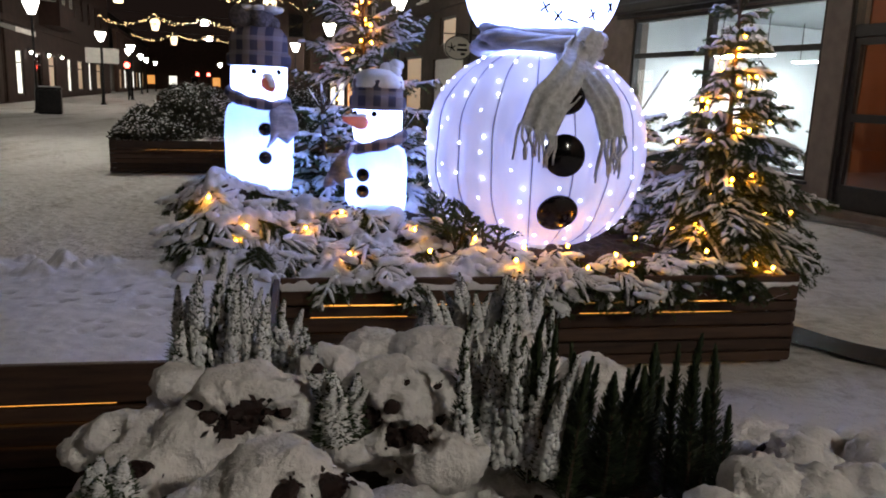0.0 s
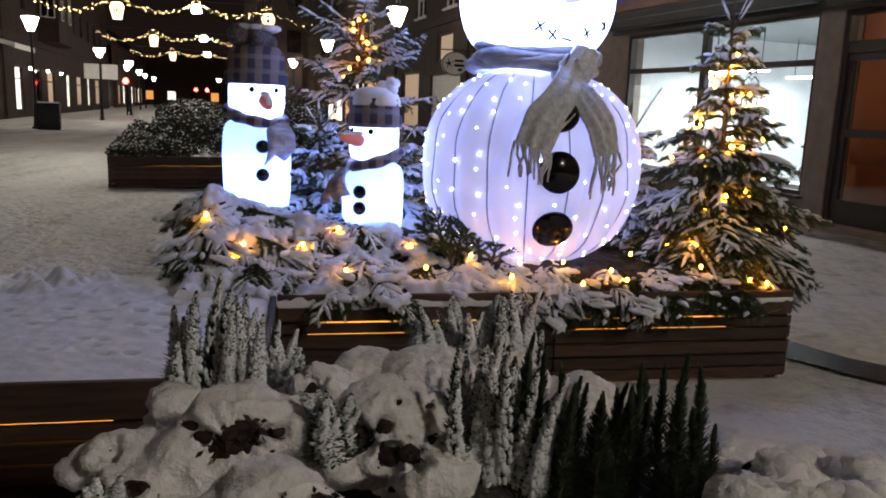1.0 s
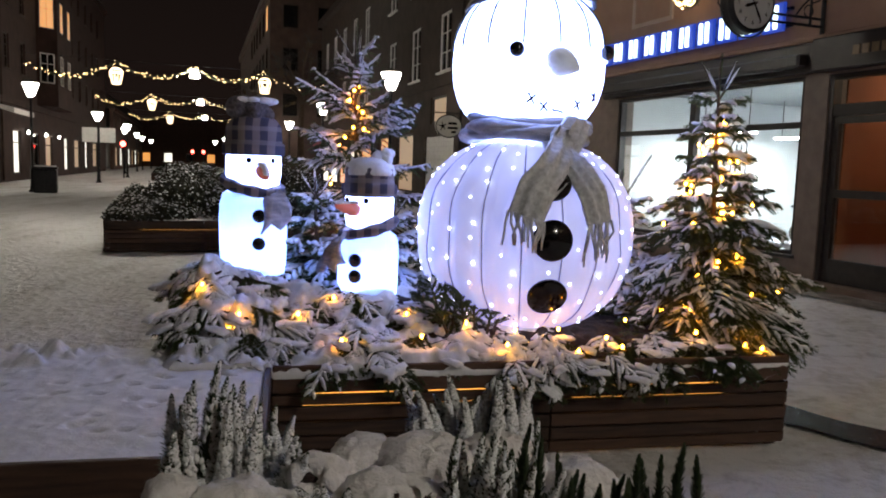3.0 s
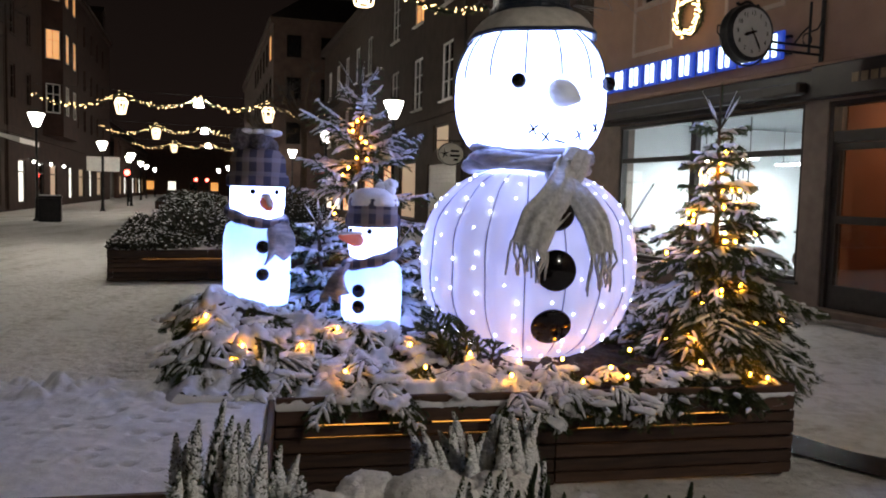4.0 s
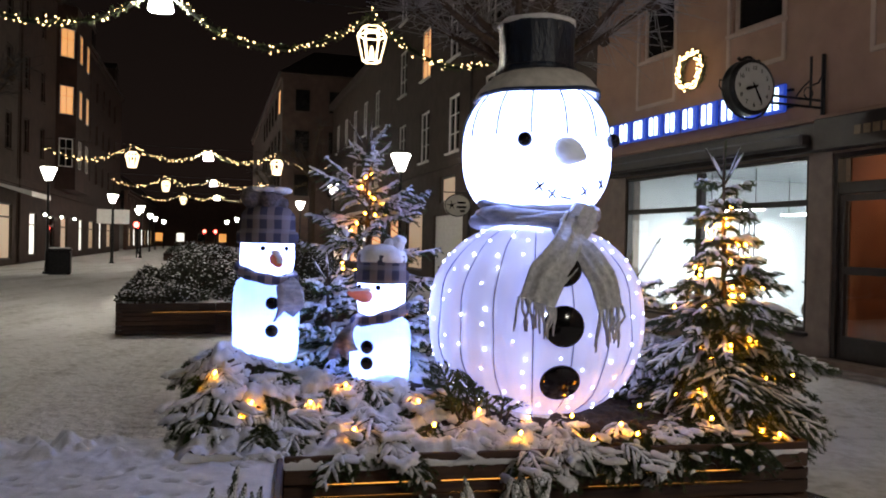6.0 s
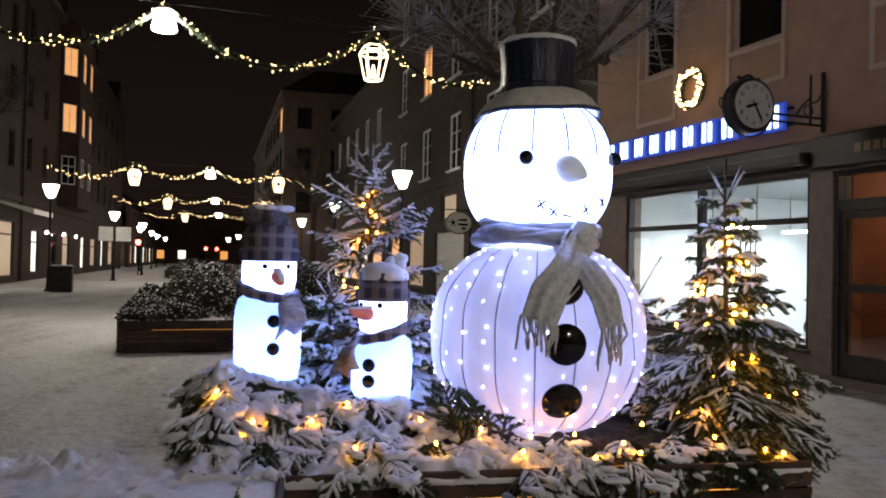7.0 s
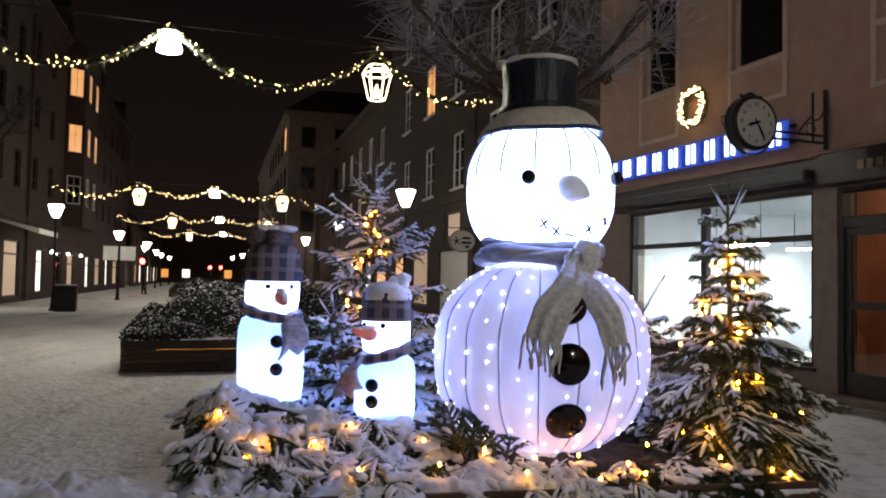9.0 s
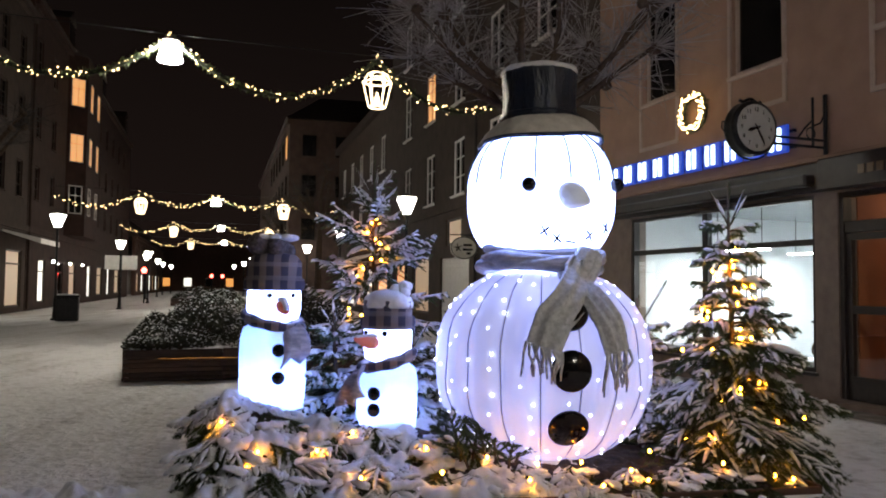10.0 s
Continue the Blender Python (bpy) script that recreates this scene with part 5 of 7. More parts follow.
spruce(-0.72, 5.95, 0.48, 2.10, ((0.10, 6, 0.6, 0.1, 0.3), (0.22, 7, 0.66, 0.15, 0.3), (0.35, 8, 0.72, 0.2, 0.28), (0.46, 8, 0.78, 0.28, 0.28), (0.56, 8, 0.68, 0.38, 0.26), (0.65, 7, 0.52, 0.5, 0.22), (0.74, 6, 0.36, 0.62, 0.15), (0.83, 5, 0.27, 0.8, 0.1)),
       22, "young snowy spruce with a bare pointed top", 0.8, 0.0125, 0.062, 4, 0.33, 0.86)
spruce(-0.02, 5.75, 0.48, 0.85, low_levels(0.46), 23, "low bushy spruce behind the snow figures", 0.6)
spruce(-0.93, 5.15, 0.48, 0.94, low_levels(0.56), 24, "low snowy spruce lit blue by the snow figures", 0.8, 0.015)
spruce(-0.40, 5.15, 0.48, 0.80, low_levels(0.52), 26, "low snowy spruce close behind the short snow figure", 0.8, 0.015)
spruce(1.14, 4.95, 0.48, 1.05, low_levels(0.42), 25, "small snowy spruce beside the big snowman", 0.85, shoots=2, shoot=0.42, shoot_at=0.8)


def snow_pad(g, c, rad, r):
    """An irregular flat pat of snow caught on twigs."""
    k = len(g.v)
    g.ball(c, rad, 18, 10, (1.3, 0.75, 0.30))
    turn = r.uniform(0, 3.14)
    for i in range(k, len(g.v)):
        p = Vector(g.v[i]) - c
        p = Matrix.Rotation(turn, 3, "Z") @ p
        f = 1 + 0.7 * noise.noise(p * 22 + c * 31) + 0.4 * noise.noise(p * 60 + c * 17)
        g.v[i] = tuple(c + p * f)


# cut branches laid over the planter
cuts = []
for k in range(6):
    r = random.Random(40 + k)
    o = thing("fir_branch", "cut fir branch dusted with snow lying in planter", "branch", pose(0, 0, -5), group="cut fir branches")
    gn, gs, gw_ = Geo(), Geo(), Geo()
    frond(gn, gs, gw_, (0, 0, 0), (1, 0, 0.22), r.uniform(0.24, 0.42), r, 0.10 if k < 2 else 0.62 + 0.05 * k, 0.42, 0.0, 0.034, 0.0115, 0.50, 900)
    for j in range(0 if k < 2 else r.randint(1, 2)):
        c = Vector((r.uniform(0.08, 0.4), r.uniform(-0.09, 0.09), r.uniform(0.0, 0.02)))
        snow_pad(gs, c, r.uniform(0.035, 0.065), r)
    part("stem", gw_, BARK, o)
    part("needles", gn, NEEDLE, o)
    part("snow_load", gs, SNOW_TWIG, o, "fresh snow on the twigs", True)
    cuts.append(o)
first = [True] * 6


def lay(u, v, turn, tilt, k, up=0.02):
    m = BED @ pose(u, v, mound(u, v) + up, 0, tilt, turn)
    if first[k]:
        first[k] = False
        cuts[k].matrix_world = m
        return cuts[k]
    return copy_thing(cuts[k], m)


r_ = random.Random(5)
for k in range(330):
    u = r_.uniform(-3.34, -0.12)
    v = r_.choice((r_.uniform(0.02, 0.35), r_.uniform(0.1, 0.9), r_.uniform(0.3, 1.5)))
    turn = r_.uniform(-150, -30) if v < 0.4 else r_.uniform(-180, 180)
    if u < -2.75:
        v = r_.uniform(0.14, 1.4)
        turn = r_.uniform(-105, 20)
    if v < 0.30 and (u > -2.9 or v < 0.2) and r_.random() < (0.92 if u < -1.65 else 0.5):
        continue
    w_ = BED @ Vector((u, v, 0)) + (BED.to_3x3() @ Vector((math.cos(radians(turn)), math.sin(radians(turn)), 0))) * 0.25
    if any((w_.xy - Vector(c)).length < q for c, q in (((-1.285, 4.75), 0.30), ((-0.545, 4.5), 0.27), ((0.42, 4.6), 0.63))):
        continue
    tu, tv = u + 0.42 * math.cos(radians(turn)), v + 0.42 * math.sin(radians(turn))
    drop = mound(u, v) - (mound(tu, tv) if -3.4 < tu < 0 and 0 < tv < 2.3 else mound(u, v) - 0.06)
    lay(u, v, turn, math.degrees(math.atan2(drop, 0.42)) + r_.uniform(-8, 6), r_.choice((0, 1, 2, 3, 4, 5, 2, 3, 4, 5) if u < -1.3 else (0, 1, 0, 1, 2)), r_.uniform(-0.01, 0.03))
for k in range(26):
    turn = r_.uniform(-230, -120)
    lay(r_.uniform(-3.32, -3.1), r_.uniform(0.35, 1.35), turn, r_.uniform(14, 38), r_.randrange(1, 6), 0.02)
for u, v, turn, tilt in ((-2.35, 0.12, -75, 12), (-2.2, 0.10, -95, 15), (-1.62, 0.14, -100, 26), (-1.48, 0.10, -80, 24), (-1.34, 0.16, -60, 20), (-0.85, 0.16, -75, 18), (-0.5, 0.16, -40, 12), (-0.12, 0.2, -30, 14), (-1.0, 0.2, -110, 14)):
    lay(u, v, turn, tilt, r_.randrange(6))
for u, v, turn, tilt in ((-1.93, 0.38, 110, -70), (-1.86, 0.40, 60, -66), (-1.74, 0.36, 80, -55), (-1.62, 0.40, 30, -45), (-1.80, 0.34, 95, -60), (-1.68, 0.30, 60, -50), (-1.90, 0.32, 130, -50)):
    lay(u, v, turn, tilt, r_.randrange(2))

# ---- warm string lights ----
BULB_MESH = Geo().ball((0, 0, 0), 0.0095, 8, 6, (1, 1, 1.3)).mesh("bulb", BULB, True)


def string_lights(label, pts, cat="lights", flat=False):
    o = thing("string_lights", label, cat)
    part("cable", Geo().tube([Vector(p) - Vector((0, 0, 0.045)) for p in pts] if flat else pts, 0.0022, 4), DARK_CABLE, o)
    for p in pts[::1]:
        part("bulb", BULB_MESH, None, o, m=Matrix.Translation(Vector(p) + Vector((0, 0, 0.012))))
    return o


def on_bed(u, v, up=0.05):
    return BED @ Vector((u, v, mound(u, v) + up))


string_lights("warm fairy lights strung over the snowy fir branches",
              [on_bed(u, v, h * 0.7 + 0.03) for u, v, h in ((-3.36, 0.80, 0.05), (-3.31, 0.64, 0.05), (-3.24, 0.55, 0.06), (-3.08, 0.30, 0.03), (-3.03, 0.36, 0.05), (-2.72, 0.40, 0.06), (-2.52, 0.55, 0.06), (-2.5, 0.12, 0.05), (-2.34, 0.09, 0.04), (-2.12, 0.42, 0.04), (-2.08, 0.13, 0.06), (-1.80, 0.30, 0.05), (-1.64, 0.02, 0.08), (-1.52, 0.28, 0.05), (-1.28, 0.24, 0.05), (-1.24, 0.02, 0.04), (-1.05, 0.10, 0.06), (-0.98, 0.04, 0.03), (-0.86, 0.28, 0.10), (-0.50, 0.12, 0.10), (-0.20, 0.10, 0.02), (-0.12, 0.05, 0.00))], flat=True)


def tree_lights(cx, cy, z0, h, spread, n, seed, label, turns=5.0):
    r = random.Random(seed)
    pts = []
    for k in range(n):
        f = k / n
        a = 2 * math.pi * turns * f + r.uniform(-0.5, 0.5)
        rr = spread * (1 - f) ** 0.85 * r.uniform(0.30, 0.85) + 0.03
        pts.append(Vector((cx + rr * math.cos(a), cy + rr * math.sin(a), z0 + h * (0.06 + 0.76 * f) + r.uniform(-0.04, 0.04))))
    return string_lights(label, pts)


tree_lights(1.60, 4.55, 0.44, 1.7, 0.60, 64, 61, "warm fairy lights wound through the young spruce")
tree_lights(-0.72, 5.95, 0.48, 2.05, 0.5, 36, 62, "warm fairy lights in the snowy spruce behind")
tree_lights(1.1, 4.95, 0.48, 1.0, 0.3, 10, 63, "warm fairy lights in the small spruce")

# ---- the big snowman ----
BX, BY, BZ = 0.42, 4.6, 1.12          # middle of its body
RB, HB = 0.672, 0.60
HX, HZ, RH, HH = 0.405, 2.150, 0.464, 0.450


def dirv(phi, z=0.0):
    a = radians(phi)
    return Vector((math.sin(a), -math.cos(a), z))


def oval_r(z, zc, r, h, k=2.3):
    q = min(abs(z - zc) / h, 0.999)
    return r * (1 - q ** k) ** (1 / k)


def body_at(phi, z, off=0.0):
    return Vector((BX, BY, z)) + dirv(phi) * (oval_r(z, BZ, RB, HB) + off)


def head_at(phi, z, off=0.0):
    return Vector((HX, BY, z)) + dirv(phi) * (oval_r(z, HZ, RH, HH, 2.4) + off)


def gored(cx, zc, r, h, gores, deep, n_z=30, z_lo=-0.995, z_hi=0.995, k=2.3):
    g = Geo()
    prof = []
    for i in range(n_z + 1):
        q = z_lo + (z_hi - z_lo) * i / n_z
        q = math.sin(q * math.pi / 2)
        prof.append((oval_r(zc + q * h, zc, r, h, k), zc + q * h))
    return g.lathe(prof, gores * 8, (cx, BY, 0), lambda a, z: 1 - deep * abs(math.cos(a * gores / 2)) ** 5 + 0.006 * fbm(a * 3, z * 4, 3, 1.5))


big = thing("snowman", "large lit cloth snowman with top hat and long scarf", "snowman")
bd = part("body", gored(BX, BZ, RB, HB, 18, 0.05), CLOTH_BODY, big, "lavender glowing cloth body", True)
hd = part("head", gored(HX, HZ, RH, HH, 14, 0.045, k=2.4), CLOTH_HEAD, big, "bright white glowing cloth head", True)
for k in range(18):
    phi = math.degrees(2 * math.pi * k / 18) + 90 
    pts = [body_at(phi, BZ + HB * math.sin(q) * 0.995, -0.020 + 0.008 * math.sin(9 * q + k)) for q in (-1.35 + 2.7 * i / 22 for i in range(23))]
    part("seam", Geo().tube(pts, 0.005, 5), CABLE, bd, "grey wire seam")
for k in range(14):
    phi = math.degrees(2 * math.pi * k / 14) + 90
    pts = [head_at(phi, HZ + HH * math.sin(q), 0.006) for q in (0.15 + 1.2 * i / 12 for i in range(13))]
    part("seam", Geo().tube(pts, 0.0055, 5), DARK_CABLE, hd, "grey wire seam")
LED = Geo().ball((0, 0, 0), 0.0095, 7, 5).mesh("led", COOL_LED, True)
rl = random.Random(9)
for k in range(19):
    for j in range(13):
        phi = k * 360 / 19 + rl.uniform(-6, 6) + (9 if j % 2 else 0)
        z = BZ + HB * math.sin(-1.25 + 2.4 * j / 12 + rl.uniform(-0.08, 0.08))
        part("led", LED, None, bd, m=Matrix.Translation(body_at(phi, z, -0.004)))


def facing(p, d):
    return Matrix.Translation(p) @ Vector(d).to_track_quat("Z", "Y").to_matrix().to_4x4()


BTN = Geo().lathe([(0.112, -0.012), (0.114, 0.004), (0.104, 0.012), (0.05, 0.028), (0.012, 0.036)], 32).mesh("button", BUTTON, True)
for z in (1.452, 1.14, 0.822):
    p = body_at(4.0, z, 0.012)
    q = (body_at(4.5, z + 0.02) - body_at(4.5, z - 0.02)).normalized()
    part("button", BTN, None, big, "glossy black dished button", m=facing(p, dirv(94.5).cross(q) * (1 if dirv(94.5).cross(q).dot(dirv(4.5)) > 0 else -1)))
EYE = Geo().ball((0, 0, 0), 0.044, 16, 10).mesh("eye", BUTTON, True)
for phi, z in ((-17, 2.18), (68, 2.22)):
    part("eye", EYE, None, big, "round black eye", m=Matrix.Translation(head_at(phi, z, 0.015)))
nose_dir = (dirv(27) + Vector((0, 0, -0.35))).normalized()
ng = Geo().lathe([(0.02, -0.05), (0.07, -0.04), (0.080, 0.0), (0.076, 0.04), (0.058, 0.09), (0.038, 0.13), (0.018, 0.165), (0.005, 0.178)], 20, (0, 0, 0), lambda a, z: 1 + 0.05 * math.sin(3 * a + 20 * z))
part("nose", ng, NOSE_PALE, big, "pale cloth nose dusted with snow", True, facing(head_at(13, 2.125, -0.005), nose_dir))
for phi, z, a in ((-6, 1.915, 20), (4, 1.875, 35), (16.5, 1.855, 80), (32, 1.895, 20), (48, 1.945, 40)):
    p = head_at(phi, z, 0.022)
    s_ = dirv(phi + 90)
    up = Vector((0, 0, 1))
    g = Geo()
    for t_ in ((a, a + 80) if a != 80 else (150,)):
        u = (s_ * math.cos(radians(t_ + 20)) + up * math.sin(radians(t_ + 20))) * 0.034
        g.tube([p - u, p + dirv(phi) * 0.006, p + u], 0.0062, 5)
    part("mouth_stitch", g, BUTTON, big, "black stitched cross")
HATX = 0.398
BRIM_AT = pose(HATX + 0.008, BY, 2.592, 1.0, -2.6, 0)
crumple = lambda a, z: 1 + 0.018 * math.sin(9 * a + 7 * z) + 0.012 * math.sin(23 * a + 9 * z) + 0.025 * fbm(math.cos(a) * 2, math.sin(a) * 2, z * 5, 1.3)
brim_wave = lambda a, z: 1 + 0.02 * math.sin(5 * a) + 0.014 * math.sin(11 * a + 1)
hat = part("hat", Geo().lathe([(0.20, 2.56), (0.246, 2.62), (0.240, 2.66), (0.232, 2.70), (0.230, 2.75), (0.231, 2.80), (0.234, 2.85), (0.238, 2.90), (0.240, 2.93), (0.232, 2.945), (0.05, 2.948)], 72, (HATX, BY, 0), crumple), HAT_BLACK, big, "black crumpled top hat", True)
part("brim", Geo().lathe([(0.225, 0.050), (0.250, 0.054), (0.30, 0.030), (0.345, -0.012), (0.378, -0.058), (0.392, -0.082), (0.380, -0.090), (0.34, -0.060), (0.24, 0.0)], 72, (0, 0, 0), brim_wave), BRIM, hat, "snowy drooping hat brim", True, BRIM_AT)
part("brim_edge", Geo().tube([(0.386 * brim_wave(a, 0) * math.cos(a), 0.386 * brim_wave(a, 0) * math.sin(a), -0.090 - 0.006 * math.sin(3 * a)) for a in (6.2832 * i / 72 for i in range(73))], 0.014, 6, cap=False), HAT_BLACK, hat, m=BRIM_AT)
part("hat_band", Geo().lathe([(0.236, 2.635), (0.252, 2.645), (0.250, 2.672), (0.236, 2.68)], 72, (HATX, BY, 0), crumple), HAT_BLACK, hat, "dark hat band", True)
part("hat_snow", Geo().lathe([(0.236, 2.938), (0.246, 2.95), (0.238, 2.968), (0.18, 2.974), (0.03, 2.977)], 40, (HATX, BY, 0), lambda a, z: 1 + 0.02 * math.sin(7 * a) + 0.02 * fbm(a * 2, z * 10, 0, 1)), SNOW, hat, "thin snow on the hat top", True)
# scarf
scarf = thing("scarf", "long grey wool scarf with fringes round the snowman's neck", "scarf")
for k, (z, r0, th) in enumerate(((1.715, 0.352, 0.052), (1.765, 0.345, 0.050), (1.805, 0.33, 0.042), (1.74, 0.372, 0.034))):
    pts, rr = [], []
    for i in range(49):
        a = 2 * math.pi * i / 48
        w_ = 0.012 * math.sin(3 * a + k * 2) + 0.008 * math.sin(7 * a + k)
        pts.append((0.41 + (r0 + w_) * math.cos(a), BY + (r0 + w_) * math.sin(a), z + 0.018 * math.sin(2 * a + k) + (0.012 if k % 2 else -0.012) * math.cos(a)))
        rr.append(th * (1 + 0.14 * math.sin(5 * a + k)))
    part("neck_fold", Geo().tube(pts, rr, 9, False, 0.8), SCARF_BLUE, scarf, "blue grey wrapped fold", True)


def ribbon(path, widths, thick, seed, mat, label, fringe):
    """A soft hanging scarf end along points of (phi, z, offset)."""
    n, m = 26, 12
    g = Geo()
    front, rear = [], []
    for i in range(n + 1):
        t = i / n * (len(path) - 1)
        k = min(int(t), len(path) - 2)
        f = t - k
        f = f * f * (3 - 2 * f)
        phi, z, off = (path[k][c] + (path[k + 1][c] - path[k][c]) * f for c in range(3))
        w = widths[k] + (widths[k + 1] - widths[k]) * f
        k2 = min(int(t + 0.001), len(path) - 2)
        tang = (body_at(path[k2 + 1][0], path[k2 + 1][1]) - body_at(path[k2][0], path[k2][1])).normalized()
        nrm = dirv(phi)
        sd = tang.cross(nrm).normalized()
        for j in range(m + 1):
            s = j / m - 0.5
            fold = 0.014 * math.sin(s * 17 + seed + i * 0.13) + 0.010 * fbm(s * 4, i * 0.3, seed, 1.4)
            p = body_at(phi, min(z, 1.66), off) if z < 1.66 else Vector((0.41, BY, z)) + dirv(phi) * (0.40 + off * 0.4)
            p = p + sd * s * w + nrm * (fold + 0.02 * (1 - (2 * s) ** 2))
            front.append(p)
            rear.append(p - nrm * thick)
    q = m + 1
    N = len(front)
    fs = [(i * q + j, i * q + j + 1, (i + 1) * q + j + 1, (i + 1) * q + j) for i in range(n) for j in range(m)]
    g.add(front + rear, fs + [tuple(N + a for a in f_[::-1]) for f_ in fs] + [(i * q, (i + 1) * q, N + (i + 1) * q, N + i * q) for i in range(n)] + [(i * q + m, N + i * q + m, N + (i + 1) * q + m, (i + 1) * q + m) for i in range(n)])
    tail = part("scarf_end", g, mat, scarf, label, True)
    r = random.Random(seed)
    for j in range(m + 1):
        a = front[n * q + j]
        ln = fringe * r.uniform(0.8, 1.15)
        w1, w2 = r.uniform(-0.02, 0.02), r.uniform(-0.03, 0.03)
        part("fringe", Geo().tube([a, a + Vector((w1, -0.01, -ln * 0.35)), a + Vector((w2, -0.012, -ln * 0.7)), a + Vector((w1 * 0.5 + w2, -0.006, -ln))], [0.010, 0.008, 0.008, 0.006], 6), WOVEN, tail, "twisted wool fringe", True)


ribbon([(37, 1.81, 0.06), (27, 1.71, 0.08), (10, 1.58, 0.085), (-4, 1.42, 0.07), (-8.5, 1.27, 0.045)], [0.17, 0.20, 0.21, 0.21, 0.20], 0.03, 3, WOVEN, "knitted grey front end of the scarf", 0.17)
ribbon([(14, 1.70, 0.03), (19, 1.58, 0.05), (23.5, 1.42, 0.055), (26.5, 1.24, 0.035)], [0.13, 0.15, 0.17, 0.16], 0.025, 8, WOVEN, "knitted grey second end of the scarf", 0.20)

# ---- two smaller lit snowmen ----


def small_snowman(x, y, z, rb, hb, rh, hh, phi, label, nose_len, nose_tilt, eye_z, button_z, bobble, seed):
    """Square-shouldered lit figure with plaid cap and scarf; base at z."""
    o = thing("snowman", label, "snowman", pose(x, y, z))
    wob = lambda a, q: 1 + 0.045 * abs(math.sin(2 * a)) ** 2 + 0.025 * fbm(math.cos(a) * 2 + seed, math.sin(a) * 2, q * 5, 1.2)
    part("body", Geo().lathe([(0.3 * rb, 0.0), (0.93 * rb, 0.01), (0.98 * rb, 0.08), (rb, hb * 0.3), (rb, hb * 0.62), (0.985 * rb, hb * 0.82), (0.90 * rb, hb * 0.94), (0.72 * rb, hb * 0.99), (0.1 * rb, hb)], 48, wobble=wob), CLOTH_SMALL, o, "glowing pale blue cloth body", True)
    z1 = hb
    part("head", Geo().lathe([(0.5 * rh, z1 + 0.004), (0.92 * rh, z1 + 0.03), (rh, z1 + 0.09), (rh, z1 + hh * 0.75), (0.95 * rh, z1 + hh)], 40, wobble=wob), CLOTH_HEAD, o, "glowing white cloth head", True)
    d, low_ = dirv(phi), phi + (30 if phi > 0 else -40)
    for k in (-1, 1):
        part("eye", Geo().ball(dirv(phi + 25 * k) * (rh * 1.02) + Vector((0, 0, eye_z)), 0.018, 10, 7), BUTTON, o, "", True)
    for bz in button_z:
        p = dirv(phi * 0.75) * (rb * 1.015) + Vector((0, 0, bz))
        part("button", Geo().lathe([(0.040, -0.008), (0.040, 0.004), (0.03, 0.012), (0.008, 0.016)], 20), BUTTON, o, "", True, facing(p, dirv(phi * 0.75)))
    nd = (dirv(phi + (6 if phi > 0 else -12)) + Vector((0, 0, nose_tilt))).normalized()
    L = nose_len
    part("nose", Geo().lathe([(0.02, -0.02), (0.036, 0.0), (0.040, L * 0.25), (0.032, L * 0.6), (0.018, L * 0.9), (0.006, L)], 16, wobble=lambda a, q: 1 + 0.06 * math.sin(40 * q)), NOSE_RED, o, "red cloth carrot nose", True, facing(d * rh * 0.98 + Vector((0, 0, eye_z - 0.055)), nd))
    sn = Geo()
    for k in range(6):
        q = nd * L * (0.1 + 0.15 * k)
        sn.ball(d * rh * 0.98 + Vector((0, 0, eye_z - 0.055 + 0.036 - 0.004 * k)) + q, 0.027 - 0.002 * k, 8, 6, (1.2, 1.2, 0.6))
    part("nose_snow", sn, SNOW_TWIG, o, "snow on the nose", True)
    # scarf round the neck with one hanging end
    sf = part("scarf", Geo().tube([((rh * 1.02) * math.cos(a), (rh * 1.02) * math.sin(a), z1 + 0.018 - 0.048 * math.cos(a - radians(low_ - 90))) for a in (6.2832 * i / 36 for i in range(37))], [0.036 * (1 + 0.12 * math.sin(5 * i)) for i in range(37)], 9, False, 1.0), PLAID, o, "plaid cloth scarf", True)
    e0 = dirv(phi + (18 if phi > 0 else -24)) * (rh + 0.03)
    g = Geo()
    vs = []
    dd = e0.normalized()
    sd = Vector((-dd.y, dd.x, 0))
    for i in range(9):
        t = i / 8
        for j in range(7):
            q = j / 6 - 0.5
            w_ = 0.09 + 0.15 * t ** 0.8
            vs.append(dd * (rh + 0.045 + 0.085 * math.sin(2.2 * t) + 0.022 * math.sin(q * 16 + 3 * t)) + sd * (q * w_ - 0.02 * t) + Vector((0, 0, z1 - 0.02 - (0.20 + 0.03 * math.sin(q * 11)) * t + 0.04 * q)))
    nf = len(vs)
    vs += [p - dd * 0.02 for p in vs]
    fs = [(i * 7 + j, i * 7 + j + 1, i * 7 + j + 8, i * 7 + j + 7) for i in range(8) for j in range(6)]
    rim_ = [(i * 7, i * 7 + 7, nf + i * 7 + 7, nf + i * 7) for i in range(8)] + [(i * 7 + 6, nf + i * 7 + 6, nf + i * 7 + 13, i * 7 + 13) for i in range(8)] + [(56 + j, 57 + j, nf + 57 + j, nf + 56 + j) for j in range(6)]
    g.add(vs, fs + [tuple(nf + a for a in f_[::-1]) for f_ in fs] + rim_)
    part("scarf_end", g, SCARF_BLUE, sf, "blue grey gauzy hanging end", True)
    # cap
    zc = z1 + hh - 0.02
    cw = lambda a, q: 1 + 0.02 * math.sin(6 * a) + 0.03 * fbm(math.cos(a) * 3, math.sin(a) * 3, q * 6 + seed, 1)
    ch = bobble[0]
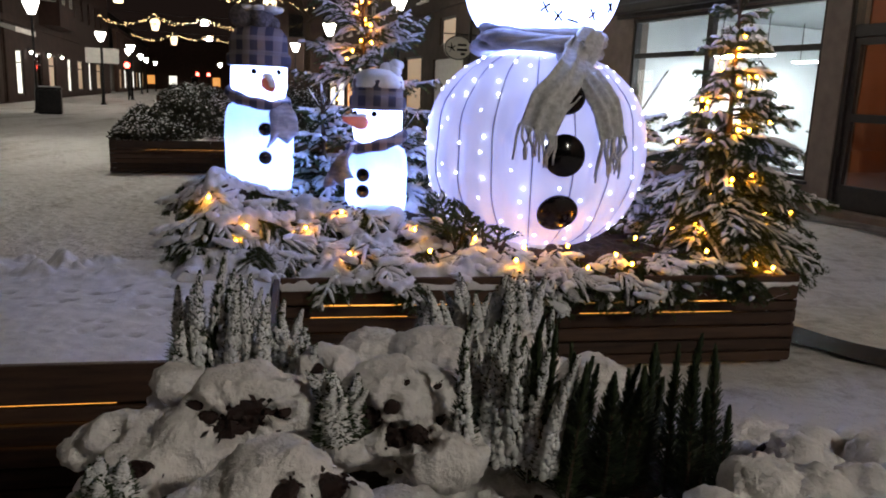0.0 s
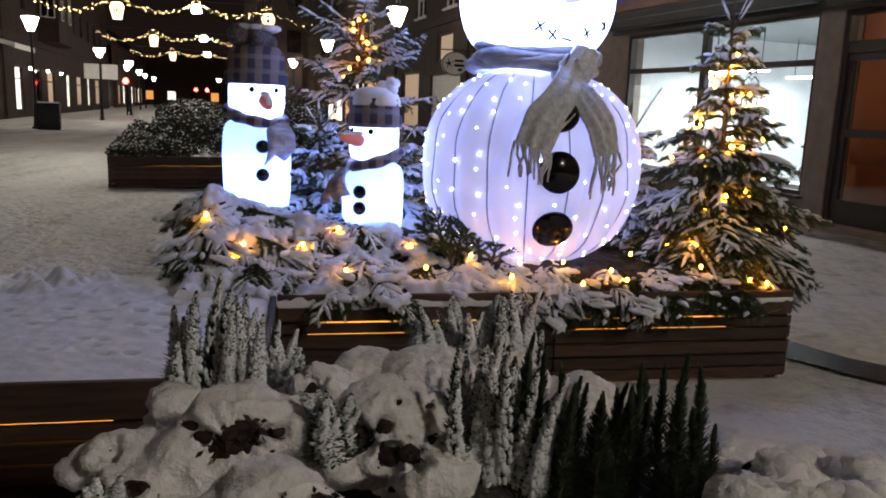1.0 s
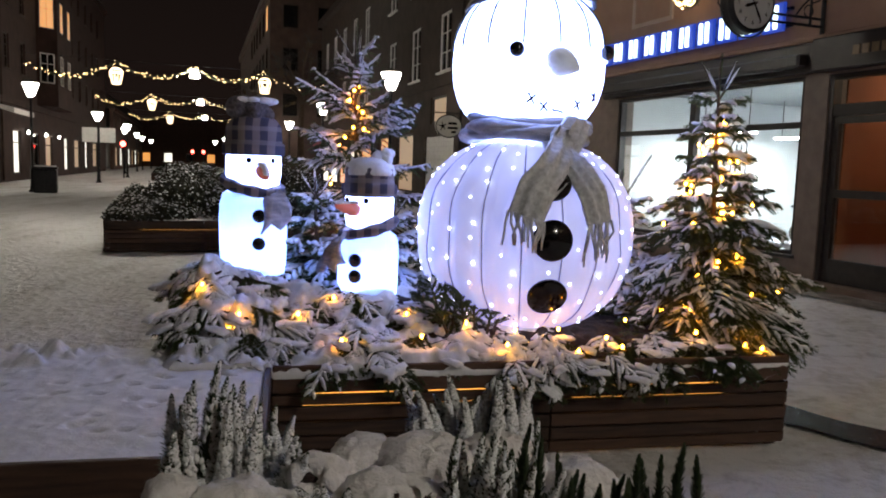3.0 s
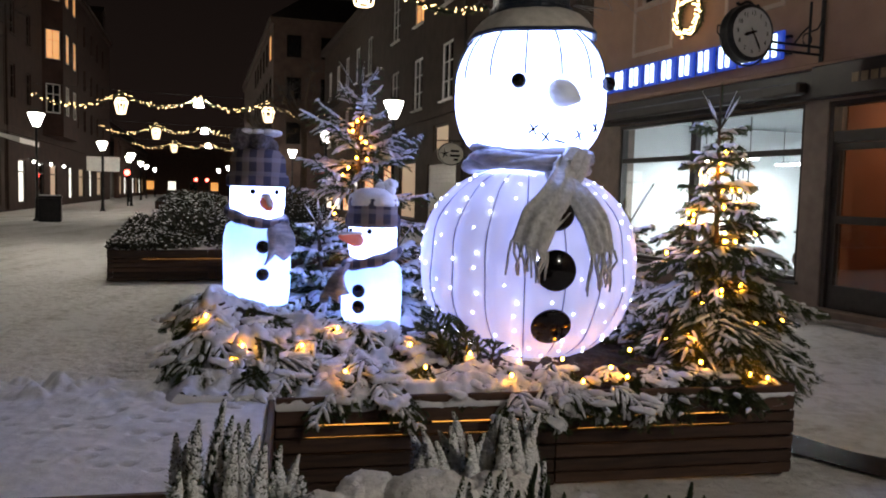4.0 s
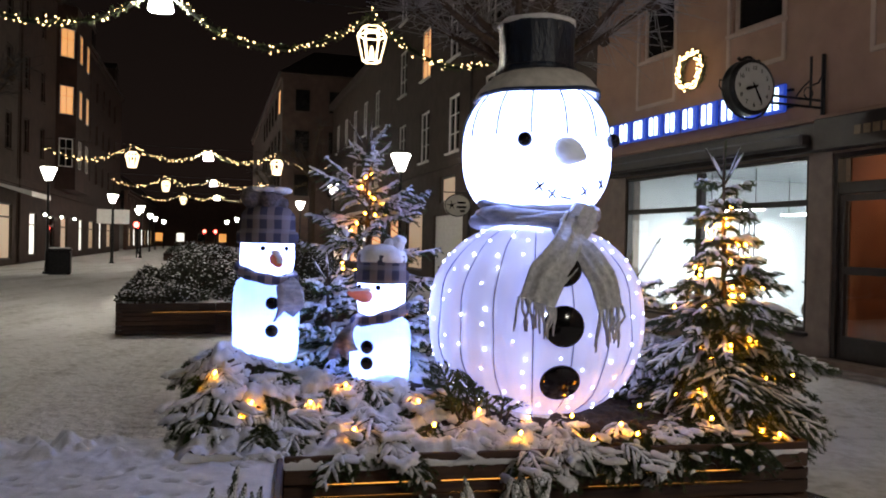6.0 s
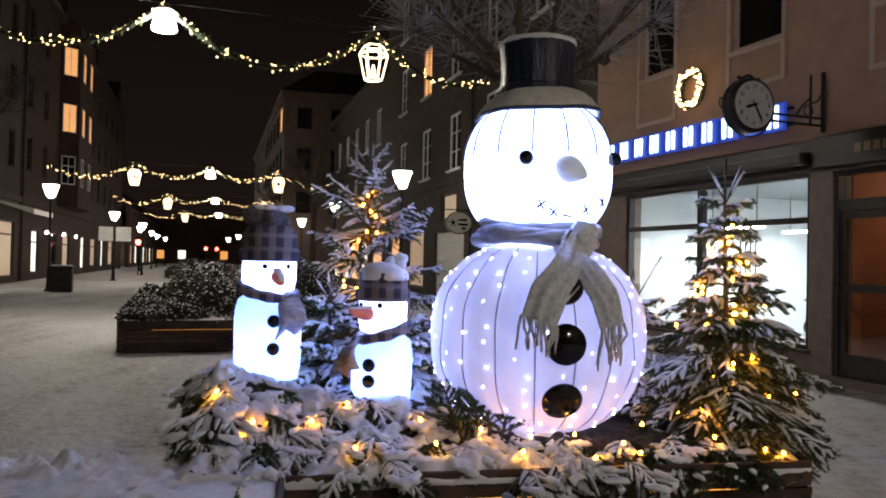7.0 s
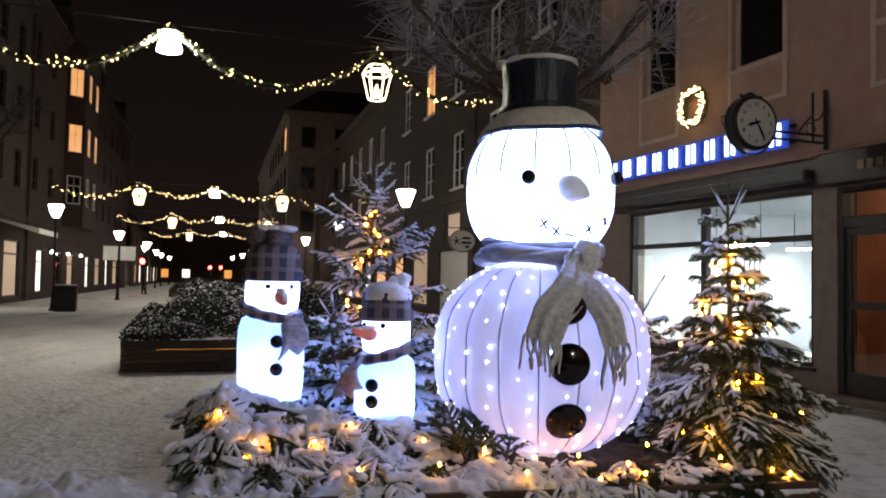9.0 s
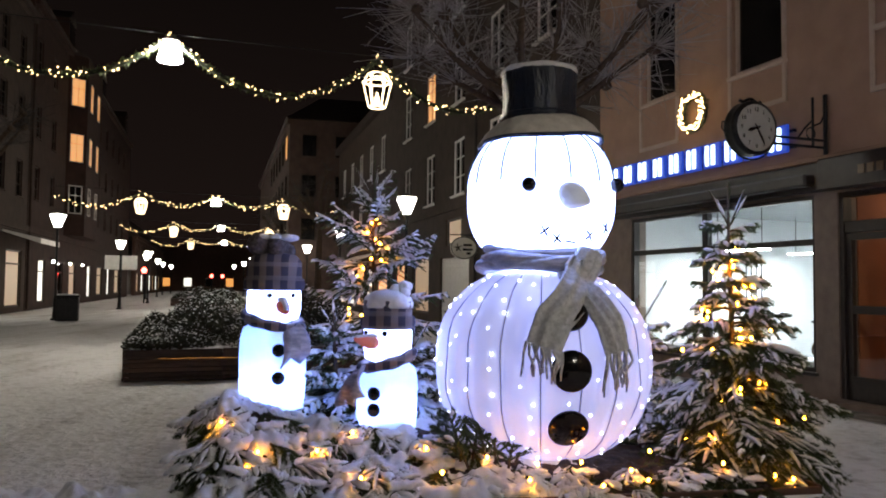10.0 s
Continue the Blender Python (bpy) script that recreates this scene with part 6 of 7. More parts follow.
    cap = part("cap", Geo().lathe([(1.0 * rh, zc - 0.02), (1.09 * rh, zc - 0.015), (1.11 * rh, zc + 0.045), (1.03 * rh, zc + 0.055), (1.02 * rh, zc + ch * 0.45), (0.98 * rh, zc + ch * 0.75), (0.78 * rh, zc + ch * 0.95), (0.3 * rh, zc + ch * 1.02)], 40, wobble=cw), PLAID, o, "plaid cloth cap", True)
    part("cap_band", Geo().lathe([(1.06 * rh, zc - 0.022), (1.13 * rh, zc - 0.015), (1.15 * rh, zc + 0.02), (1.12 * rh, zc + 0.05), (1.05 * rh, zc + 0.056)], 40, wobble=cw), PLAID, cap, "", True)
    r = random.Random(seed)
    if bobble[1] == "fur":
        for k in range(11):
            a = 6.28 * k / 11
            rr_ = rh * (0.62 if k % 2 else 0.25)
            part("tuft", Geo().ball((rr_ * math.cos(a) - 0.02, rr_ * math.sin(a), zc + ch * 1.0 + r.uniform(0.015, 0.065)), r.uniform(0.052, 0.072), 9, 7), FUR, cap, "dark fur tuft", True)
        sn = Geo()
        for k in range(9):
            a = 6.28 * k / 9
            sn.ball((rh * 0.62 * math.cos(a), rh * 0.62 * math.sin(a), zc + ch * 1.0 + 0.10), r.uniform(0.030, 0.048), 8, 6, (1.3, 1.3, 0.6))
        part("cap_snow", sn, SNOW_TWIG, cap, "snow between the tufts", True)
    else:
        part("cap_snow", Geo().lathe([(1.03 * rh, zc + ch * 0.55), (1.05 * rh, zc + ch * 0.66), (0.96 * rh, zc + ch * 0.9), (0.6 * rh, zc + ch * 1.08), (0.05, zc + ch * 1.12)], 32, wobble=lambda a, q: 1 + 0.05 * math.sin(5 * a) + 0.05 * fbm(math.cos(a) * 4, math.sin(a) * 4, q * 9, 1)), SNOW_TWIG, cap, "snow on the cap", True)
        for k in range(7):
            bo = Geo().ball((0.075 + r.uniform(-0.03, 0.05), r.uniform(-0.03, 0.03), zc + ch * 1.16 + r.uniform(-0.02, 0.02)), r.uniform(0.028, 0.042), 9, 7)
            part("bobble_tuft", bo, SNOW_TWIG, cap, "snowy bobble tuft", True)
    lt = bpy.data.lights.new("inner_led", "POINT")
    lt.energy, lt.color, lt.shadow_soft_size = 36.0 * (rb / 0.2) ** 2, (0.17, 0.28, 1.0), 0.03
    lo = new("inner_led", lt)
    lo.parent = o
    lo.matrix_local = Matrix.Translation((0, -0.02, 0.15))
    return o


small_snowman(-1.285, 4.75, 0.80, 0.208, 0.545, 0.168, 0.25, 26, "tall lit snowman in plaid fur-topped cap and scarf", 0.11, -0.55, 0.722, (0.215, 0.385), (0.215, "fur"), 2)
small_snowman(-0.545, 4.5, 0.68, 0.184, 0.44, 0.146, 0.25, -30, "short lit snowman in knitted bobble cap and scarf", 0.17, 0.18, 0.625, (0.275, 0.18), (0.19, "bobble"), 5)

# ---- far planter with snowy shrubs ----


def leafy(g_l, g_s, cx, cy, rx, ry, z0, h, n, r, leaf=0.05):
    """Small leaves over an uneven dome, and snow on the upper ones."""
    for k in range(n):
        a, q = r.uniform(0, 6.283), math.sqrt(r.random())
        x, y = cx + rx * q * math.cos(a), cy + ry * q * math.sin(a)
        top = h * (1 - q ** 2.6) * (0.75 + 0.35 * fbm(x, y, 2, 2.2)) + 0.05
        f = r.random() ** 0.45
        p = Vector((x, y, z0 + top * f))
        d = Vector((r.gauss(0, 1), r.gauss(0, 1), r.uniform(-0.2, 1.2))).normalized()
        s_ = d.cross(Vector((r.gauss(0, 1), r.gauss(0, 1), r.gauss(0, 1)))).normalized() * leaf * 0.3
        ln = leaf * r.uniform(0.7, 1.4)
        g_l.add([p, p + d * ln * 0.5 + s_, p + d * ln, p + d * ln * 0.5 - s_], [(0, 1, 2, 3)])
        if f > 0.86 and r.random() < 0.30:
            w = leaf * r.uniform(0.25, 0.6)
            u = Vector((math.cos(a * 7), math.sin(a * 7), 0.1)) * w
            v = Vector((-math.sin(a * 7), math.cos(a * 7), 0.1)) * w * 0.7
            c = p + d * ln * 0.6 + Vector((0, 0, 0.01))
            g_s.add([c - u, c - v, c + u, c + v, c + Vector((0, 0, w * 0.7))], [(0, 1, 4), (1, 2, 4), (2, 3, 4), (3, 0, 4)])


far_bed = STREET @ pose(4.97, 9.35, 0)
fp = thing("planter", "dark stained wooden planter of snowy shrubs down the street", "planter", far_bed)
slatted_face(fp, pose(0, 0, 0, 0, 0, -90), [1.5, 1.5, 1.5, 1.0], rnd)
slatted_face(fp, pose(7.0, 0, 0, 0, 0, 180), [1.75, 1.75, 1.75, 1.75], rnd)
part("liner", Geo().box(0.06, 6.9, -5.4, -0.06, 0.02, 0.45), SOIL, fp)
part("rope_light", Geo().tube([(0.055, -2.6, 0.36), (0.055, -0.5, 0.36)], 0.004, 6), ROPE, fp)
part("snow_cover", sheet(lambda x, y: 0.455 + 0.03 * fbm(x, y, 1, 3), 0.02, 6.95, -5.45, -0.02, 60, 50), SNOW, fp, "thin snow on the bed", True)
for k, (x, y, rx, ry, h) in enumerate(((0.35, -0.35, 0.4, 0.4, 0.22), (1.4, -0.4, 0.6, 0.45, 0.3), (2.8, -0.45, 0.8, 0.5, 0.4), (4.6, -0.5, 1.0, 0.5, 0.45), (0.7, -0.85, 0.6, 0.55, 0.28), (0.8, -2.3, 0.75, 0.8, 0.62), (0.75, -3.9, 0.7, 0.9, 0.6), (2.6, -1.3, 1.2, 0.9, 0.95), (2.6, -3.2, 1.3, 1.2, 1.15), (4.9, -1.6, 1.4, 1.0, 1.05), (5.0, -3.7, 1.3, 1.3, 1.1))):
    sh = thing("shrub", "dense dark leafy shrub dusted with snow", "shrub", far_bed, group="shrubs in the far planter")
    gl, gs = Geo(), Geo()
    leafy(gl, gs, x, y, rx, ry, 0.5, h, int(5200 * rx * ry) + 900, random.Random(70 + k), 0.055)
    st = Geo()
    for j in range(9):
        a = 6.28 * j / 9
        st.tube([(x, y, 0.46), (x + rx * 0.5 * math.cos(a), y + ry * 0.5 * math.sin(a), 0.5 + h * 0.75)], [0.014, 0.005], 5)
    part("stem", st, BARK, sh)
    part("foliage", gl, LEAF, sh, "small dark leaves")
    part("snow_load", gs, SNOW_TWIG, sh, "flecks of snow on the leaves")
for s_, w_, h in ((34, 7.6, 1.2), (48, 8.4, 1.2)):
    fb = STREET @ pose(s_, w_, 0)
    f2 = thing("planter", "distant dark wooden planter with a snowy shrub", "planter", fb)
    slatted_face(f2, pose(0, 0, 0, 0, 0, -90), [1.6, 1.6], rnd)
    part("liner", Geo().box(0.05, 3.2, -3.15, 0, 0.0, 0.5), WOOD, f2)
    gl, gs = Geo(), Geo()
    leafy(gl, gs, 1.4, -1.6, 1.5, 1.5, 0.5, h * 0.8, 2600, random.Random(int(s_)), 0.10)
    sh = thing("shrub", "distant snowy shrub in a wooden planter", "shrub", fb, group="distant shrubs")
    part("foliage", gl, LEAF, sh)
    part("snow_load", gs, SNOW_TWIG, sh)

# ---- bare pollard trees ----


# twig colour carries the lamplight: pale on the near tree, dark farther off
def pollard(m, seed, h=3.5, limbs=8, reach=1.35, twigs=42, twig_len=0.75, twig_tone=(0.13, 0.48), label="bare pollard tree with knotted limb ends and pale twigs"):
    r = random.Random(seed)
    o = thing("bare_tree", label, "tree", m, group="bare street trees")
    part("trunk", Geo().tube([(0.03 * math.sin(3 * t), 0.02 * math.cos(2 * t), h * t) for t in (i / 8 for i in range(9))], [0.14 * (1 - 0.45 * i / 8) for i in range(9)], 10), BARK, o, "", True)
    tw = Geo()
    for k in range(limbs):
        a = 6.283 * k / limbs + r.uniform(-0.25, 0.25)
        d = Vector((math.cos(a), math.sin(a), r.uniform(0.25, 1.1))).normalized()
        ln = reach * r.uniform(0.65, 1.1)
        p0 = Vector((0, 0, h * r.uniform(0.88, 1.0)))
        pts = [p0 + d * ln * t + Vector((0.05 * math.sin(6 * t + k), 0.05 * math.cos(5 * t + k), 0.22 * ln * t * t)) for t in (i / 6 for i in range(7))]
        lm = part("limb", Geo().tube(pts, [0.055 - 0.03 * i / 6 for i in range(7)], 7), BARK, o, "", True)
        kn = Geo()
        for j in range(5):
            kn.ball(pts[-1] + Vector((r.gauss(0, 0.03), r.gauss(0, 0.03), r.gauss(0, 0.03))), r.uniform(0.045, 0.075), 8, 6)
        part("knot", kn, BARK, lm, "", True)
        for c, cnt in ((pts[-1], twigs), (pts[4], twigs // 3)):
            for j in range(cnt):
                e = (Vector((r.gauss(0, 1), r.gauss(0, 1), r.gauss(0.35, 0.8))).normalized() + d * 0.4).normalized()
                L = twig_len * r.uniform(0.4, 1.15)
                q1 = c + e * L * 0.5 + Vector((r.gauss(0, 0.03), r.gauss(0, 0.03), 0.02))
                q2 = c + e * L + Vector((r.gauss(0, 0.06), r.gauss(0, 0.06), r.uniform(-0.02, 0.1)))
                tw.tube([c, q1, q2], [0.0065, 0.0045, 0.002], 4, False)
                if r.random() < 0.6:
                    tw.tube([q1, q1 + (e + Vector((r.gauss(0, 0.6), r.gauss(0, 0.6), r.gauss(0, 0.5)))).normalized() * L * 0.4], [0.004, 0.0015], 4, False)
    part("twig_crown", tw, surface("toned_twig", (twig_tone[0] * 1.1, twig_tone[0], twig_tone[0] * 0.95), (twig_tone[1] * 1.04, twig_tone[1], twig_tone[1]), 0.9, scale=6, fine=60, bump=0), o, "thin bare twigs")
    return o


bare = pollard(pose(1.0, 9.0, 0), 31, 3.75, 13, 1.9, 62, 0.85)
dark_tree = pollard(pose(-14.9, 25.0, 0, 0, 0, 60), 33, 3.7, 9, 1.5, 30, 0.8, (0.03, 0.07), "bare dark street tree with thin drooping twigs")
dark_tree.scale = (1.5, 1.5, 1.5)
copy_thing(dark_tree, pose(-10.2, 57.0, 0, 0, 0, 200)).scale = (1.4, 1.4, 1.4)
copy_thing(dark_tree, pose(-4.6, 33.0, 0, 0, 0, 120)).scale = (1.25, 1.25, 1.25)

# ---- the near planter: snowed-in plants and columnar heather ----
near = thing("planter", "raised dark planter full of snow-covered plants", "planter", pose(-0.23, 0.88, 0))
part("box", Geo().box(-0.60, 0.80, -0.60, 0.36, 0.0, 0.80, 0.012).box(-0.60, 0.45, 0.355, 0.62, 0.0, 0.797, 0.012), WOOD, near)
part("soil", Geo().box(-0.57, 0.77, -0.57, 0.33, 0.80, 0.82).box(-0.57, 0.42, 0.33, 0.59, 0.797, 0.817), SOIL, near)

LUMPS = [  # x, y, z, radius, flattening
    (0.24, 1.12, 0.86, 0.055, 0.85), (0.30, 1.15, 0.845, 0.05, 0.9), (0.36, 1.15, 0.84, 0.05, 0.85), (0.33, 1.07, 0.87, 0.052, 0.9), (0.41, 1.08, 0.86, 0.05, 0.85), (0.40, 1.00, 0.885, 0.055, 0.85), (0.47, 0.98, 0.88, 0.055, 0.85), (0.29, 1.00, 0.875, 0.05, 0.85), (0.45, 0.90, 0.89, 0.06, 0.85), (0.36, 0.90, 0.89, 0.05, 0.9), (0.40, 0.80, 0.90, 0.06, 0.85), (0.50, 0.84, 0.88, 0.06, 0.8), (0.42, 0.70, 0.91, 0.06, 0.85),
    (0.10, 0.80, 0.955, 0.05, 0.85), (0.19, 0.88, 0.955, 0.042, 0.9), (0.17, 0.78, 0.95, 0.05, 0.85), (0.25, 0.80, 0.94, 0.05, 0.85), (0.22, 0.70, 0.955, 0.045, 0.85), (0.30, 0.70, 0.95, 0.05, 0.85), (0.12, 0.68, 0.955, 0.05, 0.85), (0.33, 0.76, 0.925, 0.05, 0.85), (0.33, 0.62, 0.945, 0.05, 0.85), (0.02, 0.74, 0.935, 0.05, 0.85),
    (-0.605, 1.00, 0.955, 0.088, 0.85), (-0.545, 1.02, 0.955, 0.065, 0.8), (-0.665, 0.97, 0.92, 0.07, 0.8),
    (-0.385, 1.05, 0.945, 0.088, 0.9), (-0.33, 1.06, 0.95, 0.07, 0.95), (-0.43, 1.02, 0.92, 0.06, 0.9), (-0.30, 0.98, 0.90, 0.07, 0.8),
    (-0.50, 0.68, 0.995, 0.078, 0.85), (-0.45, 0.66, 0.975, 0.07, 0.85), (-0.56, 0.66, 0.97, 0.065, 0.85), (-0.52, 0.60, 0.96, 0.08, 0.8),
    (-0.78, 1.00, 0.915, 0.06, 0.6), (-0.72, 0.94, 0.90, 0.07, 0.6), (-0.84, 1.02, 0.885, 0.05, 0.6), (-0.76, 1.20, 0.92, 0.05, 0.75), (-0.73, 0.84, 0.90, 0.05, 0.8),
    (-0.50, 1.25, 0.93, 0.06, 0.8), (-0.30, 1.30, 0.93, 0.10, 0.7), (-0.15, 1.32, 0.93, 0.09, 0.7), (-0.42, 1.35, 0.92, 0.08, 0.7), (0.0, 1.28, 0.90, 0.08, 0.7),
    (-0.33, 0.62, 0.93, 0.08, 0.7), (-0.24, 0.66, 0.92, 0.07, 0.7), (-0.15, 0.62, 0.93, 0.075, 0.7), (-0.06, 0.66, 0.92, 0.06, 0.7), (-0.36, 0.74, 0.90, 0.09, 0.7), (-0.05, 0.74, 0.90, 0.06, 0.7),
    (0.06, 0.78, 0.91, 0.05, 0.75), (0.13, 0.82, 0.92, 0.042, 0.8), (0.18, 0.90, 0.935, 0.035, 0.9), (0.20, 0.80, 0.91, 0.05, 0.75), (0.15, 0.70, 0.93, 0.048, 0.75), (0.23, 0.70, 0.93, 0.042, 0.8), (0.07, 0.66, 0.92, 0.05, 0.7), (0.28, 0.76, 0.90, 0.05, 0.7), (0.17, 0.96, 0.90, 0.045, 0.8), (0.24, 0.86, 0.90, 0.045, 0.8), (0.14, 1.02, 0.88, 0.05, 0.8), (0.30, 0.64, 0.93, 0.05, 0.8)]
HOLES = [(-0.588, 0.923, 0.984, 0.05, 0.055), (-0.561, 0.947, 0.987, 0.045, 0.052), (-0.615, 0.92, 0.968, 0.04, 0.046),
         (-0.665, 0.948, 0.989, 0.018, 0.021), (-0.64, 0.929, 0.981, 0.02, 0.023), (-0.484, 0.618, 1.035, 0.03, 0.034),
         (-0.435, 0.641, 1.031, 0.03, 0.034), (-0.357, 1.005, 1.007, 0.016, 0.018), (-0.31, 1.022, 0.995, 0.016, 0.018),
         (-0.379, 0.972, 0.982, 0.02, 0.023), (-0.416, 0.975, 0.964, 0.035, 0.04), (-0.424, 0.971, 0.93, 0.04, 0.046),
         (-0.373, 0.964, 0.934, 0.035, 0.04), (-0.336, 0.953, 0.945, 0.03, 0.034), (-0.305, 0.99, 0.951, 0.022, 0.025),
         (-0.518, 1.205, 0.951, 0.035, 0.04), (-0.492, 1.203, 0.91, 0.03, 0.034), (-0.786, 0.968, 0.93, 0.03, 0.034),
         (0.148, 0.976, 0.857, 0.025, 0.029), (0.107, 0.829, 0.946, 0.03, 0.034), (0.164, 0.887, 0.959, 0.022, 0.025),
         (0.105, 0.994, 0.904, 0.025, 0.029), (0.155, 0.788, 0.953, 0.025, 0.029), (-0.2, 1.4, 0.823, 0.02, 0.023),
         (-0.719, 0.846, 0.933, 0.03, 0.034)]
bm = bmesh.new()
for x, y, z, rad, fl in LUMPS:
    bmesh.ops.create_icosphere(bm, subdivisions=3, radius=rad, matrix=Matrix.Translation((x, y, z)) @ Matrix.Diagonal((1, 1, fl, 1)))
for i in range(26):
    for j in range(22):
        x, y = -0.84 + 1.38 * i / 25, 0.26 + 1.26 * j / 21
        if x > 0.20 and y > 1.21:
            continue
        bmesh.ops.create_icosphere(bm, subdivisions=1, radius=0.05, matrix=Matrix.Translation((x, y, 0.785 + 0.03 * fbm(x, y, 0, 6))))
tmp = bpy.data.meshes.new("lumps")
bm.to_mesh(tmp)
bm.free()
tob = new("lumps", tmp)
rm = tob.modifiers.new("remesh", "REMESH")
rm.mode, rm.voxel_size = "VOXEL", 0.006
dg = bpy.context.evaluated_depsgraph_get()
dg.update()
snow_me = bpy.data.meshes.new_from_object(tob.evaluated_get(dg))
bpy.data.objects.remove(tob)
bm = bmesh.new()
bm.from_mesh(snow_me)
for _ in range(4):
    bmesh.ops.smooth_vert(bm, verts=bm.verts, factor=0.5, use_axis_x=True, use_axis_y=True, use_axis_z=True)
bm.normal_update()
for v in bm.verts:
    p, nn = v.co.copy(), v.normal.copy()
    off = 0.009 * noise.fractal(p * 18, 0.8, 2, 3) + 0.0045 * noise.fractal(p * 65, 0.8, 2, 3)
    for hx, hy, hz, hr, hd_ in HOLES:
        q = (p - Vector((hx, hy, hz))).length / (hr * (1 + 0.5 * noise.noise(p * 60)))
        if q < 1:
            off -= hd_ * (1 - q * q)
    v.co = p + nn * off
bm.to_mesh(snow_me)
bm.free()
snow_me.materials.clear()
snow_me.materials.append(SNOW_LUMP)
snow_me.polygons.foreach_set("use_smooth", [True] * len(snow_me.polygons))
solid("lumpy_snow", snow_me, None, "deep lumpy snow over the plants of near planter", "snow", kind="stuff")
# near-black leafy clumps set into the hollows to give their shade
for k, (hx, hy, hz, hr, hd_) in enumerate(HOLES):
    r = random.Random(200 + k)
    o = thing("bedding_plant", "dark leafy clump giving the shade of a snow hollow", "plant", pose(hx, hy + hd_ * 0.80, hz - hd_ * 0.42), group="snowed-in bedding plants")
    g = Geo().ball((0, 0, 0), hr * 0.60, 14, 9, (1.15, 0.7, 0.85))
    g.v = [tuple(Vector(q) * (1 + 0.7 * noise.noise(Vector(q) * 55 + Vector((k, 0, 0))))) for q in g.v]
    for j in range(int(24 + hr * 1500)):
        p = Vector((r.gauss(0, 0.32), r.gauss(0, 0.2), r.gauss(0, 0.28))) * hr
        d = Vector((r.gauss(0, 1), r.gauss(-0.4, 0.7), r.gauss(0, 0.8))).normalized() * hr * 0.42
        s_ = d.cross(Vector((r.gauss(0, 1), r.gauss(0, 1), r.gauss(0, 1)))).normalized() * hr * 0.09
        g.add([p, p + d * 0.5 + s_, p + d, p + d * 0.5 - s_], [(0, 1, 2, 3)])
    part("foliage", g, surface("hollow_dark", (0.006, 0.003, 0.003), (0.030, 0.012, 0.010), 0.7, scale=60, fine=200, bump=0, random_by="island") if k == 0 else bpy.data.materials["hollow_dark"], o)


def spire_meshes(seed, h, snow, rad=0.013):
    """One heather spike: a stem, its scale leaves and the snow on it."""
    r = random.Random(seed)
    g, s, st = Geo(), Geo(), Geo()
    bend_ = Vector((r.uniform(-0.15, 0.15), r.uniform(-0.1, 0.1), 0)) * h
    at = lambda t: Vector((0, 0, h * t)) + bend_ * t * t
    st.tube([at(i / 5) for i in range(6)], [0.003 * (1 - 0.8 * i / 5) for i in range(6)], 4)
    n = int(h * 2300)
    for k in range(n):
        t = r.random()
        a = r.uniform(0, 6.283)
        rr = rad * (1 - t) ** 0.75 * (0.75 + 0.35 * r.random()) + 0.001
        e = Vector((math.cos(a), math.sin(a), 0))
        p = at(t) + e * rr * 0.35
        d = e * rr + Vector((0, 0, 0.011))
        q = Vector((-e.y, e.x, 0)) * 0.0022
        g.add([p - q, p + q, p + d + q * 0.4, p + d - q * 0.4], [(0, 1, 2, 3)])
    for k in range(int(n * 0.55 * snow)):
        t = 0.05 + 0.95 * r.random()
        a = r.gauss(-1.3, 1.0)
        rr = rad * (1 - t) ** 0.75
        c = at(t) + Vector((math.cos(a), math.sin(a), 0)) * rr * 0.75 + Vector((0, 0, 0.004))
        s.ball(c, r.uniform(0.002, 0.0068) * (1.1 - 0.55 * t), 6, 4, (1, 1, 1.5))
    return (g.mesh("scales", HEATHER), s.mesh("snow_load", SNOW_TWIG, True) if s.v else None, st.mesh("stem", BARK))


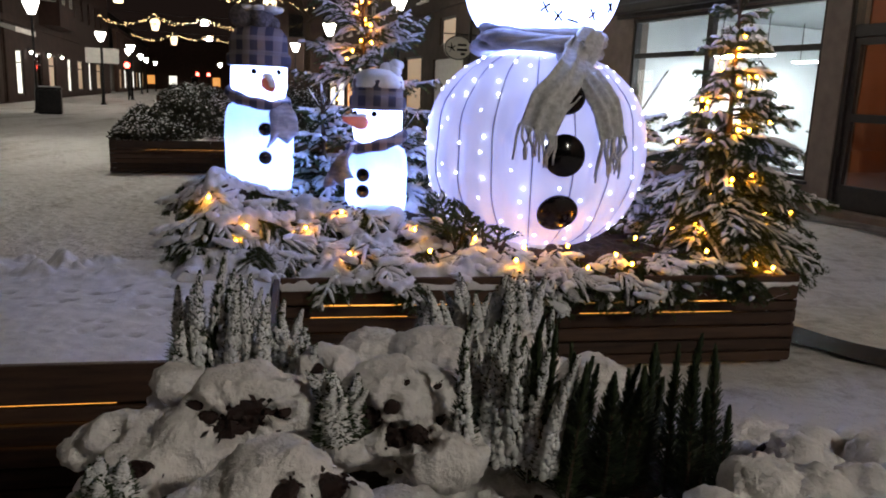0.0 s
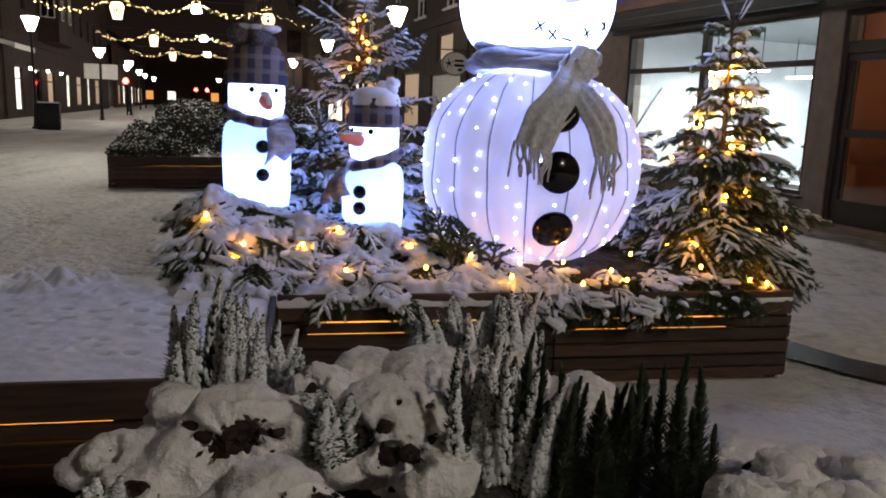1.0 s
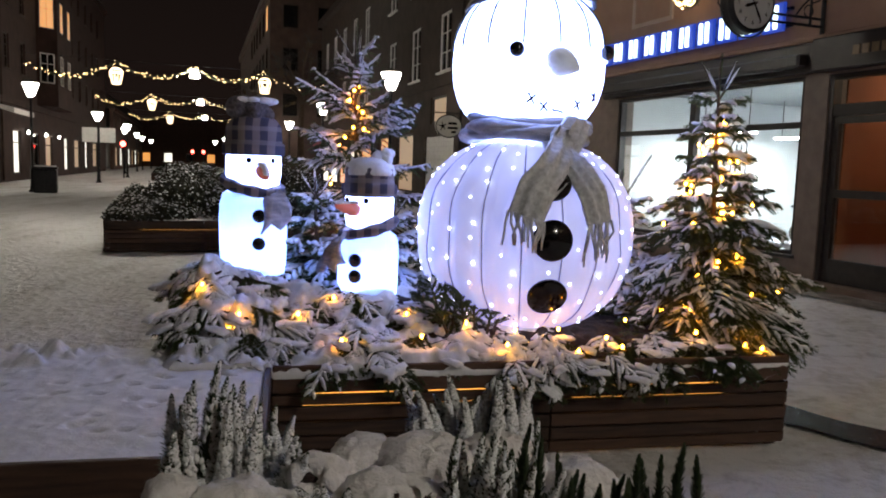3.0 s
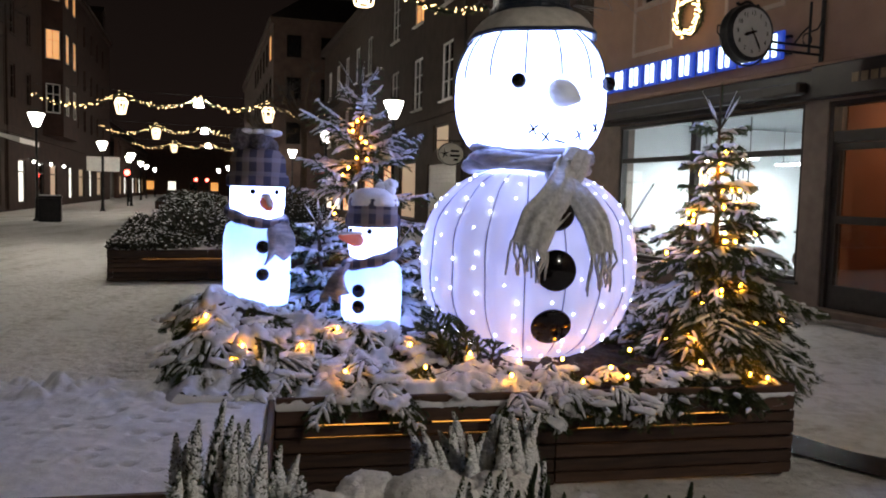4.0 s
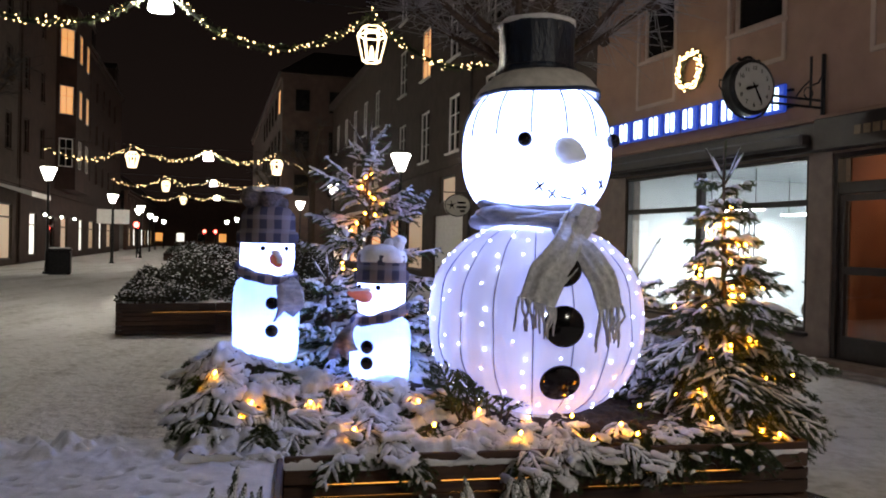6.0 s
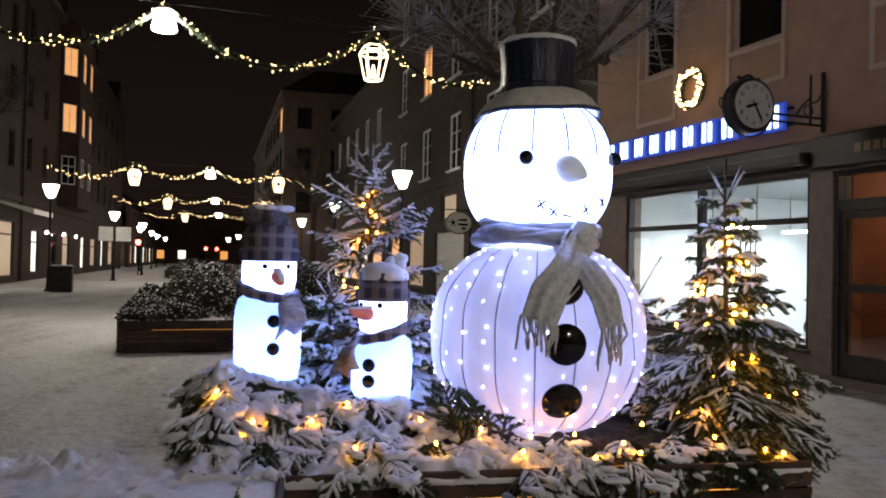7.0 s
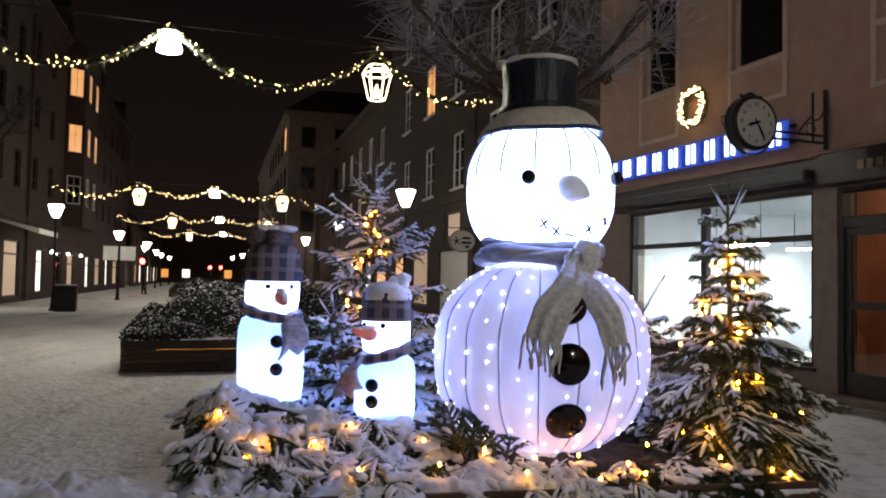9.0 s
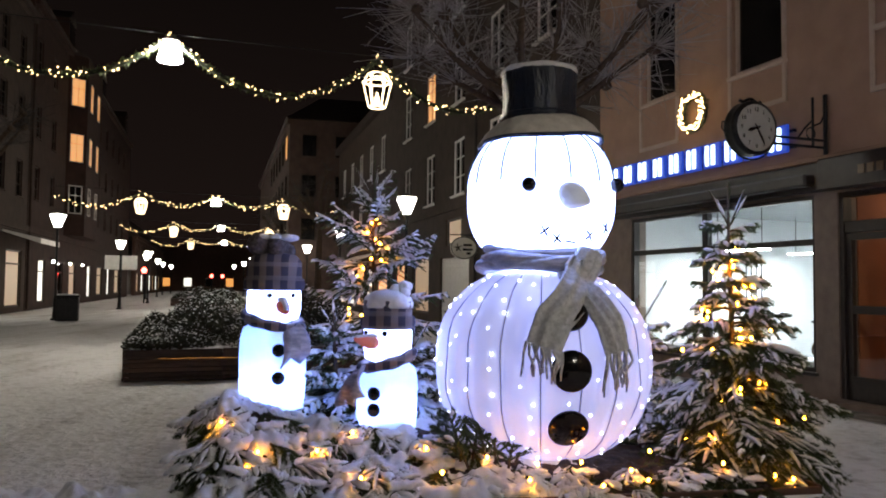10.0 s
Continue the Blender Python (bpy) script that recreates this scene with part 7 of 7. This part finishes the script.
SPIRES = {}
for k in range(4):
    SPIRES["snowy", k] = spire_meshes(300 + k, 0.20, 1.6, 0.021)
    SPIRES["mid", k] = spire_meshes(310 + k, 0.20, 0.75, 0.021)
    SPIRES["green", k] = spire_meshes(320 + k, 0.20, 0.0, 0.019)


def heather(name_label, spots, kinds, seed):
    r = random.Random(seed)
    o = thing("heather_plant", name_label, "plant", group="columnar heathers")
    for x, y, z, h in spots:
        a, b, c = SPIRES[r.choice(kinds), r.randrange(4)]
        m = pose(x, y, z, r.uniform(-5, 5), r.uniform(-5, 5), r.uniform(-50, 50)) @ Matrix.Diagonal((0.95 + 0.25 * r.random(), 0.95 + 0.25 * r.random(), h / 0.20, 1))
        sp_ = part("spire", a, None, o, m=m)
        part("stem", c, None, sp_)
        if b:
            part("snow_load", b, None, sp_)
    return o


rh_ = random.Random(17)
U = rh_.uniform
heather("clump of upright heather spikes crusted with snow", [(-0.80 + 0.26 * (i / 19) + U(-0.012, 0.012), 1.30 + U(-0.07, 0.07), 0.885, (0.10 + 0.11 * math.sin(math.pi * min(1, 0.15 + i / 21))) * U(0.72, 1.14)) for i in range(20)], ("mid", "mid", "snowy"), 1)
heather("clump of short heather spikes white with snow", [(-0.33 + 0.25 * (i / 18) + U(-0.012, 0.012), 1.45 + U(-0.05, 0.05), 0.92, U(0.08, 0.13) + 0.05 * i / 18) for i in range(19)], ("snowy",), 2)
heather("tall heather spikes thick with snow", [(-0.275 + 0.13 * (i / 15) + U(-0.012, 0.012), 1.02 + U(-0.08, 0.05), 0.88, U(0.16, 0.23)) for i in range(16)], ("snowy", "mid"), 3)
heather("dark green upright heather spikes with little snow", [(-0.165 + 0.275 * (i / 25) + U(-0.012, 0.012), 0.98 + U(-0.09, 0.08), 0.855, U(0.165, 0.255) - 0.02 * (i / 25)) for i in range(26)], ("green",), 4)
heather("small snowy heather sprigs in the near planter", [(-0.455 + U(-0.02, 0.02), 0.97 + U(-0.02, 0.02), 0.93, U(0.06, 0.10)) for i in range(7)] + [(-0.735 + U(-0.02, 0.02), 0.80 + U(-0.02, 0.02), 0.90, U(0.05, 0.08)) for i in range(8)], ("snowy", "mid"), 6)
